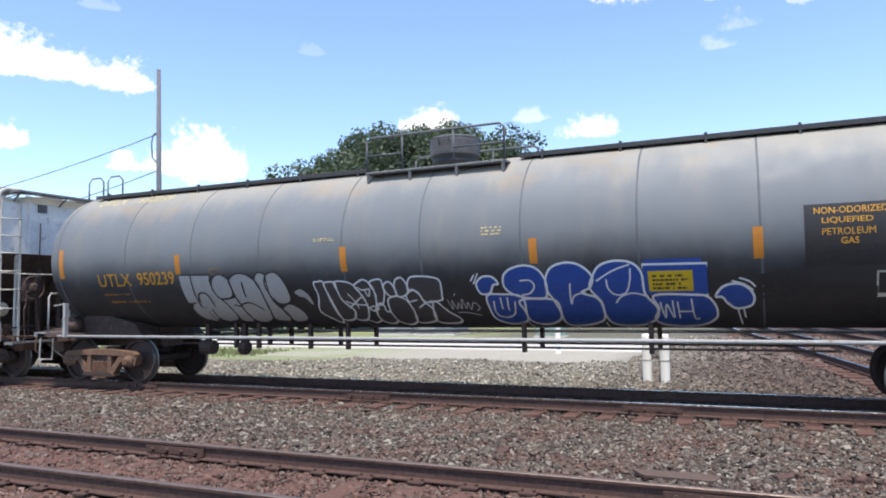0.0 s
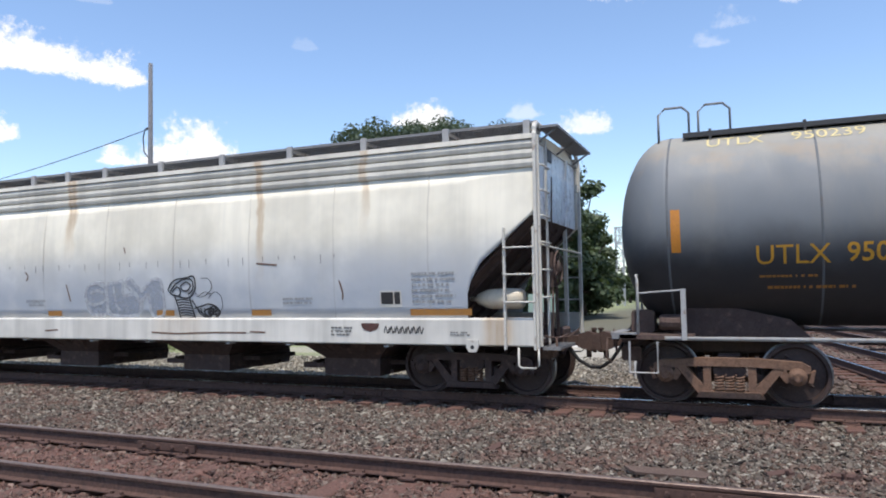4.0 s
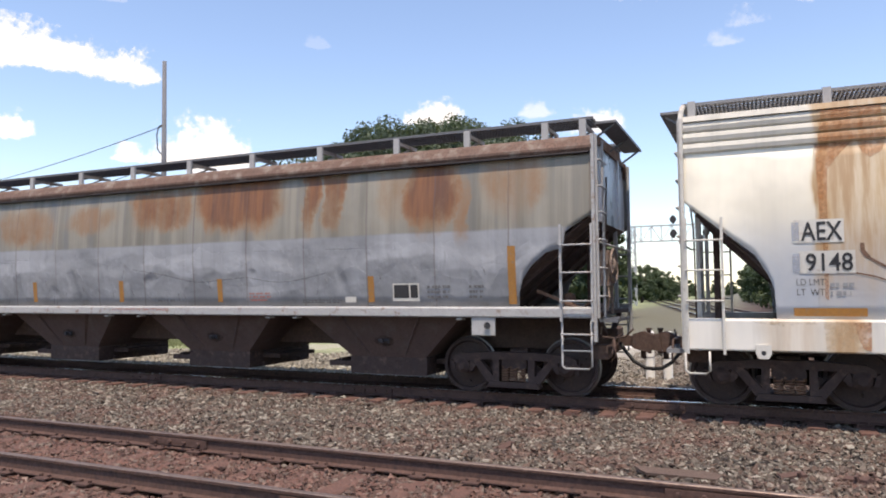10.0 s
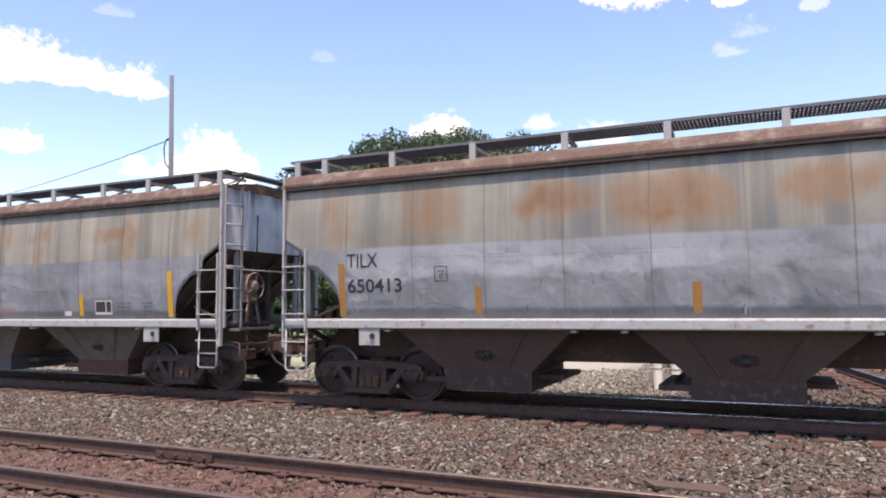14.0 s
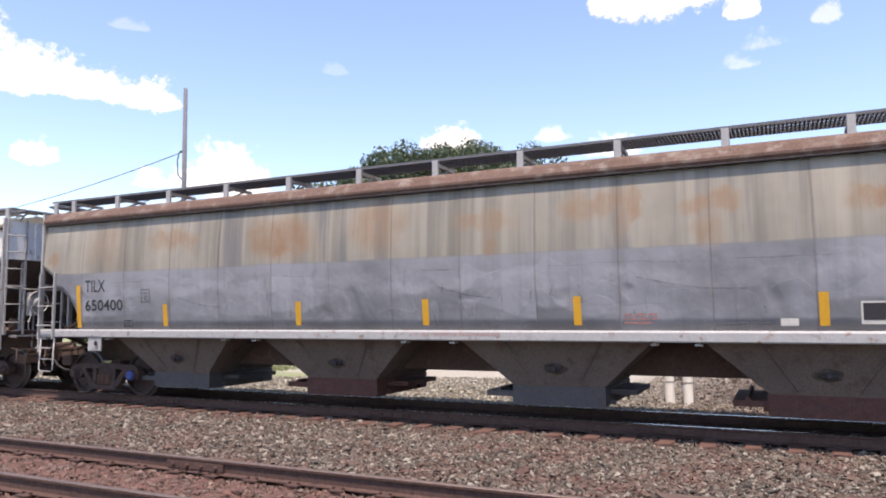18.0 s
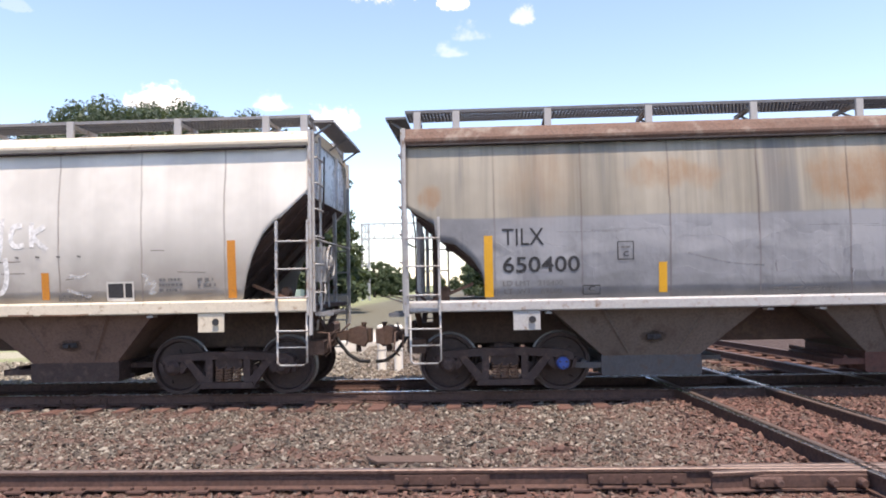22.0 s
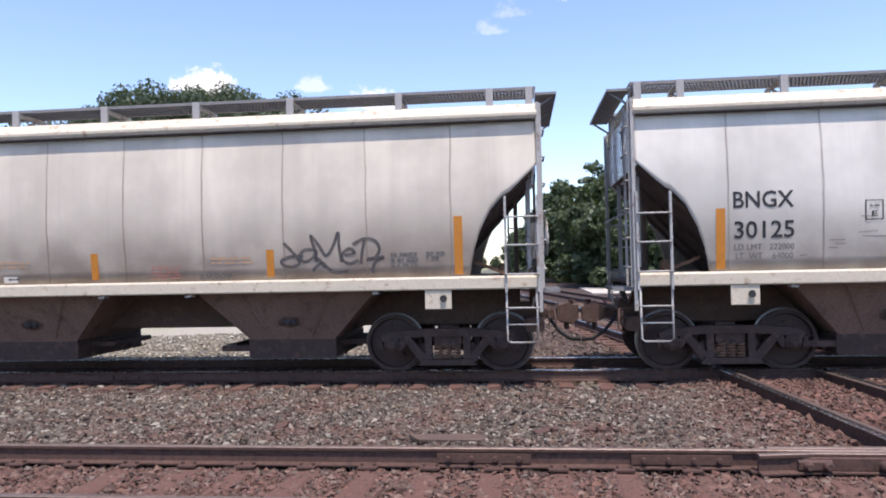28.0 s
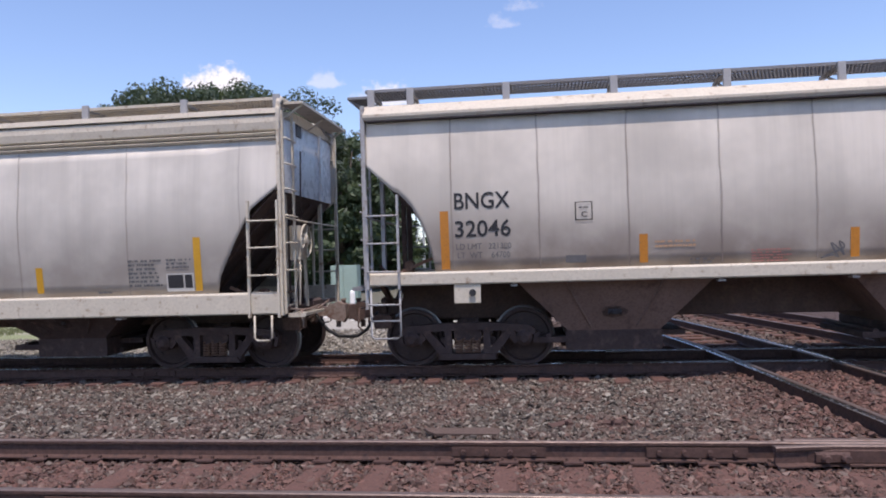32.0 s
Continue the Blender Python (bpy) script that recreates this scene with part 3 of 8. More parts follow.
    ballast=stone_mat("ballast_stone", ((0.033, 0.026, 0.021), (0.112, 0.096, 0.076), (0.098, 0.062, 0.045), (0.285, 0.26, 0.212)), 0.9, dust=(0.122, 0.054, 0.04)),
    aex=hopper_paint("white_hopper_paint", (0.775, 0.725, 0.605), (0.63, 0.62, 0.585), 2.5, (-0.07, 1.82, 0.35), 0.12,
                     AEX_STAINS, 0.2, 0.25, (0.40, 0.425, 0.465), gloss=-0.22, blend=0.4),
    aexsill=hopper_paint("white_sill_paint", (0.62, 0.59, 0.535), (0.56, 0.54, 0.49), 0.2, (-0.07, 1.82, 0.0), 0.1, ((-7.05, 0.32, -0.4, 0.9), (-7.7, 0.5, -0.2, 0.35), (8.4, 0.35, -0.2, 0.5), (1.9, 0.9, 0.1, 0.2)), 0.45, 0.1),
    aexchord=hopper_paint("white_ribbed_chord_paint", (0.55, 0.525, 0.46), (0.5, 0.48, 0.43), 2.5, (-0.07, 1.82, 0.0), 0.1, AEX_STAINS, 0.4, 0.1),
    til=hopper_paint("stained_grey_hopper_paint", (0.25, 0.232, 0.192), (0.222, 0.228, 0.241), 2.68, (0.65, 1.3, 0.65), 0.3, (), 0.9, 0.75, spots=(
        (-8.63, 3.2, 0.3, 0.45, 0.6), (-6.8, 3.3, 0.55, 0.4, 0.65), (-4.7, 3.28, 0.6, 0.2, 0.85), (-2.9, 3.22, 0.75, 0.32, 0.85), (-0.9, 3.24, 0.6, 0.2, 0.7), (1.0, 3.4, 0.7, 0.28, 1.2), (3.05, 3.45, 0.85, 0.42, 1.5),
        (4.67, 3.4, 0.16, 0.42, 1.2), (5.16, 3.4, 0.18, 0.4, 1.2), (7.1, 3.38, 0.4, 0.48, 1.4), (7.63, 3.04, 0.12, 0.4, 0.75), (8.5, 3.45, 0.4, 0.4, 0.7), (6.4, 3.35, 0.35, 0.35, 0.6)), wave=2.12, bite=1.05),
    tilb=hopper_paint("dull_grey_hopper_paint", (0.285, 0.258, 0.208), (0.178, 0.182, 0.194), 2.68, (0.65, 1.3, 0.6), 0.25, (), 0.9, 0.55, spots=(
        (-9.4, 3.05, 0.14, 0.14, 0.8), (-7.75, 3.2, 0.5, 0.42, 0.55), (-5.8, 3.28, 0.65, 0.17, 0.8), (-3.0, 3.2, 0.65, 0.3, 1.0), (-0.95, 3.25, 0.5, 0.34, 0.7), (1.02, 3.27, 0.5, 0.13, 0.85), (1.28, 2.9, 0.14, 0.2, 0.8),
        (2.88, 3.36, 0.46, 0.18, 0.8), (3.37, 3.2, 0.14, 0.3, 0.75), (4.57, 3.24, 0.36, 0.12, 0.85), (4.56, 2.88, 0.2, 0.14, 0.7), (6.94, 3.21, 0.6, 0.12, 1.0), (7.3, 3.1, 0.16, 0.42, 0.95), (9.07, 3.22, 0.22, 0.25, 0.7)), wave=1.75, bite=0.8),
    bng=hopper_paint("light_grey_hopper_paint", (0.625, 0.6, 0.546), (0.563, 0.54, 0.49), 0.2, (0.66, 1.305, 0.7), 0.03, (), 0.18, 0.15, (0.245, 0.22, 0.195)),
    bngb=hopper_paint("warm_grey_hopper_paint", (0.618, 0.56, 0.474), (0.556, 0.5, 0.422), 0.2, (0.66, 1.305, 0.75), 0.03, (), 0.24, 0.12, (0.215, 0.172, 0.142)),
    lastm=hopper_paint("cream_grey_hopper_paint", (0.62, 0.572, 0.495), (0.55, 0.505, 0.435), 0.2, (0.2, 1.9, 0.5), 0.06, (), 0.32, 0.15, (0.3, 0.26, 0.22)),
)


# ---- mesh helpers ----
def mesh_of(bm, name, mat, smooth=False):
    me = bpy.data.meshes.new(name)
    bmesh.ops.recalc_face_normals(bm, faces=bm.faces)
    bm.to_mesh(me)
    bm.free()
    for mm in (mat if isinstance(mat, (list, tuple)) else [mat]):
        me.materials.append(mm)
    if smooth:
        me.polygons.foreach_set("use_smooth", [True] * len(me.polygons))
    return me


def part(name, bm, mat, parent=None, label="", smooth=False, at=None):
    """one mesh object under a thing or a part; bm is a bmesh or a mesh that is shared"""
    me = bm if isinstance(bm, bpy.types.Mesh) else mesh_of(bm, name, mat, smooth)
    ob = new(name, me)
    if parent is not None:
        ob.parent = parent
    if at:
        ob.location = at
    if label:
        tagged(ob, label)
    return ob


def thing(name, label, category, group="", kind=""):
    return tagged(new(name), label, category, group, kind)


def quad(bm, pts, mi=0):
    f = bm.faces.new([bm.verts.new(p) for p in pts])
    f.material_index = mi
    return f


def block(bm, x0, x1, y0, y1, z0, z1, bev=0.0, mi=0):
    """a box with chamfered edges along its longest side"""
    d = (x1 - x0, y1 - y0, z1 - z0)
    ax = max(range(3), key=lambda i: d[i])
    o = [i for i in range(3) if i != ax]
    lo, hi = (x0, y0, z0), (x1, y1, z1)
    a0, a1, b0, b1 = lo[o[0]], hi[o[0]], lo[o[1]], hi[o[1]]
    c = min(bev, 0.45 * min(a1 - a0, b1 - b0))
    if c > 0:
        prof = [(a0 + c, b0), (a1 - c, b0), (a1, b0 + c), (a1, b1 - c), (a1 - c, b1), (a0 + c, b1), (a0, b1 - c), (a0, b0 + c)]
    else:
        prof = [(a0, b0), (a1, b0), (a1, b1), (a0, b1)]
    rings = []
    for e in (lo[ax], hi[ax]):
        ring = []
        for a, b in prof:
            p = [0, 0, 0]
            p[ax], p[o[0]], p[o[1]] = e, a, b
            ring.append(bm.verts.new(p))
        rings.append(ring)
    n = len(prof)
    fs = [bm.faces.new((rings[0][i], rings[0][(i + 1) % n], rings[1][(i + 1) % n], rings[1][i])) for i in range(n)]
    fs += [bm.faces.new(rings[0]), bm.faces.new(rings[1])]
    for f in fs:
        f.material_index = mi


def beam(bm, p, q, w, h=None, mi=0):
    """a square or flat bar from p to q"""
    p, q = Vector(p), Vector(q)
    h = h or w
    d = (q - p).normalized()
    up = Vector((0, 0, 1)) if abs(d.z) < 0.95 else Vector((1, 0, 0))
    s = d.cross(up).normalized()
    u = s.cross(d)
    rings = [[bm.verts.new(e + s * a * w / 2 + u * b * h / 2) for a, b in ((-1, -1), (1, -1), (1, 1), (-1, 1))] for e in (p, q)]
    for i in range(4):
        bm.faces.new((rings[0][i], rings[0][(i + 1) % 4], rings[1][(i + 1) % 4], rings[1][i])).material_index = mi
    bm.faces.new(rings[0]).material_index = mi
    bm.faces.new(rings[1]).material_index = mi


def tube(bm, pts, r, n=8, mi=0, cap=True):
    """a round bar along points; r may be a list"""
    pts = [Vector(p) for p in pts]
    rings = []
    for i, p in enumerate(pts):
        d = (pts[min(i + 1, len(pts) - 1)] - pts[max(i - 1, 0)]).normalized()
        up = Vector((0, 0, 1)) if abs(d.z) < 0.9 else Vector((1, 0, 0))
        s = d.cross(up).normalized()
        u = s.cross(d)
        rr = r[i] if isinstance(r, (list, tuple)) else r
        rings.append([bm.verts.new(p + (s * math.cos(a) + u * math.sin(a)) * rr) for a in (2 * math.pi * k / n for k in range(n))])
    for a, b in zip(rings, rings[1:]):
        for k in range(n):
            bm.faces.new((a[k], a[(k + 1) % n], b[(k + 1) % n], b[k])).material_index = mi
    if cap:
        bm.faces.new(rings[0]).material_index = mi
        bm.faces.new(rings[-1]).material_index = mi


def lathe(bm, prof, n=24, axis="z", at=(0, 0, 0), mats=None):
    """turn (radius, height) points about an axis"""
    rings = []
    for r, h in prof:
        ring = []
        for k in range(n):
            a = 2 * math.pi * k / n
            c, s = max(r, 1e-4) * math.cos(a), max(r, 1e-4) * math.sin(a)
            p = {"z": (c, s, h), "y": (c, h, s), "x": (h, c, s)}[axis]
            ring.append(bm.verts.new(Vector(p) + Vector(at)))
        rings.append(ring)
    for i, (a, b) in enumerate(zip(rings, rings[1:])):
        for k in range(n):
            f = bm.faces.new((a[k], a[(k + 1) % n], b[(k + 1) % n], b[k]))
            f.material_index = mats[i] if mats else 0


def sweep(bm, prof, xs, mi=0):
    """a closed (y, z) profile run along x"""
    rings = [[bm.verts.new((x, y, z)) for y, z in prof] for x in xs]
    n = len(prof)
    for a, b in zip(rings, rings[1:]):
        for k in range(n):
            bm.faces.new((a[k], a[(k + 1) % n], b[(k + 1) % n], b[k])).material_index = mi
    bm.faces.new(rings[0]).material_index = mi
    bm.faces.new(rings[-1]).material_index = mi


def shape(bm, pts, y0, y1):
    """an (x, z) outline given a thickness in y"""
    a = [bm.verts.new((x, y0, z)) for x, z in pts]
    b = [bm.verts.new((x, y1, z)) for x, z in pts]
    n = len(pts)
    for k in range(n):
        bm.faces.new((a[k], a[(k + 1) % n], b[(k + 1) % n], b[k]))
    bm.faces.new(a)
    bm.faces.new(b)


# ---- paint on car sides: letters, strokes and fields that follow the surface ----
def letters(name, text, box, surf, mat, parent, label="", lift=0.004):
    """built-in font, fitted to the box x0, x1, z0, z1"""
    cu = bpy.data.curves.new(name, "FONT")
    cu.body, cu.resolution_u = text, 3
    cu.align_x, cu.space_line = "CENTER", 1.05
    cu.offset = 0.0 if "T" in text else 0.012
    tmp = bpy.data.objects.new(name, cu)
    me = bpy.data.meshes.new_from_object(tmp)
    bpy.data.objects.remove(tmp)
    bpy.data.curves.remove(cu)
    co = np.empty(len(me.vertices) * 3)
    me.vertices.foreach_get("co", co)
    co = co.reshape(-1, 3)
    lo, hi = co.min(0), co.max(0)
    x0, x1, z0, z1 = box
    u = x0 + (co[:, 0] - lo[0]) / (hi[0] - lo[0]) * (x1 - x0)
    v = z0 + (co[:, 1] - lo[1]) / (hi[1] - lo[1]) * (z1 - z0)
    out = np.array([(a, surf(b) - lift, b) for a, b in zip(u, v)])
    me.vertices.foreach_set("co", out.ravel())
    if z1 - z0 < 0.24 and "\n" in text or z1 - z0 < 0.07:
        me.materials.append(mat)
        return tagged(part(name, me, mat, parent, label), kind="stuff")
    bm = bmesh.new()
    bm.from_mesh(me)
    bpy.data.meshes.remove(me)
    left, made = set(bm.verts), []
    while left:
        seed = left.pop()
        island, edge = {seed}, [seed]
        while edge:
            for e in edge.pop().link_edges:
                for w in e.verts:
                    if w not in island:
                        island.add(w)
                        edge.append(w)
        left -= island
        one = bmesh.new()
        at_new = {w: one.verts.new(w.co) for w in island}
        for f in {f for w in island for f in w.link_faces}:
            one.faces.new([at_new[w] for w in f.verts])
        made.append(part("letter", one, mat, parent, label))
    bm.free()
    return made[0]


def smooth_line(pts, closed=False, k=6):
    n = len(pts)
    out = []
    for i in range(n if closed else n - 1):
        p = [pts[(i + j) % n] if closed else pts[min(max(i + j, 0), n - 1)] for j in (-1, 0, 1, 2)]
        for s in range(k):
            t = s / k
            out.append(tuple(0.5 * (2 * p[1][c] + (p[2][c] - p[0][c]) * t + (2 * p[0][c] - 5 * p[1][c] + 4 * p[2][c] - p[3][c]) * t * t
                                    + (3 * p[1][c] - p[0][c] - 3 * p[2][c] + p[3][c]) * t ** 3) for c in (0, 1)))
    out.append(out[0] if closed else pts[-1])
    return out


def stroke(bm, pts, w, surf, off=0.008, closed=False, sharp=False):
    line = pts if sharp else smooth_line(pts, closed)
    prev = None
    for i, (x, z) in enumerate(line):
        ax, az = line[max(i - 1, 0)]
        bx, bz = line[min(i + 1, len(line) - 1)]
        d = math.hypot(bx - ax, bz - az) or 1
        nx, nz = -(bz - az) / d * w / 2, (bx - ax) / d * w / 2
        cur = [bm.verts.new((x + s * nx, surf(z + s * nz) - off, z + s * nz)) for s in (1, -1)]
        if prev:
            bm.faces.new((prev[0], prev[1], cur[1], cur[0]))
        prev = cur


def field(bm, pts, surf, off=0.006, cell=0.03, sharp=False):
    """fill a smooth outline with paint, row by row"""
    line = pts + pts[:1] if sharp else smooth_line(pts, True)
    zs = [p[1] for p in line]
    n = max(2, int((max(zs) - min(zs)) / cell))
    step = (max(zs) - min(zs)) / n

    def cuts(z):
        return sorted(ax + (z - az) / (bz - az) * (bx - ax) for (ax, az), (bx, bz) in zip(line, line[1:]) if (az > z) != (bz > z))
    levels = [min(zs) + step * (k + (0.02 if k == 0 else -0.02 if k == n else 0.0)) for k in range(n + 1)]
    rows = [cuts(z) for z in levels]
    held = [[bm.verts.new((x, surf(z) - off, z)) for x in row] for z, row in zip(levels, rows)]
    for k in range(n):
        lo, hi = held[k], held[k + 1]
        if len(lo) == len(hi):
            for i in range(0, len(lo) - 1, 2):
                bm.faces.new((lo[i], lo[i + 1], hi[i + 1], hi[i]))
        else:
            mid, z, top = cuts((levels[k] + levels[k + 1]) / 2), levels[k], levels[k + 1]
            for l, r in zip(mid[::2], mid[1::2]):
                quad(bm, [(l, surf(z) - off, z), (r, surf(z) - off, z), (r, surf(top) - off, top), (l, surf(top) - off, top)])
    bmesh.ops.remove_doubles(bm, verts=bm.verts, dist=0.002)


def bars(bm, x0, x1, z0, z1, rows, surf, seed=1):
    """small writing that cannot be read: broken bars"""
    r = random.Random(seed)
    fill = 0.5
    h = (z1 - z0) / rows
    for i in range(rows):
        x, z = x0, z1 - (i + 1) * h
        end = x1 - r.random() * (x1 - x0) * 0.25
        while x < end:
            w = min(r.uniform(0.02, 0.075), end - x)
            quad(bm, [(x, surf(z) - 0.007, z), (x + w, surf(z) - 0.007, z), (x + w, surf(z + h * fill) - 0.007, z + h * fill), (x, surf(z + h * fill) - 0.007, z + h * fill)])
            x += w + r.choice((0.012, 0.012, 0.045))


def panel(bm, x0, x1, z0, z1, surf, off=0.006, rows=4):
    for i in range(rows):
        a, b = z0 + (z1 - z0) * i / rows, z0 + (z1 - z0) * (i + 1) / rows
        quad(bm, [(x0, surf(a) - off, a), (x1, surf(a) - off, a), (x1, surf(b) - off, b), (x0, surf(b) - off, b)])


# ---- running gear ----
WHEELSETS = []
SHARED = {}


def shared(key, make):
    if key not in SHARED:
        SHARED[key] = make()
    return SHARED[key]


def wheelset_mesh():
    bm = bmesh.new()
    prof = [(0.06, -0.12), (0.11, -0.115), (0.125, -0.07), (0.135, -0.03), (0.38, -0.005), (0.40, -0.065), (0.452, -0.065),
            (0.457, -0.055), (0.459, 0.045), (0.487, 0.055), (0.485, 0.078), (0.40, 0.082), (0.38, 0.03), (0.14, 0.0), (0.11, 0.09), (0.07, 0.09)]
    mats = [0, 0, 0, 0, 0, 0, 1, 1, 1, 0, 0, 0, 0, 0, 0]
    lathe(bm, prof, 40, "y", (0, -0.757, 0), mats)
    lathe(bm, [(r, -h) for r, h in prof], 40, "y", (0, 0.757, 0), mats)
    tube(bm, [(0, -1.02, 0), (0, 1.02, 0)], 0.075, 12)
    for a in (0.4, 2.5, 4.1):
        for s in (-1, 1):
            p = Vector((0.27 * math.cos(a), s * 0.79, 0.27 * math.sin(a)))
            tube(bm, [p, p + Vector((0.03, 0, 0.05))], 0.02, 6)
    return mesh_of(bm, "wheelset", [M["wheel"], M["tread"]])


def side_frame_mesh(mat, key):
    bm = bmesh.new()
    y0, y1 = -0.08, 0.08
    shape(bm, [(-1.06, 0.60), (-0.95, 0.66), (-0.35, 0.70), (0.35, 0.70), (0.95, 0.66), (1.06, 0.60), (1.06, 0.50), (0.72, 0.56), (0.30, 0.58), (-0.30, 0.58), (-0.72, 0.56), (-1.06, 0.50)], y0, y1)
    for s in (-1, 1):
        shape(bm, [(s * 0.60, 0.575), (s * 0.73, 0.56), (s * 0.42, 0.16), (s * 0.30, 0.16), (s * 0.30, 0.24)], y0 + 0.01, y1 - 0.01)
        shape(bm, [(s * 0.25, 0.2), (s * 0.36, 0.2), (s * 0.36, 0.585), (s * 0.25, 0.585)], y0 + 0.015, y1 - 0.015)
        shape(bm, [(s * 0.74, 0.575), (s * 0.80, 0.40), (s * 0.74, 0.36), (s * 0.66, 0.46)], y0, y1)
        shape(bm, [(s * 1.06, 0.52), (s * 1.02, 0.38), (s * 1.08, 0.37), (s * 1.12, 0.55)], y0, y1)
        lathe(bm, [(0.0, -0.16), (0.06, -0.16), (0.085, -0.14), (0.10, -0.12), (0.125, -0.10), (0.13, 0.02), (0.0, 0.02)], 16, "y", (s * 0.89, 0, 0.457))
        for k in range(3):
            a = 2 * math.pi * k / 3 + 0.5
            tube(bm, [(s * 0.89 + 0.055 * math.cos(a), -0.18, 0.457 + 0.055 * math.sin(a)), (s * 0.89 + 0.055 * math.cos(a), -0.12, 0.457 + 0.055 * math.sin(a))], 0.018, 6)
    shape(bm, [(-0.46, 0.13), (0.46, 0.13), (0.40, 0.22), (-0.40, 0.22)], y0 - 0.03, y1 + 0.03)
    return mesh_of(bm, key, mat)


def spring_mesh():
    bm = bmesh.new()
    pts = [(0.055 * math.cos(a), 0.055 * math.sin(a), 0.22 + a / (2 * math.pi) * 0.042) for a in (k * math.pi / 5 for k in range(56))]
    tube(bm, pts, 0.016, 6)
    return mesh_of(bm, "spring", M["rusty"], True)


def bogie(car, x, frame_mat="steel_dark", cap=None):
    """truck of two wheelsets at x on its car"""
    bm = bmesh.new()
    block(bm, x - 0.22, x + 0.22, -1.02, 1.02, 0.42, 0.60, 0.05)
    lathe(bm, [(0.0, 0.58), (0.28, 0.58), (0.26, 0.74), (0.0, 0.74)], 16, "z", (x, 0, 0))
    for s in (-1, 1):
        block(bm, x - 0.15, x + 0.15, s * 0.66 - 0.1, s * 0.66 + 0.1, 0.58, 0.74, 0.03)
        block(bm, x + s * 0.38 - 0.06, x + s * 0.38 + 0.06, -0.95, 0.95, 0.33, 0.47, 0.03)
    b = part("bogie", bm, M["steel_dark"], car, "grimy two-axle cast steel bogie")
    fm = shared("side_frame_" + frame_mat, lambda: side_frame_mesh(M[frame_mat], "side_frame"))
    for s in (-1, 1):
        f = part("side_frame", fm, None, b, at=(x, s * 1.0, 0))
        if s > 0:
            f.rotation_euler = (0, 0, math.pi)
        for k in (-0.14, 0.0, 0.14):
            part("spring", shared("spring", spring_mesh), None, b, at=(x + k, s * 1.04, 0.0))
        w = part("wheelset", shared("wheelset", wheelset_mesh), None, b, at=(x + s * 0.89, 0, 0.457))
        WHEELSETS.append((w, x + s * 0.89))
    if cap:
        for s in (-1, 1):
            bm = bmesh.new()
            lathe(bm, [(0.0, -1.175), (0.07, -1.175), (0.095, -1.155), (0.10, -1.13)], 16, "y", (x + s * 0.89, 0, 0.457))
            part("bearing_cap", bm, M[cap if s > 0 else "steel_dark"], b, "blue painted bearing cap" if s > 0 else "")
    return b


def coupler(car, s, x, mat="rustdark"):
    """knuckle coupler with air hose at the end s of a car; x: where the draft sill ends"""
    bm = bmesh.new()
    block(bm, min(s * x, s * (x - 1.2)), max(s * x, s * (x - 1.2)), -0.17, 0.17, 0.72, 1.06, 0.02)
    block(bm, min(s * (x - 0.02), s * (x + 0.07)), max(s * (x - 0.02), s * (x + 0.07)), -0.26, 0.26, 0.68, 1.1, 0.04)
    e = part("draft_sill", bm, M["under"], car)
    bm = bmesh.new()
    beam(bm, (s * x, 0, 0.86), (s * (x + 0.32), 0, 0.86), 0.14, 0.17)
    shape(bm, [(s * (x + 0.28), 0.76), (s * (x + 0.40), 0.72), (s * (x + 0.56), 0.68), (s * (x + 0.62), 0.76), (s * (x + 0.60), 0.98), (s * (x + 0.46), 1.03), (s * (x + 0.30), 0.98)], -0.17, 0.10)
    shape(bm, [(s * (x + 0.5), 0.71), (s * (x + 0.66), 0.73), (s * (x + 0.66), 0.97), (s * (x + 0.52), 0.98)], 0.04 if s > 0 else -0.22, 0.22 if s > 0 else -0.04)
    tube(bm, [(s * (x + 0.45), -0.05, 0.7), (s * (x + 0.45), -0.05, 0.58)], 0.045, 8)
    lathe(bm, [(0.0, 0.66), (0.035, 0.66), (0.035, 1.04), (0.05, 1.05), (0.05, 1.08), (0.0, 1.08)], 10, "z", (s * (x + 0.54), -0.02 if s > 0 else 0.02, 0))
    beam(bm, (s * (x + 0.12), -0.95, 0.93), (s * (x + 0.14), -0.2, 0.98), 0.03)
    beam(bm, (s * (x + 0.12), -0.95, 0.93), (s * (x + 0.12), -0.99, 0.72), 0.03)
    part("coupler", bm, M[mat], e, "rusty knuckle coupler")
    bm = bmesh.new()
    pts = [(s * (x + 0.12), -0.32, 0.85), (s * (x + 0.2), -0.33, 0.72), (s * (x + 0.33), -0.3, 0.55), (s * (x + 0.5), -0.24, 0.44), (s * (x + 0.66), -0.16, 0.42)]
    tube(bm, pts, 0.03, 8)
    part("air_hose", bm, M["hose"], e, "black rubber air hose", True)
    bm = bmesh.new()
    tube(bm, [(s * (x + 0.02), -1.3, 1.0), (s * (x + 0.2), -1.28, 0.98), (s * (x + 0.22), -0.5, 0.95), (s * (x + 0.3), -0.1, 1.06)], 0.016, 6)
    tube(bm, [(s * (x + 0.2), -1.28, 0.98), (s * (x + 0.22), -1.3, 0.7), (s * (x + 0.14), -1.3, 0.62)], 0.016, 6)
    part("uncoupling_lever", bm, M[mat], e, "", True)
    bm = bmesh.new()
    block(bm, min(s * (x - 0.25), s * (x + 0.05)), max(s * (x - 0.25), s * (x + 0.05)), -0.95, -0.6, 0.62, 0.84, 0.03)
    tube(bm, [(s * (x - 0.1), -0.6, 0.7), (s * (x + 0.1), -0.34, 0.82)], 0.025, 6)
    part("angle_cock", bm, M["rustdark"], e)


# ---- covered hopper ----
def ladder_rung():
    bm = bmesh.new()
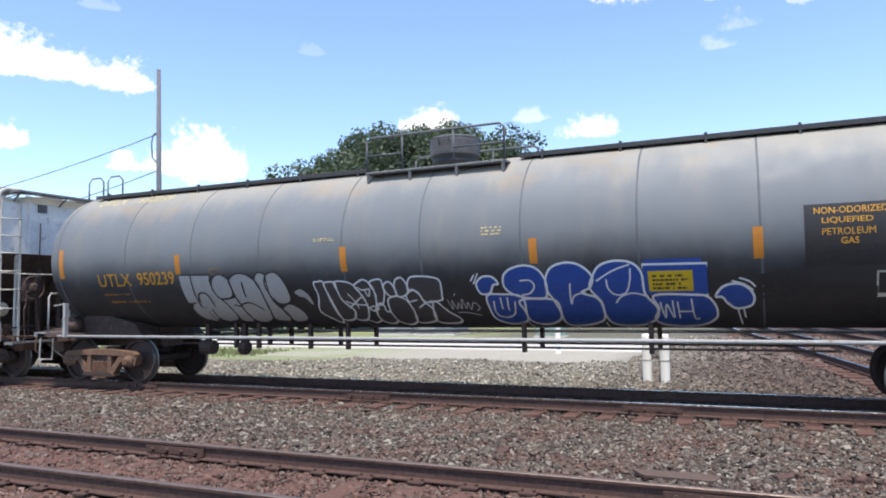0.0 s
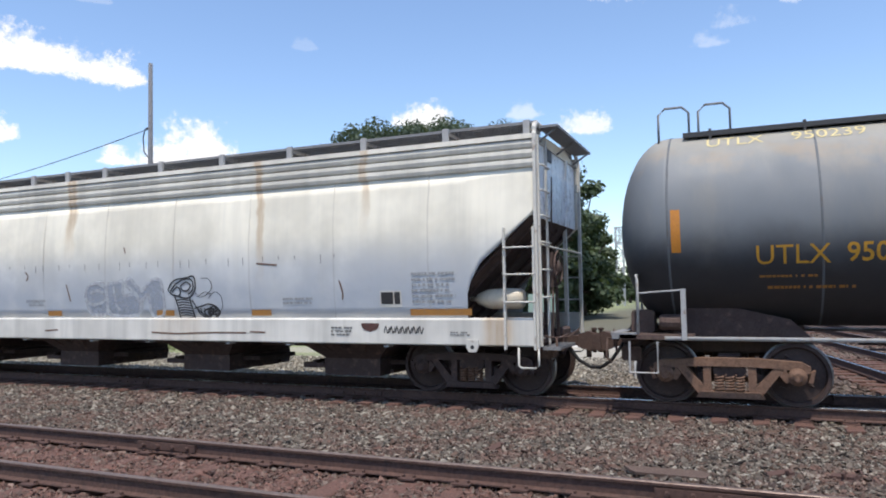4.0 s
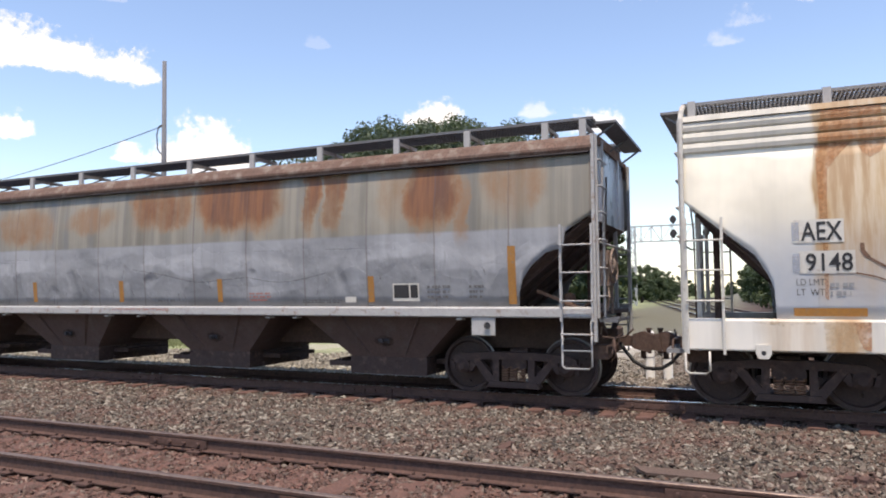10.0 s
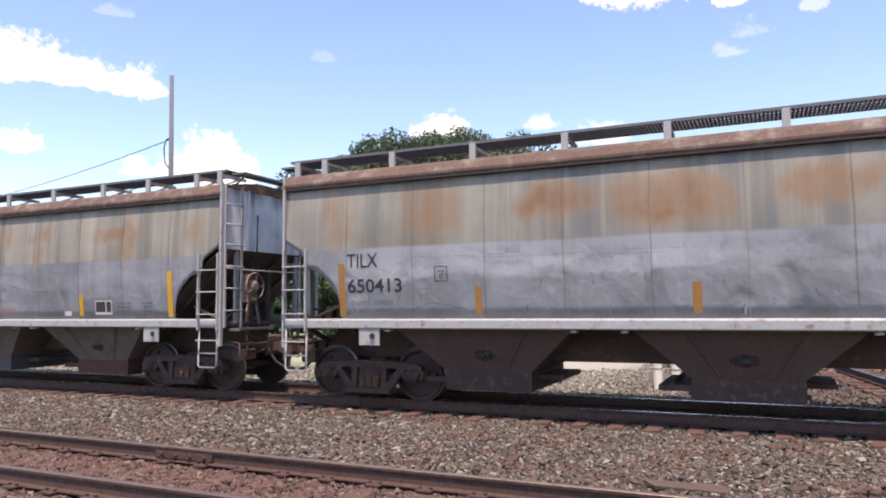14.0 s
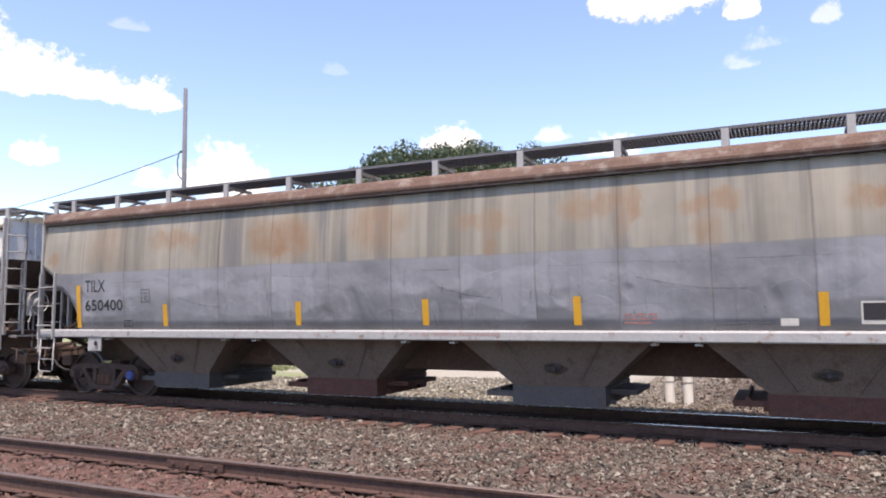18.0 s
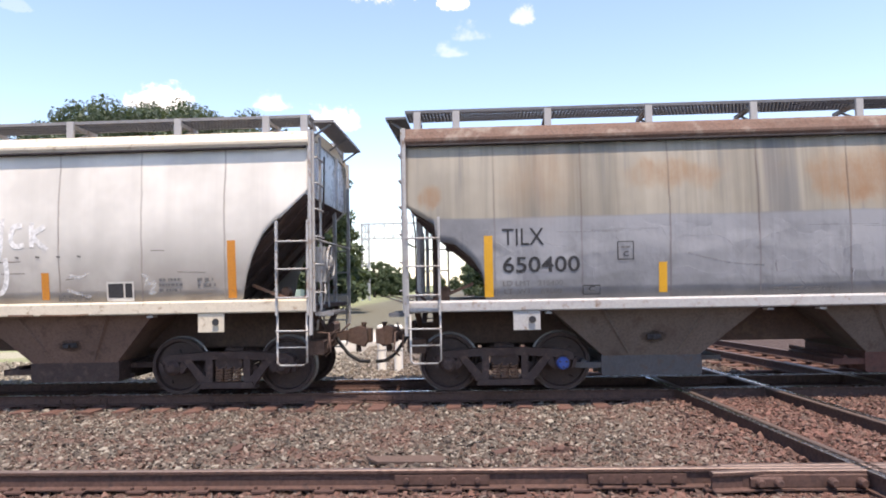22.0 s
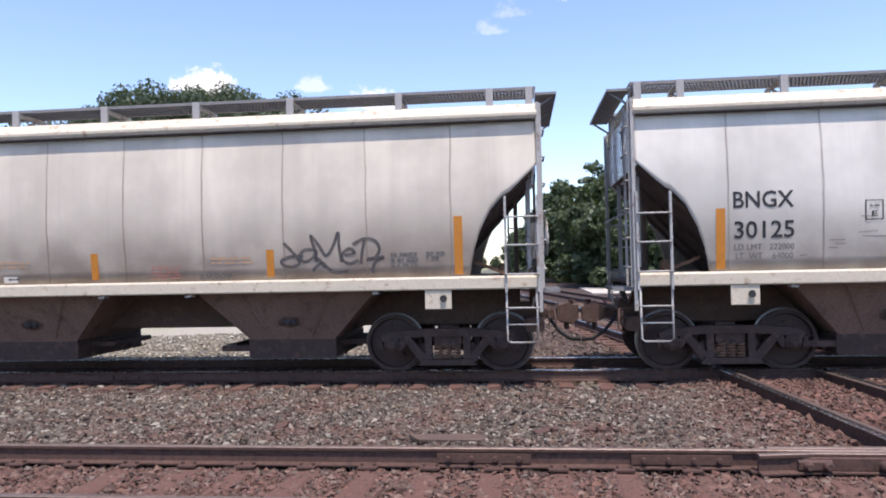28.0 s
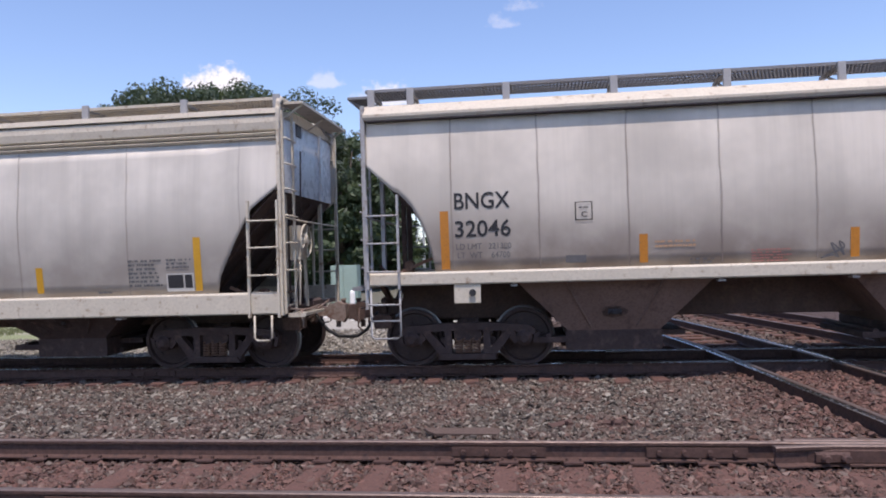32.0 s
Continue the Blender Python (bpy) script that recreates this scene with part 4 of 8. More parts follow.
    tube(bm, [(-0.24, 0.0, 0), (-0.24, -0.05, 0), (0.24, -0.05, 0), (0.24, 0.0, 0)], 0.016, 6)
    return bm


def interp(pts, d):
    if d <= pts[0][0]:
        return pts[0][1]
    for (a, za), (b, zb) in zip(pts, pts[1:]):
        if d <= b:
            return za + (zb - za) * (d - a) / (b - a)
    return pts[-1][1]


def end_gear(car, e, L, s0, zc, trim, grate):
    """what stands on the platform at one end of a hopper car"""
    for y in (-0.98, 0.98):
        bm = bmesh.new()
        beam(bm, (e * (L - 0.14), y, s0 + 0.05), (e * (L - 0.14), y, zc + 0.25), 0.10, 0.06)
        block(bm, e * (L - 0.14) - 0.09, e * (L - 0.14) + 0.09, y - 0.07, y + 0.07, s0 + 0.09, s0 + 0.11)
        part("end_post", bm, trim, car)
    bm = bmesh.new()
    x0, x1 = sorted((e * (L + 0.02), e * (L + 0.30)))
    for y in (-1.35, -0.35):
        block(bm, x0, x1, y - 0.01, y + 0.01, s0 - 0.07, s0 - 0.01)
    for k in range(7):
        x = x0 + (x1 - x0) * k / 6
        block(bm, x - 0.008, x + 0.008, -1.35, -0.35, s0 - 0.055, s0 - 0.012)
    for k in range(11):
        y = -1.35 + k * 0.1
        block(bm, x0, x1, y - 0.006, y + 0.006, s0 - 0.05, s0 - 0.015)
    part("crossover_platform", bm, grate, car, "open grating crossover platform")
    bm = bmesh.new()
    tube(bm, [(e * (L - 0.05), -0.42, s0 + 0.05), (e * (L - 0.04), -0.42, zc - 0.3), (e * (L - 0.02), -0.5, zc - 0.1), (e * (L + 0.0), -0.5, zc + 0.7)], 0.014, 6)
    tube(bm, [(e * (L - 0.3), -1.15, s0 + 0.12), (e * (L - 0.1), -1.1, s0 + 0.3), (e * (L - 0.06), -0.6, s0 + 0.34)], 0.02, 6)
    part("brake_pipe", bm, M["rustdark"], car, smooth=True)
    bm = bmesh.new()
    beam(bm, (e * (L - 0.2), -1.22, s0 + 0.1), (e * (L - 1.0), -1.22, s0 + 0.42), 0.03, 0.05)
    lathe(bm, [(0.0, -0.08), (0.07, -0.08), (0.09, -0.05), (0.09, 0.05), (0.05, 0.08), (0.0, 0.08)], 12, "y", (e * (L - 0.55), -0.9, s0 + 0.3))
    block(bm, e * (L - 0.55) - 0.07, e * (L - 0.55) + 0.07, -0.98, -0.8, s0 + 0.09, s0 + 0.24, 0.02)
    part("brake_lever", bm, M["rusty"], car)


def hopper(name, label, u, c):
    """a covered hopper car; u: the place of its middle along the train; c: its sizes and paints"""
    car = thing(name, label, "freight car", "cars of the freight train")
    L, s0, s1, zt, ze = c["L"], c["s0"], c["s1"], c["zt"], c["ze"]
    cut, w0, bulge = c["cut"], 1.52, c.get("bulge", 0.08)
    lip = c.get("lip", 0.0)
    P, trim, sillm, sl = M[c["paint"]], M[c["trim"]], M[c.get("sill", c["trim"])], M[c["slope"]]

    def yy(z):
        k = min(max((z - s1) / (zt - s1), 0), 1)
        return -(w0 + bulge * math.sin(math.pi * k) + 0.015 * k)

    def surf(z):
        return yy(z) - 0.006
    ds = [d for d, z in cut]
    zc = cut[0][1]
    for s in (-1, 1):
        bm = bmesh.new()
        cols = sorted(set([round(e * (L - d), 4) for e in (-1, 1) for d in ds]
                          + [round(e * (L - ds[-1] * (k + 0.5) / 8), 4) for e in (-1, 1) for k in range(8)] + list(np.linspace(-L + ds[-1] + 0.3, L - ds[-1] - 0.3, 24))))
        R = 12
        grid = []
        for x in cols:
            zb = interp(cut, L - abs(x)) if L - abs(x) < ds[-1] - 1e-6 else s1
            grid.append([bm.verts.new((x, s * -yy(zb + (zt - zb) * k / R), zb + (zt - zb) * k / R)) for k in range(R + 1)])
        for a, b in zip(grid, grid[1:]):
            for k in range(R):
                bm.faces.new((a[k], b[k], b[k + 1], a[k + 1]))
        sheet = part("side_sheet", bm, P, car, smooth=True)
        sheet.modifiers.new("thickness", "SOLIDIFY").thickness = 0.006
        sheet.modifiers["thickness"].offset = 0
        # weld ribs
        if s < 0:
            x = c["seam"][0] - 12 * c["seam"][1]
            while x < L - 0.1:
                if abs(x) < L - ds[-1] + 0.1:
                    bm = bmesh.new()
                    stroke(bm, [(x, s1 + 0.02), (x, (s1 + zt) / 2), (x, zt - 0.02)], 0.014, yy, 0.010)
                    part("weld_seam", bm, P, car)
                x += c["seam"][1]
        # top chord, with the ribs that some cars have
        bm = bmesh.new()
        if c.get("ribs"):
            z, gap = zt, c.get("groove", 0.004)
            for h in c.get("rib_heights", ((ze - zt) / 3.2,) * 3):
                rb = bmesh.new()
                sweep(rb, [(s * 1.50, z), (s * 1.55, z), (s * 1.575, z + 0.02), (s * 1.588, z + h * 0.5), (s * 1.575, z + h - gap - 0.017), (s * 1.545, z + h - gap), (s * 1.50, z + h - gap)], (-L, L))
                part("chord_rib", rb, M[c.get("chord", c["trim"])], car)
                z += h
            sweep(bm, [(s * 1.5, z), (s * 1.6, z), (s * 1.58, ze + 0.05), (s * 1.3, ze + 0.12)], (-L, L))
        else:
            sweep(bm, [(s * 1.52, zt), (s * (1.575 + lip), zt + 0.005), (s * (1.60 + lip), zt + 0.05), (s * (1.60 + lip), zt + 0.09), (s * 1.555, ze - 0.03), (s * 1.50, ze + 0.02), (s * 1.40, ze + 0.05), (s * 1.42, zt)], (-L, L))
        part("top_chord", bm, M[c.get("chord", c["trim"])], car)
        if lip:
            # added dark strip: shade below the lip, with some grime, put into colour
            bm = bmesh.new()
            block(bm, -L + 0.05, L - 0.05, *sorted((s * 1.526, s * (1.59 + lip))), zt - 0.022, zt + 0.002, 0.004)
            part("drip_strip", bm, M["dark_tone"], car, "dark added strip of grime and shade under the top chord")
        bm = bmesh.new()
        sweep(bm, [(s * 1.42, s0), (s * 1.60, s0), (s * 1.615, s0 + 0.02), (s * 1.615, s1 - 0.03), (s * 1.595, s1), (s * 1.42, s1)], (-L, L))
        part("side_sill", bm, sillm, car)
        # walkway of open grating on brackets
        bm = bmesh.new()
        zg = c["walk"]
        for y in (0.80, 1.42):
            block(bm, -L, L, s * y - 0.012, s * y + 0.012, zg - 0.045, zg)
        n = int(2 * L / 0.055)
        for k in range(n):
            x = -L + 2 * L * k / n
            quad(bm, [(x, s * 0.81, zg - 0.005), (x + 0.03, s * 0.81, zg - 0.005), (x + 0.03, s * 1.41, zg - 0.005), (x, s * 1.41, zg - 0.005)])
            quad(bm, [(x, s * 0.81, zg - 0.04), (x, s * 0.81, zg - 0.005), (x, s * 1.41, zg - 0.005), (x, s * 1.41, zg - 0.04)])
        for y in (0.95, 1.1, 1.26):
            block(bm, -L, L, s * y - 0.005, s * y + 0.005, zg - 0.04, zg - 0.008)
        part("walkway_grating", bm, M[c.get("gratem", "grate")], car)

        def bracket():
            b = bmesh.new()
            h = zg - ze
            block(b, -0.055, 0.055, -0.03, 0.03, -0.05, h + 0.01, 0.008)
            beam(b, (0, 0, h - 0.06), (0, 0.75, h - 0.06), 0.05, 0.06)
            beam(b, (0, 0.1, 0.02), (0, 0.55, h - 0.07), 0.03, 0.03)
            return mesh_of(b, "walkway_bracket", M[c["bracket"]])
        bk = shared("bracket" + name, bracket)
        for x in c["posts"]:
            o = part("walkway_bracket", bk, None, car, at=(x, s * 1.46, ze))
            if s > 0:
                o.rotation_euler = (0, 0, math.pi)
        # jacking pads
        for e in (-1, 1):
            if c.get("pad"):
                bm = bmesh.new()
                x = e * c["pad"]
                block(bm, x - 0.2, x + 0.2, s * 1.59, s * 1.59 + 0.03, s0 - 0.29, s0 + 0.01, 0.01)
                lathe(bm, [(0.0, 0), (0.05, 0), (0.055, -0.006)], 14, "y", (x + 0.08, s * 1.6 - (0.02 if s < 0 else -0.05), s0 - 0.13))
                for f in list(bm.faces)[-28:]:
                    f.material_index = 1
                part("jacking_pad", bm, [sillm, M["black"]], car)
        # corner posts and ladders
        for e in (-1, 1):
            bm = bmesh.new()
            beam(bm, (e * (L + 0.01), s * 1.585, s0 - (0.02 if c.get("ribs") else 0.35)), (e * (L + 0.01), s * 1.585, ze + 0.02), 0.07, 0.05)
            if c.get("ribs"):
                tube(bm, [(e * (L + 0.01), s * 1.585, ze - 0.15), (e * (L + 0.01), s * 1.58, ze + 0.03), (e * L, s * 1.54, ze + 0.14), (e * (L - 0.01), s * 1.47, c["walk"] - 0.07), (e * (L - 0.02), s * 1.36, c["walk"] - 0.02), (e * (L - 0.02), s * 1.0, c["walk"] - 0.02)], 0.04, 8)
            part("corner_post", bm, trim, car)
            bm = bmesh.new()
            for x in (L - 0.02, L - 0.50):
                beam(bm, (e * x, s * 1.64, s0 - 0.05), (e * x, s * 1.64, 2.72), 0.06, 0.035)
            lad = part("side_ladder", bm, trim, car)
            rg = shared("rung" + c["trim"], lambda: mesh_of(ladder_rung(), "rung", M[c["trim"]], True))
            for z in (1.05, 1.55, 1.98, 2.40)["step" in c:]:
                r = part("rung", rg, None, lad, at=(e * (L - 0.26), s * 1.65, z))
                if s > 0:
                    r.rotation_euler = (0, 0, math.pi)
            bm = bmesh.new()
            o, i = c.get("step", (0.05, 0.5))
            tube(bm, [(e * (L - o), s * 1.6, s0 - 0.02), (e * (L - o), s * 1.62, 0.57), (e * (L - o - 0.05), s * 1.62, 0.53), (e * (L - i + 0.05), s * 1.62, 0.53), (e * (L - i), s * 1.62, 0.57), (e * (L - i), s * 1.6, s0 - 0.02)], 0.017, 6)
            if "step" not in c:
                tube(bm, [(e * (L - o), s * 1.62, 0.80), (e * (L - i), s * 1.62, 0.80)], 0.014, 6)
            part("stirrup_step", bm, trim, car, smooth=True)
    # ends
    for e in (-1, 1):
        bm = bmesh.new()
        x0, x1 = e * (L - 0.10), e * (L - 0.06)
        pr = [(-1.5, zc - 0.05), (1.5, zc - 0.05), (1.5, ze), (0.8, ze + 0.14), (-0.8, ze + 0.14), (-1.5, ze)]
        sweep(bm, pr, sorted((x0, x1)))
        for y in (-0.75, 0.75):
            beam(bm, (e * (L - 0.04), y, zc - 0.05), (e * (L - 0.04), y, ze), 0.06, 0.05)
        wall = part("end_wall", bm, M[c["end"]], car)
        if c.get("ribs"):
            bm = bmesh.new()
            block(bm, *sorted((e * (L - 0.06), e * (L - 0.035))), -0.55, -0.3, ze - 0.22, ze + 0.04, 0.008)
            part("placard_holder", bm, M["tankdark"], wall, "dark square placard holder")
        bm = bmesh.new()
        d1 = ds[-1] + 0.75
        sweep_pts = [((e * (L - 0.08)), zc), (e * (L - d1), s1 - 0.15), (e * (L - d1), s1 - 0.2), (e * (L - 0.08), zc - 0.05)]
        shape(bm, sweep_pts, -1.49, 1.49)
        part("slope_sheet", bm, sl, car)
        for y in (-1.1, -0.4, 0.4, 1.1):
            bm = bmesh.new()
            beam(bm, (e * (L - 0.15), y, zc - 0.12), (e * (L - d1), y, s1 - 0.22), 0.05, 0.09)
            part("slope_rib", bm, sl, car)
        bm = bmesh.new()
        block(bm, min(e * (L - 1.4), e * L), max(e * (L - 1.4), e * L), -1.42, 1.42, s0 + 0.02, s0 + 0.09, 0.01)
        for y in (-1.0, 1.0):
            beam(bm, (e * (L - 0.1), y, s0), (e * (L - 0.1), y * 0.3, s0 - 0.3), 0.08)
        part("end_platform", bm, M["under"], car)
        for y in (-0.28, 0.28):
            bm = bmesh.new()
            beam(bm, (e * (L - 0.35), y, s0), (e * (L - 0.35), y, zc - 0.35), 0.09, 0.07)
            part("end_stanchion", bm, M["under"], car)
        bm = bmesh.new()
        for y in (-1.05, -1.52):
            beam(bm, (e * (L + 0.05), y, s0), (e * (L + 0.05), y, ze + 0.02), 0.04, 0.035)
        el = part("end_ladder", bm, trim, car)
        rg = shared("rung" + c["trim"], lambda: mesh_of(ladder_rung(), "rung", M[c["trim"]], True))
        for z in (1.62, 2.05, 2.48, 2.9, 3.3, 3.7):
            r = part("rung", rg, None, el, at=(e * (L + 0.05), -1.285, z))
            r.rotation_euler = (0, 0, math.pi / 2 * e)
        bm = bmesh.new()
        tube(bm, [(e * (L + 0.05), -1.5, 2.45), (e * (L + 0.12), -1.0, 2.42), (e * (L + 0.12), 1.0, 2.42), (e * (L + 0.05), 1.5, 2.45)], 0.017, 6)
        part("end_handrail", bm, trim, car, smooth=True)
        bm = bmesh.new()
        zg = c["walk"]
        block(bm, min(e * L, e * (L + 0.32)), max(e * L, e * (L + 0.32)), -1.3, 1.3, zg - 0.10, zg - 0.06)
        for y in (-1.2, 0, 1.2):
            beam(bm, (e * (L + 0.28), y, zg - 0.1), (e * (L - 0.02), y, zg - 0.3), 0.03)
        part("end_walkway", bm, M[c.get("gratem", "grate")], car)
        end_gear(car, e, L, s0, zc, trim, M[c.get("gratem", "grate")])
        coupler(car, e, L + 0.02, c.get("coupler", "rustdark"))
        if c.get("bogies", True):
            bogie(car, e * c["truck"], c.get("frame", "steel_dark"), c.get("cap") if e < 0 else None)
    # brake gear on the end that trails
    e = c.get("brake", 1)
    bm = bmesh.new()
    lathe(bm, [(0.27, -0.02), (0.285, 0.0), (0.27, 0.02), (0.255, 0.0), (0.27, -0.02)], 20, "x", (e * (L + 0.14), -0.75, 2.1))
    bw = part("brake_wheel", bm, M[c.get("brakem", "under")], car)
    for k in range(5):
        bm = bmesh.new()
        a = 2 * math.pi * k / 5
        beam(bm, (e * (L + 0.14), -0.75, 2.1), (e * (L + 0.14), -0.75 + 0.27 * math.cos(a), 2.1 + 0.27 * math.sin(a)), 0.025)
        part("spoke", bm, M[c.get("brakem", "under")], bw)
    bm = bmesh.new()
    beam(bm, (e * (L - 0.05), -0.75, 2.1), (e * (L + 0.15), -0.75, 2.1), 0.05)
    part("shaft", bm, M[c.get("brakem", "under")], bw)
    bm = bmesh.new()
    block(bm, min(e * (L - 0.1), e * (L + 0.1)), max(e * (L - 0.1), e * (L + 0.1)), -0.92, -0.58, 1.78, 2.35, 0.05)
    beam(bm, (e * L, -0.75, 1.8), (e * (L - 0.1), -0.7, 1.0), 0.03)
    lathe(bm, [(0.0, -0.02), (0.1, -0.02), (0.13, 0.03), (0.13, 0.12), (0.07, 0.16), (0.0, 0.16)], 14, "x", (e * (L + 0.02), -0.75, 2.1))
    tube(bm, [(e * (L + 0.06), -0.84, 1.82), (e * (L + 0.1), -0.95, 1.6), (e * (L + 0.06), -0.9, s0 + 0.1)], 0.018, 6)
    beam(bm, (e * (L + 0.08), -0.66, 1.85), (e * (L + 0.06), -0.5, s0 + 0.05), 0.03, 0.05)
    part("brake_gear_box", bm, M[c.get("brakem", "under")], car)
    if c.get("cylinder"):
        bm = bmesh.new()
        lathe(bm, [(0.0, -0.1), (0.035, -0.1), (0.04, 0.0), (0.085, 0.02), (0.155, 0.2), (0.17, 0.3), (0.17, 0.75), (0.13, 0.82), (0.0, 0.82)], 18, "x", (e * (L - 1.15) - (0.82 if e < 0 else 0), -1.15, s1 + 0.3))
        part("air_reservoir", bm, M["cream"], car, "pale painted air reservoir", True)
    # roof and hatches
    bm = bmesh.new()
    sweep(bm, [(-1.46, ze - 0.02), (-1.46, ze + 0.01), (-0.75, ze + 0.14), (0, ze + 0.16), (0.75, ze + 0.14), (1.46, ze + 0.01), (1.46, ze - 0.02)], (-L + 0.03, L - 0.03))
    part("roof", bm, M[c.get("chord", c["trim"])], car)
    nh = 4
    for k in range(nh):
        bm = bmesh.new()
        x = -L + 2 * L * (k + 0.5) / nh
        hl = L / nh - 0.25
        block(bm, x - hl, x + hl, -0.32, 0.32, ze + 0.13, ze + 0.24, 0.05)
        for j in range(4):
            xx = x - hl + (j + 0.5) * hl / 2
            beam(bm, (xx, -0.36, ze + 0.25), (xx, 0.36, ze + 0.25), 0.05, 0.03)
        part("hatch_cover", bm, M[c.get("gratem", "grate")], car)
    # chutes and outlet gates
    bm = bmesh.new()
    block(bm, -L + 0.3, L - 0.3, -0.28, 0.28, 0.70, s0 + 0.06, 0.02)
    part("centre_sill", bm, M["under"], car)
    for x, gate in zip(c["chutes"], c.get("gates", ("steel_dark",) * len(c["chutes"]))):
        bm = bmesh.new()
        ht, hb, zt0, zb0 = c["chute_top"], c["chute_bot"], s0 + 0.05, 0.55
        a = [bm.verts.new((x + sx * ht, sy * 1.36, zt0)) for sx, sy in ((-1, -1), (1, -1), (1, 1), (-1, 1))]
        b = [bm.verts.new((x + sx * hb, sy * 1.0, zb0)) for sx, sy in ((-1, -1), (1, -1), (1, 1), (-1, 1))]
        for k in range(4):
            bm.faces.new((a[k], a[(k + 1) % 4], b[(k + 1) % 4], b[k]))
        bm.faces.new(a)
        bm.faces.new(b)
        for k in (-0.5, 0.5):
            beam(bm, (x + k * ht, -1.37, zt0 - 0.03), (x + k * hb, -1.01, zb0 + 0.05), 0.05, 0.03)
        ch = part("hopper_chute", bm, M[c["slope2"]], car)
        bm = bmesh.new()
        block(bm, x - hb - 0.03, x + hb + 0.03, -1.0, 1.0, 0.24, 0.57, 0.03)
        block(bm, x - hb - 0.5, x - hb, -0.98, 0.6, 0.36, 0.45, 0.01)
        block(bm, x + hb, x + hb + 0.45, -0.6, 0.6, 0.42, 0.50, 0.01)
        for k in (-0.6, 0.6):
            block(bm, x - hb - 0.1, x + hb + 0.1, k - 0.03, k + 0.03, 0.26, 0.33)
        tube(bm, [(x - hb - 0.3, -0.95, 0.46), (x - hb - 0.3, 0.95, 0.46)], 0.04, 8)
        part("outlet_gate", bm, M[gate], ch)
        bm = bmesh.new()
        block(bm, x - 0.09, x + 0.11, -1.2, -1.1, 0.8, 0.88, 0.02)
        block(bm, x - 0.02, x + 0.04, -1.26, -1.15, 0.81, 0.87, 0.01)
        part("vibrator_bracket", bm, M["dark_tone"], ch)
        bm = bmesh.new()
        w = 0.2 if hb > 0.6 else 0.15
        field(bm, [(x + w * math.cos(k * 0.785) * (1 + 0.12 * math.sin(k * 2.3 + x)), 0.84 + 0.1 * math.sin(k * 0.785)) for k in range(8)], lambda z: -1.0 - 0.36 * (z - zb0) / (zt0 - zb0), 0.004)
        part("grime_patch", bm, M["grime"], ch)
        for e in (-1, 1):
            bm = bmesh.new()
            block(bm, x + e * ht - 0.05, x + e * ht + 0.05, -1.56, -1.4, s0 - 0.05, s0 - 0.02, 0.005)
            block(bm, x + e * ht - 0.02, x + e * ht + 0.02, -1.5, -1.44, s0 - 0.04, s0 + 0.01)
            part("sill_bracket", bm, M["grey"], car)
    # reflectors
    for x, z0, z1, w in c["strips"]:
        bm = bmesh.new()
        panel(bm, x - w / 2, x + w / 2, z0, z1, surf if z0 > s1 else (lambda z: -1.617))
        part("reflector", bm, M[c["strip_mat"]], car)
    MOVERS.append((car, u))
    return car, surf


MOVERS = []


# ---- the setting: ground, tracks ----
def ground():
    bm = bmesh.new()
    xs = [-3000, -400, -120] + list(np.linspace(-60, 60, 61)) + [120, 400, 3000]
    ys = [-400, -60, -10] + list(np.linspace(0, 60, 41)) + [100, 300, 1000, 4000]
    g = [[bm.verts.new((x, y, GROUND + (noise.noise((x * 0.4, y * 0.4, 0)) * 0.025 if abs(x) < 61 and -1 < y < 61 else 0))) for y in ys] for x in xs]
    for a, b in zip(g, g[1:]):
        for j in range(len(ys) - 1):
            bm.faces.new((a[j], b[j], b[j + 1], a[j + 1]))
    tagged(part("ground", bm, M["ground"], None, smooth=True), "brown stony ground turning to pale gravel behind the tracks", "ground", kind="structure")
    bm = bmesh.new()
    block(bm, -300, -3.5, 25.2, 29.5, GROUND - 0.1, GROUND + 0.05, 0.03)
    for x in range(-60, -4, 6):
        block(bm, x, x + 0.02, 25.25, 29.45, GROUND + 0.045, GROUND + 0.052)
    tagged(part("road", bm, M["concrete"]), "pale sunlit concrete road beyond the gravel lot", "road", kind="structure")
    bm = bmesh.new()
    block(bm, 4.5, 300, 46.0, 56.0, GROUND - 0.1, GROUND + 0.06, 0.03)
    tagged(part("road", bm, M["concrete"]), "pale concrete road in front of the woods", "road", kind="structure")


def rail_profile():
    return [(-0.07, -0.172), (0.07, -0.172), (0.07, -0.16), (0.012, -0.145), (0.010, -0.045), (0.034, -0.034), (0.036, -0.008), (0.026, 0.0), (-0.026, 0.0), (-0.036, -0.008), (-0.034, -0.034), (-0.010, -0.045), (-0.012, -0.145), (-0.07, -0.16)]


def run_rail(bm, line):
    """the rail section along a plan line of (x, y)"""
    rings = []
    for i, (x, y) in enumerate(line):
        ax, ay = line[max(i - 1, 0)]
        bx, by = line[min(i + 1, len(line) - 1)]
        d = math.hypot(bx - ax, by - ay)
        nx, ny = -(by - ay) / d, (bx - ax) / d
        rings.append([bm.verts.new((x + nx * o, y + ny * o, z)) for o, z in rail_profile()])
    n = len(rings[0])
    for a, b in zip(rings, rings[1:]):
        for k in range(n):
            bm.faces.new((a[k], a[(k + 1) % n], b[(k + 1) % n], b[k])).material_index = 1 if k in (6, 7, 8) else 0
    bm.faces.new(rings[0])
    bm.faces.new(rings[-1])


def splice_mesh(w):
    bm = bmesh.new()
    shape(bm, [(-w / 2, -0.135), (w / 2, -0.135), (w / 2, -0.05), (-w / 2, -0.05)], -0.045, -0.012)
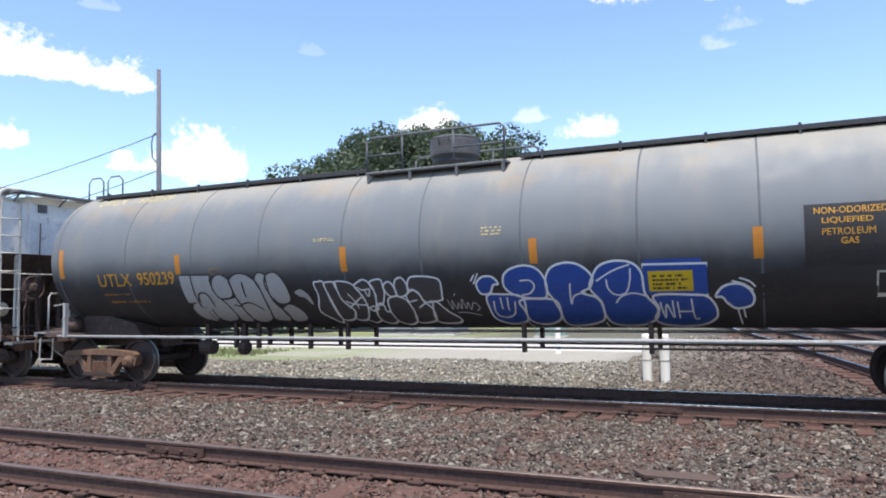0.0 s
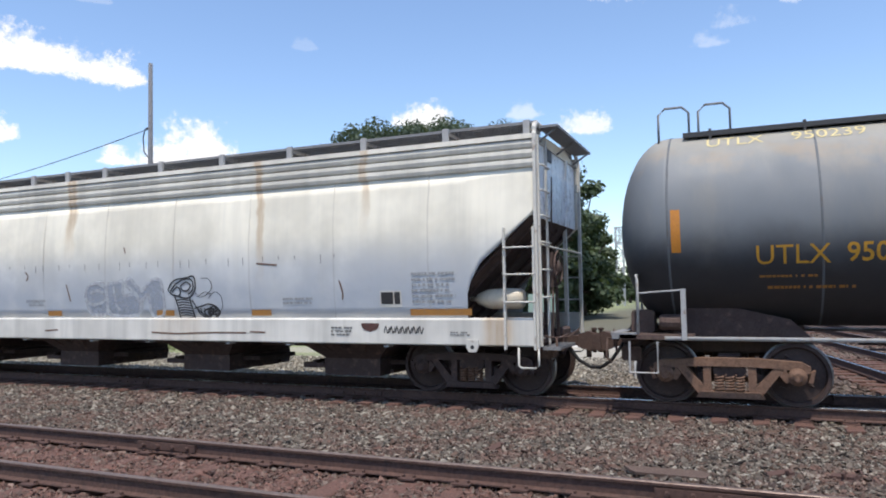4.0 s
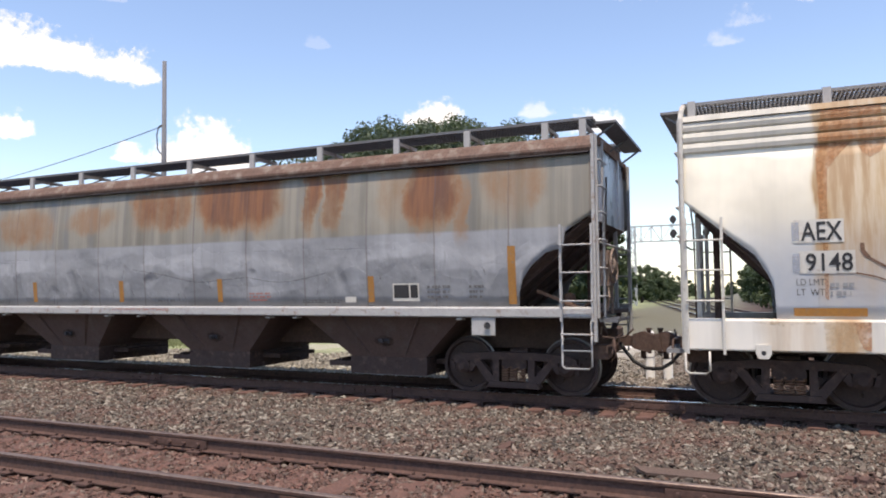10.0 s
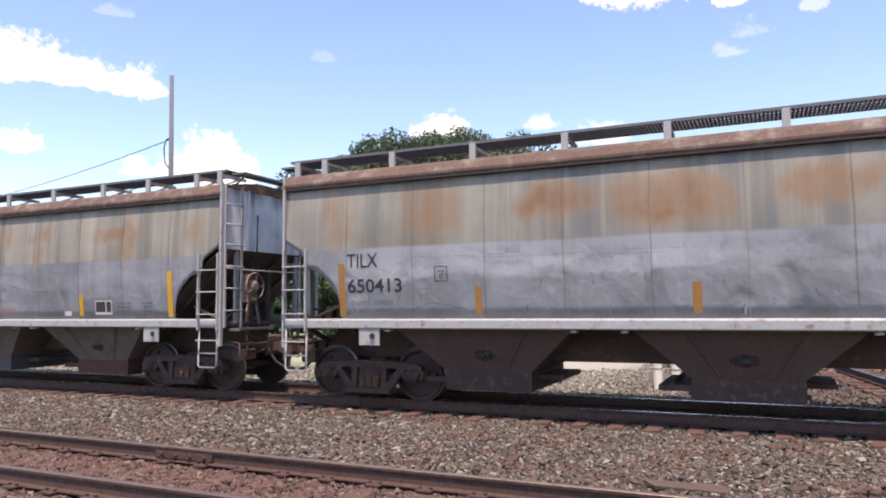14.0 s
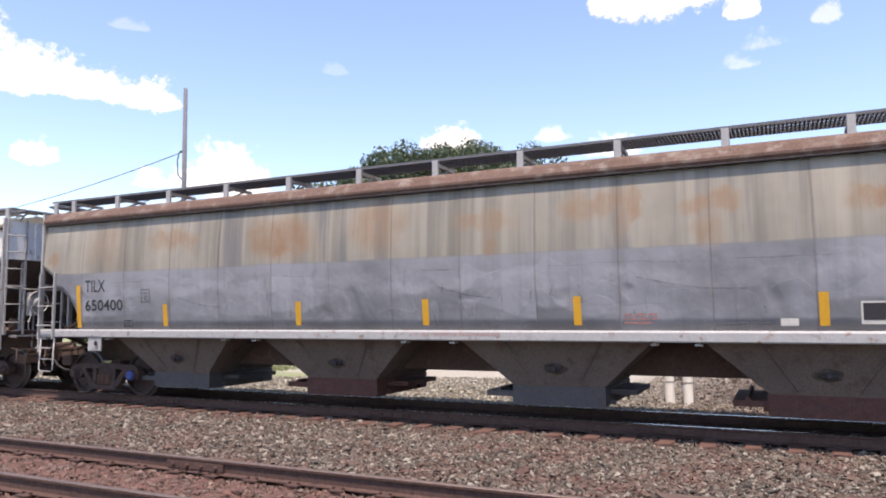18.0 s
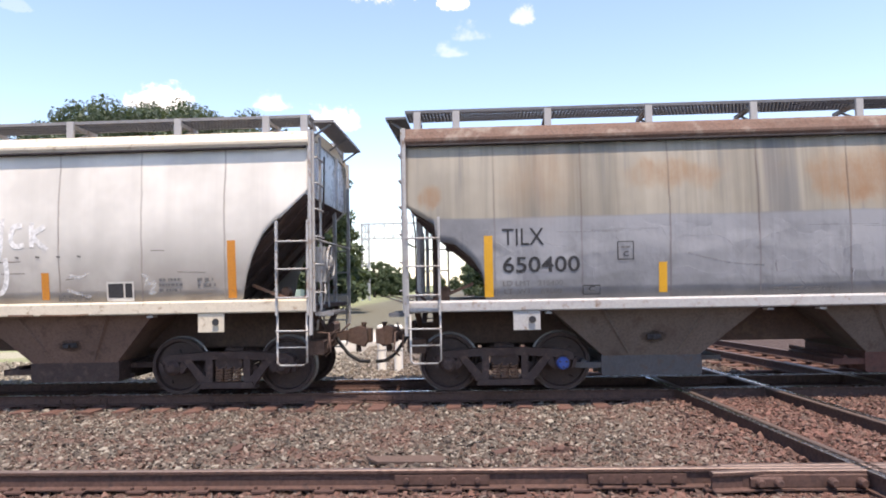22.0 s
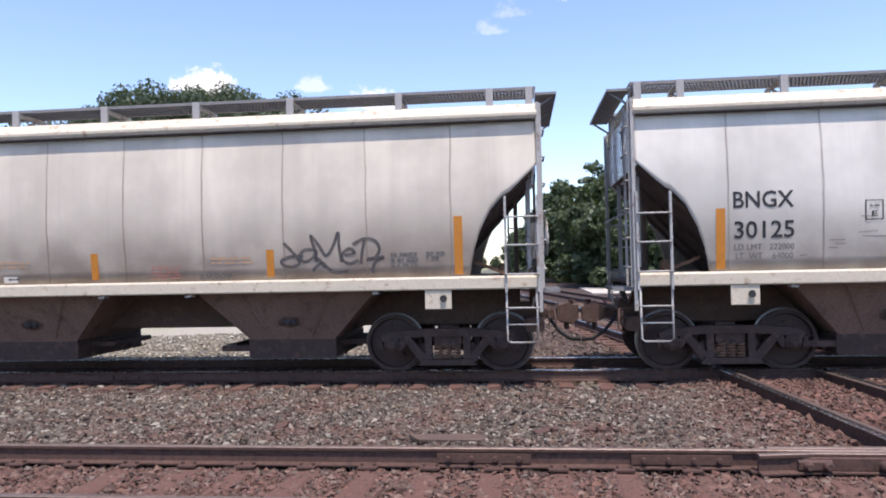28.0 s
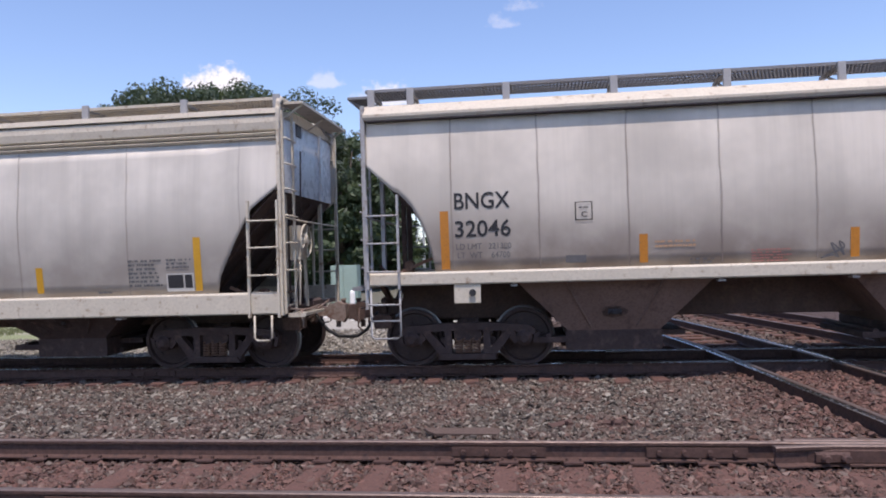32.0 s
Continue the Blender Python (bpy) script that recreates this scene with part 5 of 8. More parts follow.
    shape(bm, [(-w / 2, -0.135), (w / 2, -0.135), (w / 2, -0.05), (-w / 2, -0.05)], 0.012, 0.045)
    for k in range(4):
        x = -w / 2 + w * (k + 0.5) / 4
        lathe(bm, [(0.0, -0.085), (0.022, -0.085), (0.026, -0.06), (0.026, -0.045)], 6, "y", (x, 0, -0.092))
    return mesh_of(bm, "joint_bar", M["rail"])


def tie_mesh(seed, length=2.62):
    r = random.Random(seed)
    bm = bmesh.new()
    w, h = 0.115, 0.17
    g = []
    for k in range(9):
        y = -length / 2 + length * k / 8
        j = lambda a: r.uniform(-a, a)
        g.append([bm.verts.new((-w + j(0.012), y, -h)), bm.verts.new((w + j(0.012), y, -h)), bm.verts.new((w + j(0.01), y + j(0.02), -0.015 + j(0.01))),
                  bm.verts.new((w - 0.02 + j(0.008), y, j(0.006))), bm.verts.new((-w + 0.02 + j(0.008), y, j(0.006))), bm.verts.new((-w + j(0.01), y + j(0.02), -0.015 + j(0.01)))])
    for a, b in zip(g, g[1:]):
        for k in range(6):
            bm.faces.new((a[k], a[(k + 1) % 6], b[(k + 1) % 6], b[k]))
    bm.faces.new(g[0])
    bm.faces.new(g[-1])
    return mesh_of(bm, "tie", M["tie"])


def plate_mesh():
    bm = bmesh.new()
    block(bm, -0.09, 0.09, -0.17, 0.17, -0.172, -0.155, 0.004)
    for sx in (-0.06, 0.06):
        for sy in (-0.095, 0.095):
            block(bm, sx - 0.012, sx + 0.012, sy - 0.016, sy + 0.016, -0.158, -0.13, 0.004)
    return mesh_of(bm, "tie_plate", M["rail"])


def track(name, label, lines, head, ties, joints=(), guards=(), sunk=0.0, uneven=0.05):
    t = thing(name, label, "railway track", kind="structure")
    for ln in lines:
        bm = bmesh.new()
        run_rail(bm, ln)
        part("rail", bm, [M["rail"], M[head]], t)
    for ln in guards:
        bm = bmesh.new()
        run_rail(bm, ln)
        part("guard_rail", bm, [M["rail"], M["rail_dull"]], t)
    for x, y, w in joints:
        part("joint_bar", shared("splice%.2f" % w, lambda: splice_mesh(w)), None, t, at=(x, y, 0))
    r = random.Random(len(name) * 7)
    for x, y, a, plates in ties:
        o = part("tie", shared("tie%d" % r.randrange(6), lambda: tie_mesh(r.randrange(999))), None, t, at=(x + r.uniform(-0.03, 0.03), y + r.uniform(-uneven, 0.06), -0.168 - sunk + r.uniform(-0.010, 0.004)))
        o.rotation_euler = (0, 0, a + r.uniform(-0.02, 0.02))
        if plates:
            for s in (-1, 1):
                q = part("tie_plate", shared("plate", plate_mesh), None, t, at=(x - s * math.sin(a) * 0.7525, y + s * math.cos(a) * 0.7525, 0))
                q.rotation_euler = (0, 0, a)
    return t


def cross_x(y):
    """where the first rail of the crossing tracks runs"""
    k = np.maximum(np.asarray(y, float) - 13.0, 0)
    return 2.95 - 0.07 * (y - 13.5) - 0.11 * k * k / (k + 4.0)


def tracks():
    sx = [-400, -60] + [x for x in range(-40, 41, 4)] + [60, 200]
    track("railway_track", "mainline track of polished rails on dark timber ties", [[(x, Y0 + s * 0.7525) for x in sx] for s in (-1, 1)], "rail_top",
          [(0.098 + 0.572 * k, Y0, 0, -14 < k < 8) for k in range(-52, 13)], ((-6.6, Y0 - 0.7525, 0.9), (-1.55, Y0 - 0.7525, 0.9), (-12.2, Y0 - 0.7525, 0.9)),
          ([(1.2, Y0 - 0.62), (2.0, Y0 - 0.66), (8.5, Y0 - 0.66)], [(1.2, Y0 + 0.62), (2.0, Y0 + 0.66), (8.5, Y0 + 0.66)]), 0.0, 0.2)
    yn = (5.72 + 7.225) / 2
    track("railway_track", "rusty side track with bolted joints on half buried ties", [[(x, y) for x in sx] for y in (5.72, 7.225)], "rail_dull",
          [(-0.3 + 0.585 * k, yn, 0, -22 < k < 6) for k in range(-34, 10)], ((-0.395, 7.225, 0.87), (1.38, 7.225, 0.88), (-6.5, 7.225, 0.9), (2.55, 7.225, 0.62), (-3.4, 5.72, 0.9)),
          ([(2.15, 7.30), (2.6, 7.315), (7.5, 7.315)], [(2.0, 7.06), (2.5, 7.13), (7.5, 7.13)]), 0.022)

    t = thing("crossing_frog", "rusty bolted diamond crossing casting beside the rail", "railway track", kind="structure")
    bm = bmesh.new()
    block(bm, 2.28, 3.55, 7.085, 7.165, -0.165, -0.025, 0.02)
    block(bm, 2.34, 2.62, 7.05, 7.09, -0.15, -0.05, 0.02)
    part("casting", bm, M["rail"], t)
    for x in (2.42, 2.58, 3.05, 3.3):
        bm = bmesh.new()
        lathe(bm, [(0.0, 7.0), (0.028, 7.0), (0.036, 7.02), (0.042, 7.03), (0.042, 7.09)], 10, "y", (x, 0, -0.1))
        part("bolt", bm, M["rail"], t)

    def cx(y, o):
        return float(cross_x(y)) + o
    ys = [-30, -10, 0, 4, 6] + list(np.arange(7, 24, 1.0)) + [27, 30, 35, 40, 50, 65, 80, 120, 200]
    for off in (0.0, 3.4):
        ties = [(cx(14.6 + 0.6 * k, off + 0.755), 14.6 + 0.6 * k, math.pi / 2 + 0.14, False) for k in range(36)] + \
               [(cx(y, off + 0.755), y, math.pi / 2 + 0.08, False) for y in np.arange(8.3, 11.0, 0.58)]
        track("crossing_track", "rust brown track crossing the others at a diamond", [[(cx(y, off + o), y) for y in ys] for o in (0.0, 1.51)], "rail_dull" if off else "rail_top", ties, (),
              ([(cx(y, off + 0.1), y) for y in np.arange(5, 15.6, 0.5)], [(cx(y, off + 1.41), y) for y in np.arange(5, 15.6, 0.5)]), 0.03)


def stones(name, label, n, xr, yr, size, seed, mat, lift=0.0, keep=None):
    """loose crushed stones, joined: rough eight-faced splinters, mostly lying on their flat sides"""
    r = np.random.RandomState(seed)
    base = np.array([(1, 0, 0), (-1, 0, 0), (0, 1, 0), (0, -1, 0), (0, 0, 1), (0, 0, -1)], float)
    fac = np.array([(0, 2, 4), (2, 1, 4), (1, 3, 4), (3, 0, 4), (2, 0, 5), (1, 2, 5), (3, 1, 5), (0, 3, 5)])
    x, y = r.uniform(*xr, n), r.uniform(*yr, n)
    if keep is not None:
        k = keep(x, y)
        x, y = x[k], y[k]
        n = len(x)
    sc = size * np.clip(r.lognormal(0, 0.38, n), 0.45, 2.3)[:, None] * np.stack([r.uniform(0.85, 1.5, n), r.uniform(0.6, 1.1, n), r.uniform(0.4, 0.85, n)], 1)
    v = (base[None] + r.uniform(-0.42, 0.42, (n, 6, 3))) * sc[:, None, :] * 0.62
    turn, tip, way = r.uniform(0, 2 * math.pi, n), np.abs(r.normal(0, 0.5, n)), r.uniform(0, 2 * math.pi, n)
    ax = np.stack([np.cos(way), np.sin(way), np.zeros(n)], 1)
    c, sn = np.cos(turn)[:, None], np.sin(turn)[:, None]
    v = np.stack([v[:, :, 0] * c - v[:, :, 1] * sn, v[:, :, 0] * sn + v[:, :, 1] * c, v[:, :, 2]], 2)
    ct, st = np.cos(tip)[:, None, None], np.sin(tip)[:, None, None]
    v = v * ct + np.cross(np.broadcast_to(ax[:, None, :], v.shape), v) * st + ax[:, None, :] * (v * ax[:, None, :]).sum(2, keepdims=True) * (1 - ct)
    z = GROUND + (lift(x, y) if callable(lift) else lift) + size * 0.12 + r.uniform(0, 1, n) ** 1.6 * size * 0.95
    v += np.stack([x, y, z], 1)[:, None, :]
    me = bpy.data.meshes.new(name)
    me.from_pydata(v.reshape(-1, 3).tolist(), [], (fac[None] + (np.arange(n) * 6)[:, None, None]).reshape(-1, 3).tolist())
    me.materials.append(mat)
    return tagged(new(name, me), label, "ballast", kind="stuff")


def all_stones():
    def off(x, y):
        rails = (np.abs(y - 7.225) > 0.085) & (np.abs(y - 5.72) > 0.085) & (np.abs(y - 12.05) > 0.10)
        return rails & (x > -1.52 * y - 0.6) & (x < 0.64 * y + 0.6)
    stones("ballast", "grey and rust brown crushed stone ballast between the tracks", 170000, (-19, 8), (7.3, 11.98), 0.037, 3, M["ballast"], 0.03, off)
    stones("ballast", "rust brown crushed stone ballast in the side track", 105000, (-12, 5.5), (4.3, 7.3), 0.037, 4, M["ballast"], 0.034, off)
    stones("ballast", "dark crushed stone between the ties of the main track", 16000, (-20, 8), (12.12, 14.3), 0.05, 7, M["ballast"], 0.0, off)
    stones("ballast", "pale loose gravel on the lot behind the main track", 50000, (-28, 6), (14.4, 22.2), 0.046, 6, M["lot"], 0.0, lambda x, y: (x > -1.5 * y) & ((x > -3.5) | (y < np.where(x < -12.5, 19.6, 21.2) + 0.4 * np.sin(x * 1.3))))
    stones("ballast", "coarse loose gravel toward the far road", 12000, (-5, 6), (22.2, 34), 0.08, 9, M["lot"], 0.0, lambda x, y: x > -3.2 - 0.3 * np.sin(y * 2))

    for share, n, seed in ((0.3, 15000, 16), (0.62, 22000, 17), (1.0, 27000, 18)):
        stones("ballast", "rust brown crushed stone heaped against the crossing rails", n, (1.6, 8.3), (7.45, 11.9), 0.038, seed, M["ballast"],
               lambda x, y: share * 0.12 * np.clip((x - cross_x(y) + 1.2) / 1.1, 0, 1) * np.clip((y - 7.4) / 0.8, 0, 1), lambda x, y: off(x, y) & (x > cross_x(y) - 1.15) & off_crossing(x, y))


def off_crossing(x, y):
    """clear of the rails and guard rails of the crossing tracks"""
    d = [np.abs(x - cross_x(y) - o) > 0.075 for o in (0.0, 0.1, 1.41, 1.51, 3.4, 3.5, 4.81, 4.91)]
    return np.all(d, axis=0)


M["lot"] = stone_mat("pale_lot_gravel", ((0.13, 0.116, 0.092), (0.31, 0.285, 0.23), (0.22, 0.187, 0.142), (0.5, 0.47, 0.39)), 0.95, -4.0, 0.12, 2.6, (0.09, 0.054, 0.044))


# ---- background ----
def leaves(clumps, n, size, seed, flat=0.75):
    """leaf sprays in clumps (centre, radius); small quads that face outward, denser near each clump's skin"""
    r = np.random.RandomState(seed)
    c = np.array([k[0] for k in clumps])
    rad = np.array([k[1] for k in clumps])
    i = r.choice(len(clumps), n, p=rad ** 2 / (rad ** 2).sum())
    d = r.normal(size=(n, 3))
    d /= np.linalg.norm(d, axis=1)[:, None]
    p = c[i] + d * (rad[i] * r.uniform(0.3, 1.12, n) ** 0.55)[:, None] * np.array([1, 1, flat])
    out = d + 0.55 * r.normal(size=(n, 3)) + np.array([0, 0, 0.25])
    a = np.cross(out, r.normal(size=(n, 3)))
    a /= np.linalg.norm(a, axis=1)[:, None]
    b = np.cross(out, a)
    b /= np.linalg.norm(b, axis=1)[:, None]
    s = size * r.uniform(0.5, 1.3, n)[:, None]
    v = np.stack([p - a * s, p + b * s * 0.55 - a * s * 0.1, p + a * s, p - b * s * 0.55 + a * s * 0.1], 1)
    return v.reshape(-1, 3)


def tree_crown(name, clumps, n, size, seed, mat, parent):
    v = leaves(clumps, n, size, seed)
    me = bpy.data.meshes.new(name)
    me.from_pydata(v.tolist(), [], np.arange(len(v)).reshape(-1, 4).tolist())
    me.materials.append(mat)
    return part(name, me, mat, parent)


def tree(label, at, height, width, n, leaf, seed, mat, lobes=46, low=0.22, dome=0.62, skirt=False, boughs=False):
    r = random.Random(seed)
    t = thing("tree", label, "tree", "trees behind the railway")
    trunk_h = height * max(low, 0.18)
    bm = bmesh.new()
    rt = height * 0.028
    tube(bm, [(0, 0, GROUND - 0.2), (0.05, 0, trunk_h * 0.5), (0, 0.1, trunk_h), (0.1, 0, height * 0.55)], [rt * 1.5, rt * 1.1, rt, rt * 0.5], 10)
    clumps = []
    for k in range(lobes):
        a = r.uniform(0, 2 * math.pi)
        f = (k + 0.5) / lobes
        el = r.uniform(-0.1, 1.0)
        rr = math.sqrt(max(0.02, 1 - max(el, 0) ** 2)) * r.uniform(0.5, 1.0)
        zc = height * (low + (1 - low) * dome * 0.35) + el * height * (1 - low - (1 - low) * dome * 0.35 - 0.08)
        cl = Vector((math.cos(a) * rr * width * 0.43, math.sin(a) * rr * width * 0.43, zc))
        rad = width * r.uniform(0.055, 0.12)
        if skirt and k % 2:
            zc = height * r.uniform(0.05, 0.6)
            cl = Vector((math.cos(a) * width * r.uniform(0.15, 0.42), math.sin(a) * width * r.uniform(0.15, 0.42), zc))
            rad = width * r.uniform(0.08, 0.14)
        if boughs:
            a = k * 2.39996 + r.uniform(-0.2, 0.2)
            rr = math.sqrt(f) * r.uniform(0.93, 1.0)
            cl = Vector((math.cos(a) * rr * width * 0.45, math.sin(a) * rr * width * 0.45, height * (0.40 + 0.52 * math.sqrt(max(0.0, 1 - rr ** 2.4))) - r.random() ** 2 * height * 0.1))
            rad = width * r.uniform(0.035, 0.06)
            for j in range(6):
                g = Vector((r.gauss(0, 1), r.gauss(0, 1), r.gauss(0, 0.6))) * width * 0.045
                clumps.append((tuple(cl + g), width * r.uniform(0.022, 0.05)))
        clumps.append((tuple(cl), rad))
        if k % 4 == 0:
            tube(bm, [(0, 0, trunk_h * r.uniform(0.8, 1.3)), tuple(cl * 0.5 + Vector((0, 0, trunk_h * 0.4))), tuple(cl)], [rt * 0.45, rt * 0.28, rt * 0.08], 6)
    part("trunk", bm, M["bark"], t, smooth=True)
    tree_crown("crown", clumps, n, leaf, seed, mat, t)
    t.location = at
    return t


def polar(az, dist):
    return dist * math.sin(radians(az)), 0.6 + dist * math.cos(radians(az))


def woods():
    x, y = polar(-24.8, 55)
    tree("broad dark green oak standing above the train", (x, y, 0), 14.5, 24.0, 180000, 0.15, 11, M["oak"], 190, 0.16, 0.7, boughs=True)
    a = tree("leafy green tree in the lineside wood", (*polar(9.0, 56), 0), 10.2, 9.5, 15000, 0.255, 12, M["wood"], 110, 0.0, 0.6, True)
    b = tree("tall leafy tree with thin upper branches", (*polar(-15.6, 49), 0), 12.0, 8.5, 15000, 0.23, 13, M["wood"], 110, 0.0, 0.6, True)
    for k, (az, d, h) in enumerate(((12.5, 54, 9.8), (6.2, 59, 10.4), (3.9, 74, 10.6), (2.3, 95, 9.3), (0.8, 120, 8.6), (-0.3, 150, 9), (16, 52, 10), (-13.0, 54, 11.5), (-18.5, 52, 11), (-13.6, 72, 7.6),
                                   (-12.6, 88, 7.4), (-8.4, 125, 6.4), (-7.1, 135, 5.8), (-5.8, 170, 5.4), (-4.9, 230, 5.2), (-3.0, 300, 6.5), (-1.9, 260, 5.0), (-21, 60, 9), (8, 75, 11), (5, 90, 11), (-14.3, 62, 9), (-12.1, 61, 9), (-13.0, 80, 7.6), (-9.4, 150, 7.5), (-7.8, 132, 6.6), (-6.4, 150, 6), (1.5, 106, 9), (0.2, 135, 9), (3.1, 84, 10), (10.6, 62, 9), (7.4, 64, 10), (-17, 58, 10.5), (-19.8, 54, 9.5), (-33.0, 47, 5.6), (-35.2, 45, 6.0), (-37.4, 46, 5.6), (-39.5, 44, 6.2), (-41.6, 45, 5.8), (-43.8, 44, 6.0), (-46.0, 46, 6.2), (-48.5, 47, 6.2), (-51, 50, 6.5), (-54, 55, 6.8), (-58, 60, 7), (-31, 47, 5.6), (-28.6, 50, 6.2), (-26, 50, 6), (-23.5, 51, 6.4), (18.5, 50, 9.5), (21, 49, 9.8), (23.5, 50, 9.5), (26, 48, 10), (28.5, 50, 9.8), (31.5, 52, 10), (20, 60, 10), (25, 60, 10.5), (35, 55, 10))):
        src, h0 = (a, 10.2) if k % 2 == 0 else (b, 12.0)
        s = h / h0
        o = copy_thing(src, pose(*polar(az, d), 0, 0, 0, 67 * k % 360))
        o.scale = (s * (1.0 if k % 2 == 0 else 1.15), s, s)


def pole_and_wires():
    t = thing("utility_pole", "weathered grey timber utility pole with cables", "utility pole")
    x, y = -26.3, 26.1
    top = 13.1
    bm = bmesh.new()
    tube(bm, [(x + 0.2, y, GROUND - 0.3), (x, y, top)], [0.16, 0.10], 12)
    part("pole", bm, M["polewood"], t, smooth=True)
    bm = bmesh.new()
    beam(bm, (x - 0.25, y, top - 3.2), (x + 0.12, y, top - 3.15), 0.08)
    tube(bm, [(x - 0.3, y, top - 3.2), (x - 0.42, y, top - 3.6), (x - 0.36, y, top - 4.3), (x - 0.1, y, top - 4.6)], 0.03, 6)
    part("cable_bracket", bm, M["wire"], t)
    for p, q, sag in ((Vector((-26.20, y, 9.92)), Vector((-60.4, 33.5, 9.30)), 0.5), (Vector((-26.16, y, 8.13)), Vector((-60.4, 33.5, 7.6)), 0.85)):
        bm = bmesh.new()
        pts = [p.lerp(q, k / 14) - Vector((0, 0, sag * 4 * (k / 14) * (1 - k / 14))) for k in range(15)]
        tube(bm, pts, 0.022, 5)
        part("cable", bm, M["wire"], t)


def signal_bridge():
    t = thing("signal_gantry", "galvanised lattice cantilever gantry with dark signal heads", "railway signal")
    mx, my = polar(-9.1, 100)
    bm = bmesh.new()
    for a in (-0.5, 0.5):
        for b in (-0.5, 0.5):
            beam(bm, (mx + a, my + b, GROUND), (mx + a, my + b, 10.6), 0.13)
    for k in range(9):
        z = k * 1.17
        for b in (-0.5, 0.5):
            s = 1 if k % 2 else -1
            beam(bm, (mx - 0.5 * s, my + b, z), (mx + 0.5 * s, my + b, z + 1.17), 0.07)
            beam(bm, (mx - 0.5, my + b, z), (mx + 0.5, my + b, z), 0.07)
    part("mast", bm, M["galv"], t)
    bm = bmesh.new()
    for b in (-0.5, 0.5):
        for z in (8.4, 10.5):
            beam(bm, (mx - 0.5, my + b, z), (mx + 10.6, my + b, z), 0.11)
        for k in range(8):
            beam(bm, (mx + k * 1.33, my + b, 8.4), (mx + k * 1.33, my + b, 10.5), 0.07)
            beam(bm, (mx + k * 1.33, my + b, 8.4 if k % 2 else 10.5), (mx + k * 1.33 + 1.33, my + b, 10.5 if k % 2 else 8.4), 0.05)
    part("arm", bm, M["galv"], t)
    for dx in (5.6, 9.7):
        for z in (9.3, 11.2):
            bm = bmesh.new()
            lathe(bm, [(0.0, -0.12), (0.42, -0.12), (0.45, -0.08), (0.45, 0.0), (0.0, 0.02)], 16, "y", (mx + dx, my - 0.7, z))
            block(bm, mx + dx - 0.2, mx + dx + 0.2, my - 0.7, my - 0.4, z - 0.55, z + 0.55, 0.05)
            part("signal_head", bm, M["black"], t, "dark round signal head")


def lineside():
    for x in (-2.30, -1.90):
        t = thing("marker_post", "white painted round post with dark joint bands", "post", "white posts behind the track")
        y = 17.05 if x < -2 else 16.95
        bm = bmesh.new()
        lathe(bm, [(0.1, GROUND - 0.1), (0.1, 0.0), (0.1, 0.3), (0.1, 0.7), (0.1, 0.75), (0.085, 0.795), (0.05, 0.8), (0.0, 0.8)], 18, "z", (x, y, 0))
        part("shaft", bm, M["postwhite"], t, smooth=True)
        bm = bmesh.new()
        lathe(bm, [(0.1, 0.20), (0.106, 0.205), (0.106, 0.23), (0.1, 0.235)], 18, "z", (x, y, 0))
        part("band", bm, M["grey"], t)
    for x0, x1 in ((-18.7, -16.6), (-16.45, -14.2)):
        t = thing("equipment_shelter", "silver ribbed metal signal equipment shelter", "shed", "signal equipment shelters")
        bm = bmesh.new()
        block(bm, x0, x1, 34.0, 36.0, GROUND + 0.1, 2.85, 0.02)
        part("body", bm, M["silverbox"], t)
        k = x0 + 0.15
        while k < x1 - 0.1:
            bm = bmesh.new()
            block(bm, k, k + 0.04, 33.97, 34.0, GROUND + 0.15, 2.8)
            part("siding_rib", bm, M["silverbox"], t)
            k += 0.3
        bm = bmesh.new()
        sweep(bm, [(33.85, 2.84), (36.15, 2.84), (36.15, 2.9), (35.0, 3.05), (33.85, 2.9)], (x0 - 0.1, x1 + 0.1))
        part("roof", bm, M["silverbox"], t)
        bm = bmesh.new()
        block(bm, x0 + 0.3, x0 + 1.2, 33.955, 33.99, GROUND + 0.2, 2.3, 0.01)
        part("door", bm, M["galv"], t)
        bm = bmesh.new()
        block(bm, x0 - 0.1, x1 + 0.1, 33.9, 36.1, GROUND - 0.1, GROUND + 0.1, 0.02)
        part("plinth", bm, M["concrete"], t)
    t = thing("utility_cabinet", "pale green metal utility cabinet on a plinth", "cabinet")
    bm = bmesh.new()
    block(bm, -9.6, -8.3, 33.2, 33.9, GROUND + 0.08, 1.62, 0.03)
    part("body", bm, M["greenbox"], t)
    bm = bmesh.new()
    for x in (-9.55, -8.93):
        block(bm, x, x + 0.58, 33.17, 33.2, GROUND + 0.15, 1.55, 0.01)
    part("door", bm, M["greenbox"], t)
    bm = bmesh.new()
    block(bm, -9.7, -8.2, 33.1, 34.0, GROUND - 0.1, GROUND + 0.08, 0.01)
    part("plinth", bm, M["concrete"], t)
    bm = bmesh.new()
    lathe(bm, [(0.09, GROUND - 0.1), (0.09, 0.2), (0.09, 0.64), (0.09, 0.7), (0.05, 0.76), (0.02, 0.77), (0.0, 0.77)], 14, "z", (-6.2, 24.2, 0))
    tagged(part("bollard", bm, M["postwhite"], None, smooth=True), "short white painted bollard beside the road", "bollard")
    # a board and rusty scrap that lie in the ballast
    t = thing("loose_board", "split brown weathered board lying in the ballast", "board")
    bm = bmesh.new()
    shape(bm, [(-0.42, -0.10), (0.36, -0.12), (0.44, -0.03), (0.38, 0.11), (-0.30, 0.10), (-0.36, 0.03)], 0.0, 0.028)
    part("plank", bm, M["board"], t).rotation_euler = (math.pi / 2, 0, 0)
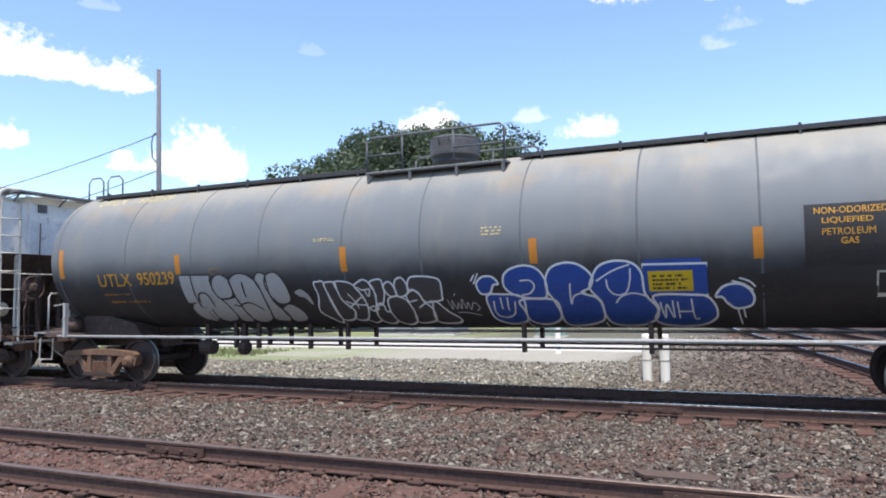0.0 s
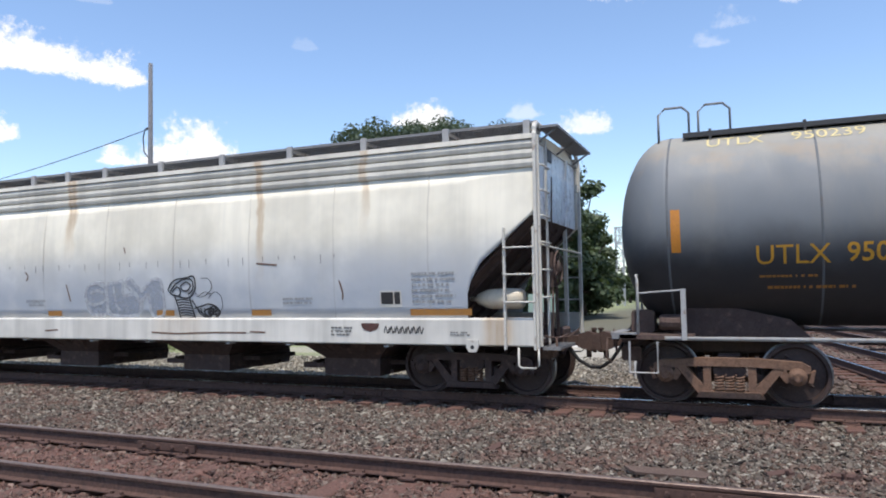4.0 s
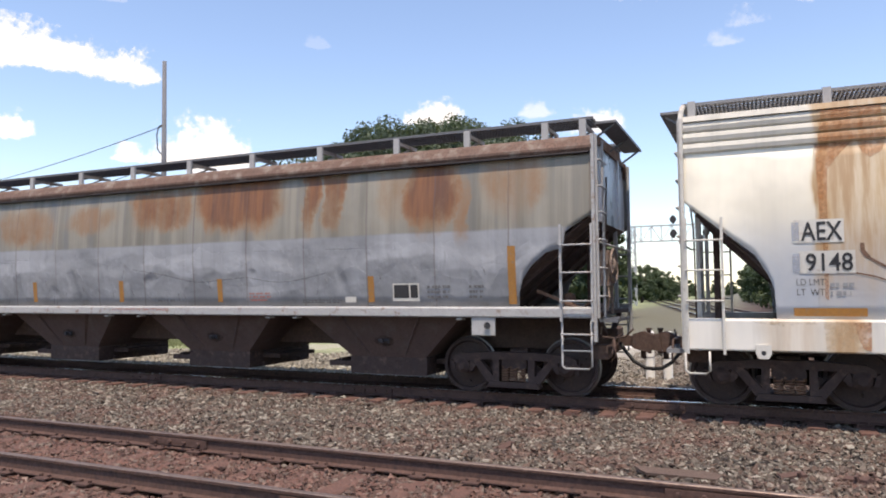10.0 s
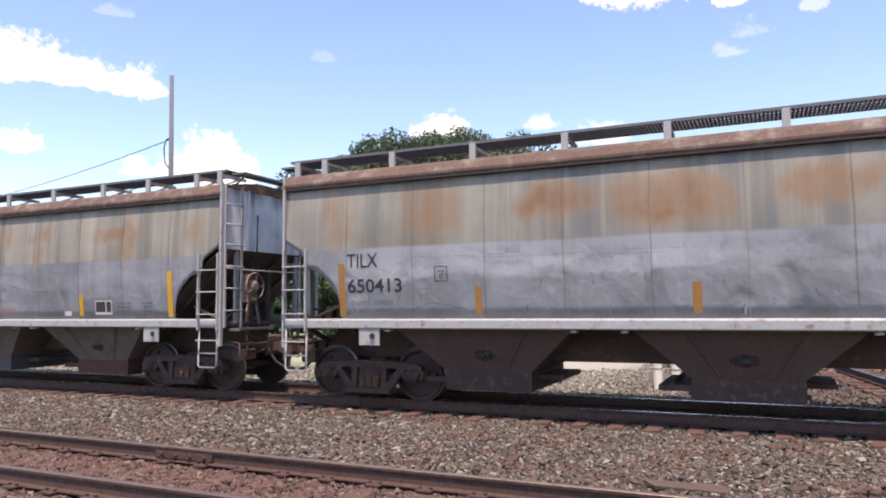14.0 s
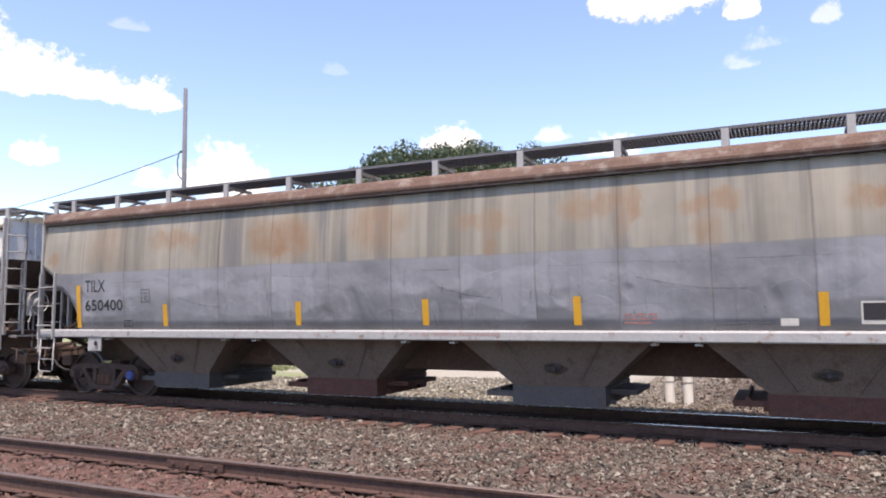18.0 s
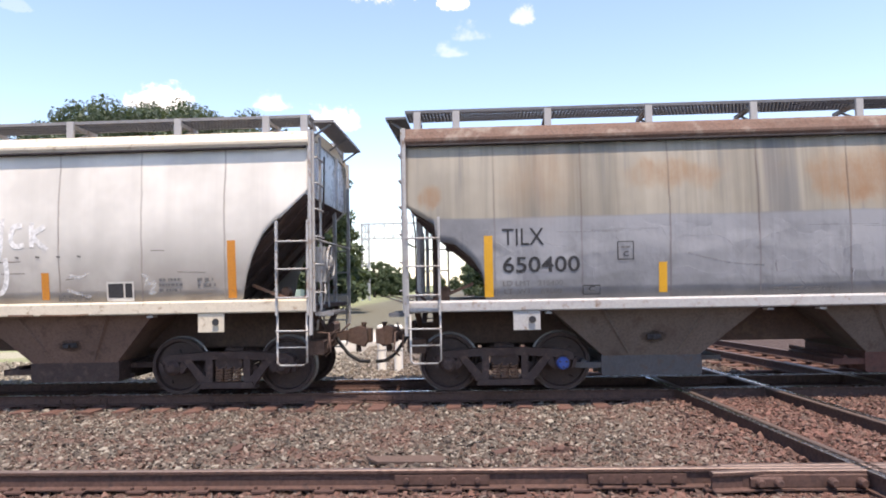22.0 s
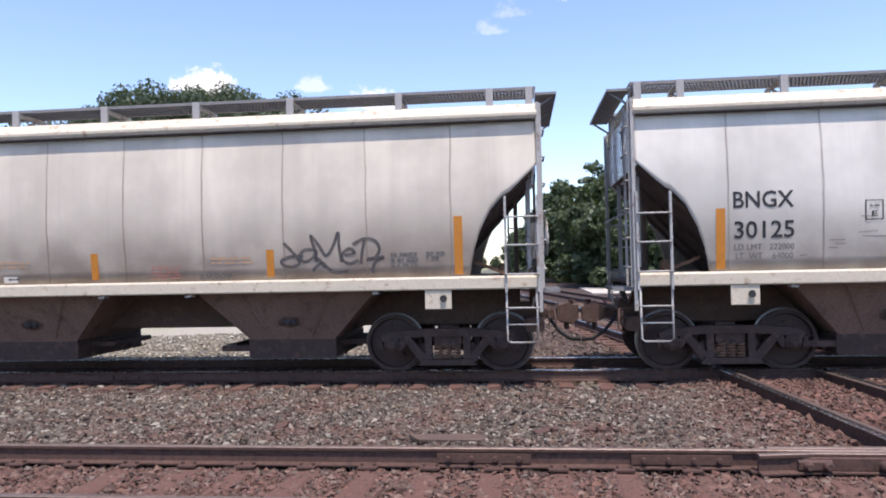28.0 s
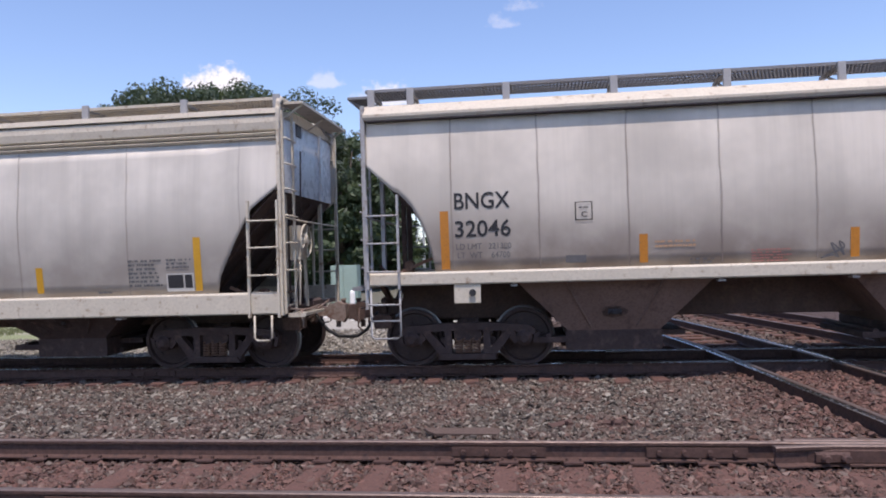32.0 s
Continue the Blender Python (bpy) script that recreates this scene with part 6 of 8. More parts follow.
    t.matrix_world = pose(-0.85, 8.3, GROUND + 0.075, 4, 2, 8)
    for x, y, turn in ((0.24, 8.68, 20), (0.82, 8.74, -35), (-2.9, 8.9, 70)):
        t = thing("scrap_plate", "bent rust brown tie plate lying in the ballast", "scrap metal", "rusty scrap in the ballast")
        bm = bmesh.new()
        sweep(bm, [(-0.09, 0.0), (0.09, 0.0), (0.09, 0.02), (0.05, 0.03), (0.045, 0.055), (-0.045, 0.055), (-0.05, 0.03), (-0.09, 0.02)], (-0.13, 0.0, 0.12))
        part("plate", bm, M["rail"], t)
        bm = bmesh.new()
        block(bm, 0.02, 0.055, -0.08, -0.045, 0.02, 0.10, 0.006)
        part("spike", bm, M["rail"], t)
        t.matrix_world = pose(x, y, GROUND + 0.05, 12, -8, turn)
    # grass tufts along the edge of the lot
    r = np.random.RandomState(8)
    n = 9000
    x, y = -16.5 - 18 * r.uniform(0, 1, n) ** 0.8, 22.2 + r.normal(0, 0.8, n)
    h = r.uniform(0.05, 0.16, n)
    a = r.uniform(0, 6.28, n)
    dx, dy = np.cos(a) * 0.03, np.sin(a) * 0.03
    z = np.full(n, GROUND - 0.01)
    v = np.stack([np.stack([x - dx, y - dy, z], 1), np.stack([x + dx, y + dy, z], 1), np.stack([x + dy * 2, y + dx * 2, z + h], 1)], 1).reshape(-1, 3)
    me = bpy.data.meshes.new("grass")
    me.from_pydata(v.tolist(), [], np.arange(len(v)).reshape(-1, 3).tolist())
    me.materials.append(M["grassm"])
    tagged(new("grass", me), "thin strip of green grass along the gravel lot", "grass", kind="stuff")


def cloud(az, el, w, h, cover=0.97):
    """a fair weather cloud far off; width and height in degrees of sky"""
    D = 1600.0
    bm = bmesh.new()
    W, H = D * math.tan(radians(w)), D * math.tan(radians(h))
    g = [[bm.verts.new((W * (a / 8 - 0.5), -0.12 * W * (a / 4 - 1) ** 2 - 0.1 * H * (b / 3 - 1) ** 2, H * (b / 6 - 0.5))) for b in range(7)] for a in range(9)]
    for a, b in zip(g, g[1:]):
        for k in range(6):
            bm.faces.new((a[k], b[k], b[k + 1], a[k + 1]))
    ob = part("cloud", bm, M["cloud"], None, smooth=True)
    ob.color = (1, 1, 1, cover)
    x, y = D * math.cos(radians(el)) * math.sin(radians(az)), D * math.cos(radians(el)) * math.cos(radians(az))
    ob.matrix_world = pose(x, y, 1.7 + D * math.sin(radians(el)), el, 0, -az)
    tagged(ob, "white fair weather cloud in the blue sky", "cloud", "clouds", "structure")


def clouds():
    for c in ((-54.5, 17.2, 13.5, 4.2), (-48.3, 16.7, 5.0, 3.4), (-55.8, 11.8, 3.6, 2.4), (-43.1, 11.4, 9.0, 5.6), (-48.2, 10.4, 3.0, 1.8), (-24.7, 14.3, 5.8, 2.9), (-16.3, 14.6, 3.6, 2.0, 0.4), (-11.9, 13.4, 6.0, 2.8, 0.75),
              (-7.6, 25.9, 11.5, 9.0), (-1.6, 22.6, 3.0, 3.0, 0.8), (-0.2, 19.9, 3.6, 2.0, 0.22), (4.1, 21.2, 2.4, 2.2, 0.35), (-50.0, 21.4, 3.2, 1.2, 0.16), (-34.2, 19.6, 2.6, 1.2, 0.12), (25.8, 23.8, 13.0, 9.0), (-1.9, 18.6, 3.4, 1.6, 0.25),
              (-62, 20, 10, 6), (-71, 13, 11, 6), (42, 18, 11, 6), (58, 13, 10, 5), (-130, 24, 16, 9), (120, 22, 16, 9), (175, 28, 18, 10)):
        cloud(*c)


# ---- the train ----
B_CUT = ((0, 3.19), (0.43, 2.78), (0.52, 2.74), (0.72, 2.52), (0.88, 2.2), (0.98, 1.9), (1.02, 1.7), (1.05, 1.53))
T_CUT = ((0, 2.88), (0.43, 2.61), (0.46, 2.36), (0.74, 2.30), (0.98, 2.10), (1.13, 1.88), (1.18, 1.7), (1.20, 1.46))
A_CUT = ((0, 2.96), (0.45, 2.57), (0.92, 2.17), (1.08, 1.9), (1.15, 1.7), (1.16, 1.5), (1.12, 1.4), (1.17, 1.30))
L_CUT = ((0, 2.94), (0.45, 2.60), (0.75, 2.05), (1.0, 1.55), (1.06, 1.28))


def t_strips():
    return [(x, 1.5, 2.42, 0.13) for x in (-8.55, 8.49)] + [(x, 1.53, 1.98, 0.12) for x in (-5.97, 5.93)] + [(x, 1.54, 1.98, 0.12) for x in (-2.63, 0.0, 2.6)]


def b_strips():
    return [(x, 1.56, 2.44, 0.13) for x in (-7.29, 7.29)] + [(x, 1.58, 2.0, 0.12) for x in (-4.36, -1.45, 1.45, 4.35)]


T_CAR = dict(L=9.79, s0=1.29, s1=1.46, zt=3.83, ze=4.07, walk=4.40, cut=T_CUT, paint="til", trim="grey", sill="grey", chord="grubby", bracket="grey", slope="slope", slope2="chute", end="endrust", brakem="brakegear", seam=(0.65, 1.3),
             posts=(-9.6, -9.0, -7.6, -6.08, -4.52, -2.97, -1.39, 0.15, 1.69, 3.26, 4.8, 6.38, 7.7, 9.03, 9.63), pad=8.0, truck=8.32, chutes=(-6.05, -2.05, 2.1, 5.95), chute_top=1.62, chute_bot=0.74,
             strips=t_strips(), strip_mat="ochre", gratem="grate", lip=0.03)
B_CAR = dict(L=8.5, s0=1.33, s1=1.53, zt=3.87, ze=4.09, walk=4.39, cut=B_CUT, paint="bng", trim="grey", sill="cream", chord="cream", bracket="white", slope="slope", slope2="chute_warm", end="endblue", seam=(0.66, 1.305),
             posts=(-8.4, -7.78, -6.3, -4.7, -3.08, -1.5, 0.04, 1.58, 3.13, 4.67, 6.4, 7.8, 8.4), pad=6.97, truck=7.04, chutes=(-4.77, 0.05, 4.5), chute_top=1.5, chute_bot=0.7, strips=b_strips(), strip_mat="orange", brakem="grey", lip=0.05, gratem="grate_pale")


def note(car, surf, rows, mat):
    """stencilled notices: x0, x1, z0, z1, rows"""
    for k, (x0, x1, z0, z1, n) in enumerate(rows):
        bm = bmesh.new()
        bars(bm, x0, x1, z0, z1, n, surf, k + int(abs(x0) * 10))
        tagged(part("stencil", bm, M[mat], car, "small stencilled notice"), kind="stuff")


def data_plate(car, surf, x0, x1, z0, z1):
    bm = bmesh.new()
    panel(bm, x0, x1, z0, z1, surf, 0.006, 2)
    p = part("data_panel", bm, M["white"], car, "white-edged black inspection data panel")
    w = x1 - x0
    for a, b in ((x0 + 0.025, x0 + w * 0.62), (x0 + w * 0.68, x1 - 0.025)):
        bm = bmesh.new()
        panel(bm, a, b, z0 + 0.055, z1 - 0.025, surf, 0.010, 2)
        part("field", bm, M["blackp"], p)


def box_mark(car, surf, x0, x1, z0, z1, ch):
    bm = bmesh.new()
    stroke(bm, [(x0, z0), (x1, z0), (x1, z1), (x0, z1), (x0, z0)], 0.018, surf, 0.008, sharp=True)
    b = part("plate_mark", bm, M["black"], car)
    letters("lettering", ch, (x0 + 0.08, x1 - 0.07, z0 + 0.04, z0 + 0.12), surf, M["black"], b)
    bm = bmesh.new()
    bars(bm, x0 + 0.05, x1 - 0.04, z1 - 0.09, z1 - 0.04, 1, surf, 3)
    tagged(part("stencil", bm, M["fade"], b), kind="stuff")


def paint_lines(car, surf, name, label, lines, w, mat, off=0.004):
    for ln in lines:
        bm = bmesh.new()
        stroke(bm, ln, w, surf, off)
        part(name, bm, M[mat], car, label)


def painted(car, surf, outlines, fill, line, w, labels, off=0.006):
    """filled letters, each with its outline; (points, with corners) each"""
    for pts, sharp in outlines:
        bm = bmesh.new()
        field(bm, pts, surf, off, sharp=sharp)
        p = part("graffiti_letter", bm, M[fill], car, labels[0])
        bm = bmesh.new()
        stroke(bm, pts + pts[:1] if sharp else pts, w, surf, off + 0.004, not sharp, sharp)
        part("outline", bm, M[line], p, labels[1])


def at(x, z, sx, sz, pts):
    return [(x + a * sx, z + b * sz) for a, b in pts]


def white_hopper():
    c = dict(L=9.04, s0=0.86, s1=1.30, zt=3.66, ze=4.15, walk=4.43, cut=A_CUT, paint="aex", trim="white", sill="aexsill", chord="aexchord", bracket="grey", slope="slope", slope2="steel_dark", end="endblue", step=(-0.02, 0.3), seam=(-0.07, 1.82), ribs=True, bulge=0.09, gratem="grate_pale",
             posts=(-8.9, -7.16, -5.6, -4.04, -2.46, -1.39, -0.29, 1.25, 2.8, 4.37, 5.93, 7.5, 8.9), truck=7.73, chutes=(-5.15, -1.5, 2.05, 5.4), chute_top=1.0, chute_bot=0.55, cylinder=True,
             strips=[(x, 1.34, 1.45, w) for x, w in ((-7.23, 0.86), (-3.89, 0.46), (-1.59, 0.42), (1.5, 0.45), (3.81, 0.44), (7.4, 1.1))], strip_mat="ochre")
    car, f = hopper("hopper_car", "dirty white covered hopper car with rust streaks, deep side sill", -24.9, c)
    for x0, x1, z0, z1 in ((-7.63, -7.04, 2.32, 2.63), (-7.58, -6.92, 1.91, 2.21)):
        bm = bmesh.new()
        panel(bm, x0, x1, z0, z1, f, 0.005)
        part("lettering_field", bm, M["white"], car)
    letters("lettering", "AEX", (-7.55, -7.06, 2.35, 2.6), f, M["black"], car, "black reporting mark", 0.012)
    letters("lettering", "9148", (-7.5, -6.95, 1.94, 2.18), f, M["black"], car, "black car number", 0.012)
    letters("lettering", "LD LMT\nLT  WT", (-7.62, -7.28, 1.62, 1.84), f, M["fade"], car)
    letters("lettering", "GATE OPERATION\nOPEN   CLOSE", (-5.53, -4.8, 1.55, 1.74), f, M["fade"], car)
    letters("lettering", "GATE OPERATION\nCLOSE   OPEN", (-2.46, -1.86, 1.55, 1.68), f, M["fade"], car)
    for z0, z1 in ((2.35, 2.6), (1.94, 2.18)):
        bm = bmesh.new()
        panel(bm, -7.66, -7.57, z0, z1, f, 0.009)
        part("paint_smear", bm, M["bluegrey"], car, "grey smear beside the lettering")
    note(car, f, ((-7.22, -6.9, 1.62, 1.84, 2), (4.3, 5.0, 1.55, 1.7, 2), (6.9, 7.75, 1.55, 2.1, 6)), "fadepale")
    data_plate(car, f, 6.29, 6.70, 1.48, 1.76)
    box_mark(car, f, -6.32, -6.08, 1.97, 2.2, "C")
    flat = lambda z: -1.617
    note(car, flat, ((5.35, 5.85, 1.0, 1.18, 3), (7.6, 8.0, 1.02, 1.1, 2)), "fade")
    # grey bubble tag, black figure-like scribble, tag on the sill
    painted(car, f, (([(-0.6, 1.9), (-0.38, 2.0), (-0.08, 1.98), (-0.06, 1.43), (-0.24, 1.36), (-0.49, 1.38), (-0.62, 1.6)], False), ([(0.0, 1.98), (0.29, 2.02), (0.42, 2.03), (0.43, 1.76), (0.77, 1.76), (0.8, 1.37), (0.06, 1.36), (-0.03, 1.68)], False),
                     ([(0.5, 1.97), (0.62, 2.09), (0.78, 1.94), (0.93, 1.84), (1.13, 2.02), (1.36, 2.06), (1.46, 1.92), (1.46, 1.37), (1.15, 1.37), (1.08, 1.76), (0.88, 1.6), (0.77, 1.76)], False)),
            "bluegrey", "palegrey", 0.075, ("faded blue grey spray letter", "pale spray outline"), 0.003)
    paint_lines(car, f, "graffiti_line", "pale spray line", [[(-0.09, 1.94), (-0.38, 2.0), (-0.6, 1.9), (-0.66, 1.73), (-0.49, 1.58), (-0.23, 1.6), (-0.09, 1.68)], [(-0.5, 1.8), (-0.3, 1.86), (-0.12, 1.8)], [(0.16, 1.94), (0.2, 1.62), (0.3, 1.45)], [(0.9, 1.72), (0.92, 1.45)]], 0.06, "palegrey", 0.009)
    q = random.Random(5)
    paint_lines(car, f, "graffiti", "black looped spray line", [[(1.6, 1.85), (1.7, 1.98), (1.84, 2.05), (2.06, 2.07), (2.24, 2.1), (2.29, 1.98), (2.27, 1.83), (2.16, 1.71), (2.02, 1.68), (1.84, 1.72), (1.69, 1.76), (1.6, 1.85)], [(1.91, 1.91), (1.98, 1.83), (2.09, 1.83), (2.17, 1.92), (2.06, 1.99), (1.91, 1.91)],
                                                               [(1.76, 1.76), (1.85, 1.44), (1.88, 1.3), (1.98, 1.28), (2.22, 1.3)], [(2.13, 1.71), (2.18, 1.52), (2.24, 1.3)], [(1.66, 1.82), (1.8, 1.95), (2.0, 2.04), (2.2, 2.03), (2.23, 1.86), (2.1, 1.75)], [(1.7, 1.8), (1.84, 1.9), (1.92, 1.8), (1.86, 1.72)],
                                                               [(2.19, 1.64), (2.35, 1.44), (2.5, 1.33), (2.62, 1.25)], [(2.23, 1.48), (2.4, 1.52), (2.58, 1.56), (2.75, 1.52), (2.85, 1.41), (2.78, 1.32), (2.61, 1.29), (2.47, 1.41), (2.61, 1.48), (2.78, 1.41)]], 0.03, "black", 0.006)
    paint_lines(car, f, "graffiti", "black hatched spray line", [[(1.81 + 0.014 * k, 1.64 - 0.05 * k), (1.95 + 0.014 * k, 1.655 - 0.05 * k), (2.16 + 0.01 * k, 1.63 - 0.05 * k)] for k in range(7)]
                + [[(2.3 + 0.09 * k, 1.5 - 0.01 * k), (2.36 + 0.07 * k, 1.38), (2.5 + 0.05 * k, 1.31)] for k in range(4)] + [at(2.7, 1.42, 0.13, 0.09, [(q.uniform(-1, 1), q.uniform(-1, 1)) for _ in range(8)]) for _ in range(3)], 0.024, "black", 0.007)
    paint_lines(car, f, "graffiti", "thin black spray line", [[(2.45, 2.06), (2.62, 2.04), (2.69, 1.9), (2.62, 1.79), (2.48, 1.71), (2.34, 1.71), (2.27, 1.79)], [(2.58, 1.67), (2.75, 1.79), (2.89, 1.71), (2.92, 1.52), (2.85, 1.41)], [(2.34, 1.71), (2.51, 1.79), (2.65, 1.75)]], 0.012, "black", 0.005)
    paint_lines(car, flat, "graffiti", "black tag on the side sill", [[(6.44 + 0.105 * k + 0.05 * a, 1.1 + 0.06 * b) for a, b in ((-1, -0.8), (-0.4, 1), (0.3, -0.9), (1, 0.7))] for k in range(7)], 0.018, "black", 0.004)
    paint_lines(car, flat, "scrape", "thin rusty scrape along the sill", [[(1.22, 1.02), (1.9, 1.0), (2.6, 1.025), (3.52, 1.03)], [(3.6, 1.05), (3.95, 1.04)], [(-5.5, 1.2), (-4.7, 1.19)], [(-1.8, 1.03), (-1.4, 1.05)]], 0.03, "rusty", 0.003)
    bm = bmesh.new()
    panel(bm, -6.35, -6.12, 1.02, 1.16, flat, 0.004, 1)
    part("faded_plate", bm, M["fade"], car)
    bm = bmesh.new()
    panel(bm, -5.9, -5.75, 1.0, 1.12, flat, 0.004, 1)
    part("faded_plate", bm, M["redl"], car)
    # rust that has run from the roof hatches, and over the sill below it
    for pts, mat, label in (([(-7.34, 3.66), (-6.9, 3.66), (-7.05, 3.5), (-7.2, 3.3), (-7.22, 2.9), (-7.23, 2.3), (-7.24, 1.55), (-7.28, 1.56), (-7.29, 2.3), (-7.33, 3.0)], "rustrun", "dark red run of rust down the side"),
                            ([(-6.85, 3.66), (-6.52, 3.66), (-6.56, 3.5), (-6.7, 3.42), (-6.8, 3.52)], "rustrun", "dark red rust at the top of the side"),
                            ([(-3.76, 3.66), (-3.6, 3.66), (-3.62, 3.2), (-3.64, 2.75), (-3.66, 2.3), (-3.7, 2.75), (-3.73, 3.2)], "rustrun", "dark red run of rust down the side")):
        bm = bmesh.new()
        field(bm, pts, f, 0.004, sharp=True)
        part("rust_stain", bm, M[mat], car, label)
    for pts, mat in (([(-7.32, 1.27), (-6.78, 1.27), (-6.78, 0.89), (-6.9, 0.9), (-7.05, 0.95), (-7.29, 0.88)], "rusttan"), ([(-6.98, 1.27), (-6.77, 1.27), (-6.78, 0.89), (-6.86, 0.9), (-6.92, 1.06)], "rustrun"),
                     ([(-8.2, 1.27), (-7.4, 1.27), (-7.4, 1.23), (-7.8, 1.2), (-8.1, 1.24)], "rusttan")):
        bm = bmesh.new()
        field(bm, pts, flat, 0.004 if mat == "rustrun" else 0.002, sharp=True)
        part("rust_stain", bm, M[mat], car, "rust that has run over the sill")
    h = (4.15 - 3.66) / 3.2
    for k in range(3):
        for x0, x1, mat in ((-7.3 + 0.02 * k, -6.5 - 0.03 * k, "rustrun"), (-6.5, -5.95 + 0.1 * k, "rusttan"), (-3.75, -3.6, "rustrun")):
            bm = bmesh.new()
            z = 3.66 + k * h
            panel(bm, x0, x1, z + 0.02, z + h * 0.86, lambda zz: -1.59, 0.002, 2)
            part("rust_stain", bm, M[mat], car, "rust on a rib of the top chord")
    # lugs under the sill and a dark shield beside the tag
    for x in (-8.05, 7.98):
        bm = bmesh.new()
        shape(bm, [(x - 0.1, 0.95), (x - 0.1, 0.83), (x - 0.06, 0.76), (x + 0.06, 0.76), (x + 0.1, 0.83), (x + 0.1, 0.95)], -1.64, -1.612)
        lug = part("towing_lug", bm, M["white"], car)
        bm = bmesh.new()
        lathe(bm, [(0.0, -1.645), (0.03, -1.645), (0.032, -1.64)], 12, "y", (x, 0, 0.84))
        part("hole", bm, M["black"], lug)
    bm = bmesh.new()
    field(bm, [(5.96, 1.21), (6.12, 1.2), (6.28, 1.21), (6.26, 1.12), (6.12, 1.07), (5.98, 1.12)], flat, 0.004)
    part("shield_mark", bm, M["gatered"], car, "dark red shield mark")
    # dents and scrapes that have rusted
    for w, ln in ((0.045, [(-5.12, 2.73), (-5.04, 2.53), (-5.02, 2.33)]), (0.06, [(-5.02, 2.36), (-5.05, 2.2), (-5.07, 2.07)]), (0.04, [(-5.07, 2.1), (-5.08, 1.95), (-5.09, 1.85)]), (0.05, [(-6.84, 2.3), (-6.83, 2.2), (-6.77, 2.11)]),
                  (0.026, [(-6.78, 2.12), (-6.6, 2.0), (-6.41, 1.9)]), (0.018, [(-6.42, 1.91), (-6.2, 1.79), (-5.97, 1.71)]), (0.018, [(-6.92, 1.91), (-6.7, 1.86), (-6.51, 1.78)]), (0.028, [(-6.52, 1.79), (-6.3, 1.71), (-6.15, 1.64)]),
                  (0.02, [(-6.16, 1.65), (-6.11, 1.55), (-6.19, 1.45)]), (0.02, [(-6.19, 2.54), (-5.99, 2.56), (-5.8, 2.56)])):
        paint_lines(car, f, "scrape", "rusty scrape", [ln], w, "rusty")
    paint_lines(car, f, "scrape", "rusty scrape", [[(-2.45, 2.3), (-2.36, 2.2), (-2.42, 2.1)], [(3.75, 2.3), (4.2, 2.26)],
                                                   [(5.5, 1.95), (5.56, 1.75), (5.55, 1.62)], [(-1.2, 2.0), (-1.1, 1.65)], [(0.45, 2.72), (0.5, 2.6)]], 0.028, "rusty")
    bm = bmesh.new()
    for k in range(26):
        x = -4.6 + 10.5 * k / 26 + q.uniform(-0.12, 0.12)
        stroke(bm, [(x, 2.42), (x + 0.005, 2.42 - q.uniform(0.06, 0.16))], 0.012, f, 0.008, sharp=True)
    tagged(part("weld_mark", bm, M["fade"], car), kind="stuff")


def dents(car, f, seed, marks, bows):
    """knocks and long creases in the side sheet, their highlights and shade painted on"""
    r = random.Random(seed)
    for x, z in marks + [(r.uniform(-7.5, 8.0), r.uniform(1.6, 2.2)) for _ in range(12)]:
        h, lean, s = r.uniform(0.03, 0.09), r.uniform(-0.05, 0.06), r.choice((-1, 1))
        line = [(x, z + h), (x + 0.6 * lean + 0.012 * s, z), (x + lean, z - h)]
        paint_lines(car, f, "dent_edge", "painted highlight on the edge of a dent", [line], r.uniform(0.008, 0.016), "dentbright", 0.004)
        paint_lines(car, f, "dent_hollow", "painted shade in the hollow of a dent", [[(a + 0.026 * s, b - 0.01) for a, b in line]], r.uniform(0.02, 0.04), "creasep", 0.003)
    paint_lines(car, f, "crease", "long crease in the sheet, its shade painted dark", bows, 0.026, "creasep", 0.003)
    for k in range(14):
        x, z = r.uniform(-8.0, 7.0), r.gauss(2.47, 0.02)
        paint_lines(car, f, "crease", "thin level crease in the sheet, its shade painted dark", [[(x, z), (x + r.uniform(0.4, 1.2), z - 0.01)]], 0.009, "creasep", 0.002)


def stained_hoppers():
    c = dict(T_CAR)
    car, f = hopper("hopper_car", "grey hopper car with rust stained upper sides and dented panels", -45.03, c)
    letters("lettering", "TILX", (-8.43, -7.82, 2.35, 2.59), f, M["black"], car, "black reporting mark")
    letters("lettering", "650413", (-8.43, -7.36, 1.91, 2.15), f, M["black"], car, "black car number")
    letters("lettering", "LD LMT   217000\nLT  WT    69000", (-8.43, -7.55, 1.57, 1.77), f, M["fade"], car)
    note(car, f, ((-4.4, -3.4, 1.52, 1.6, 2), (1.0, 1.5, 1.55, 1.62, 1), (4.5, 5.4, 1.52, 1.6, 2), (7.0, 7.45, 1.6, 1.85, 3), (7.75, 8.05, 1.6, 1.85, 3)), "fade")
    note(car, f, ((3.3, 3.85, 1.56, 1.74, 3),), "redl")
    data_plate(car, f, 6.35, 6.85, 1.55, 1.85)
    box_mark(car, f, -6.73, -6.51, 2.08, 2.32, "C")
    bm = bmesh.new()
    panel(bm, 5.4, 5.62, 1.53, 1.63, f, 0.006, 1)
    part("label_plate", bm, M["white"], car)
    letters("lettering", "DO NOT HAMMER USE VIBRATOR BRACKET", (-0.2, 1.35, 1.37, 1.42), lambda z: -1.617, M["redl"], car, "faded red notice")
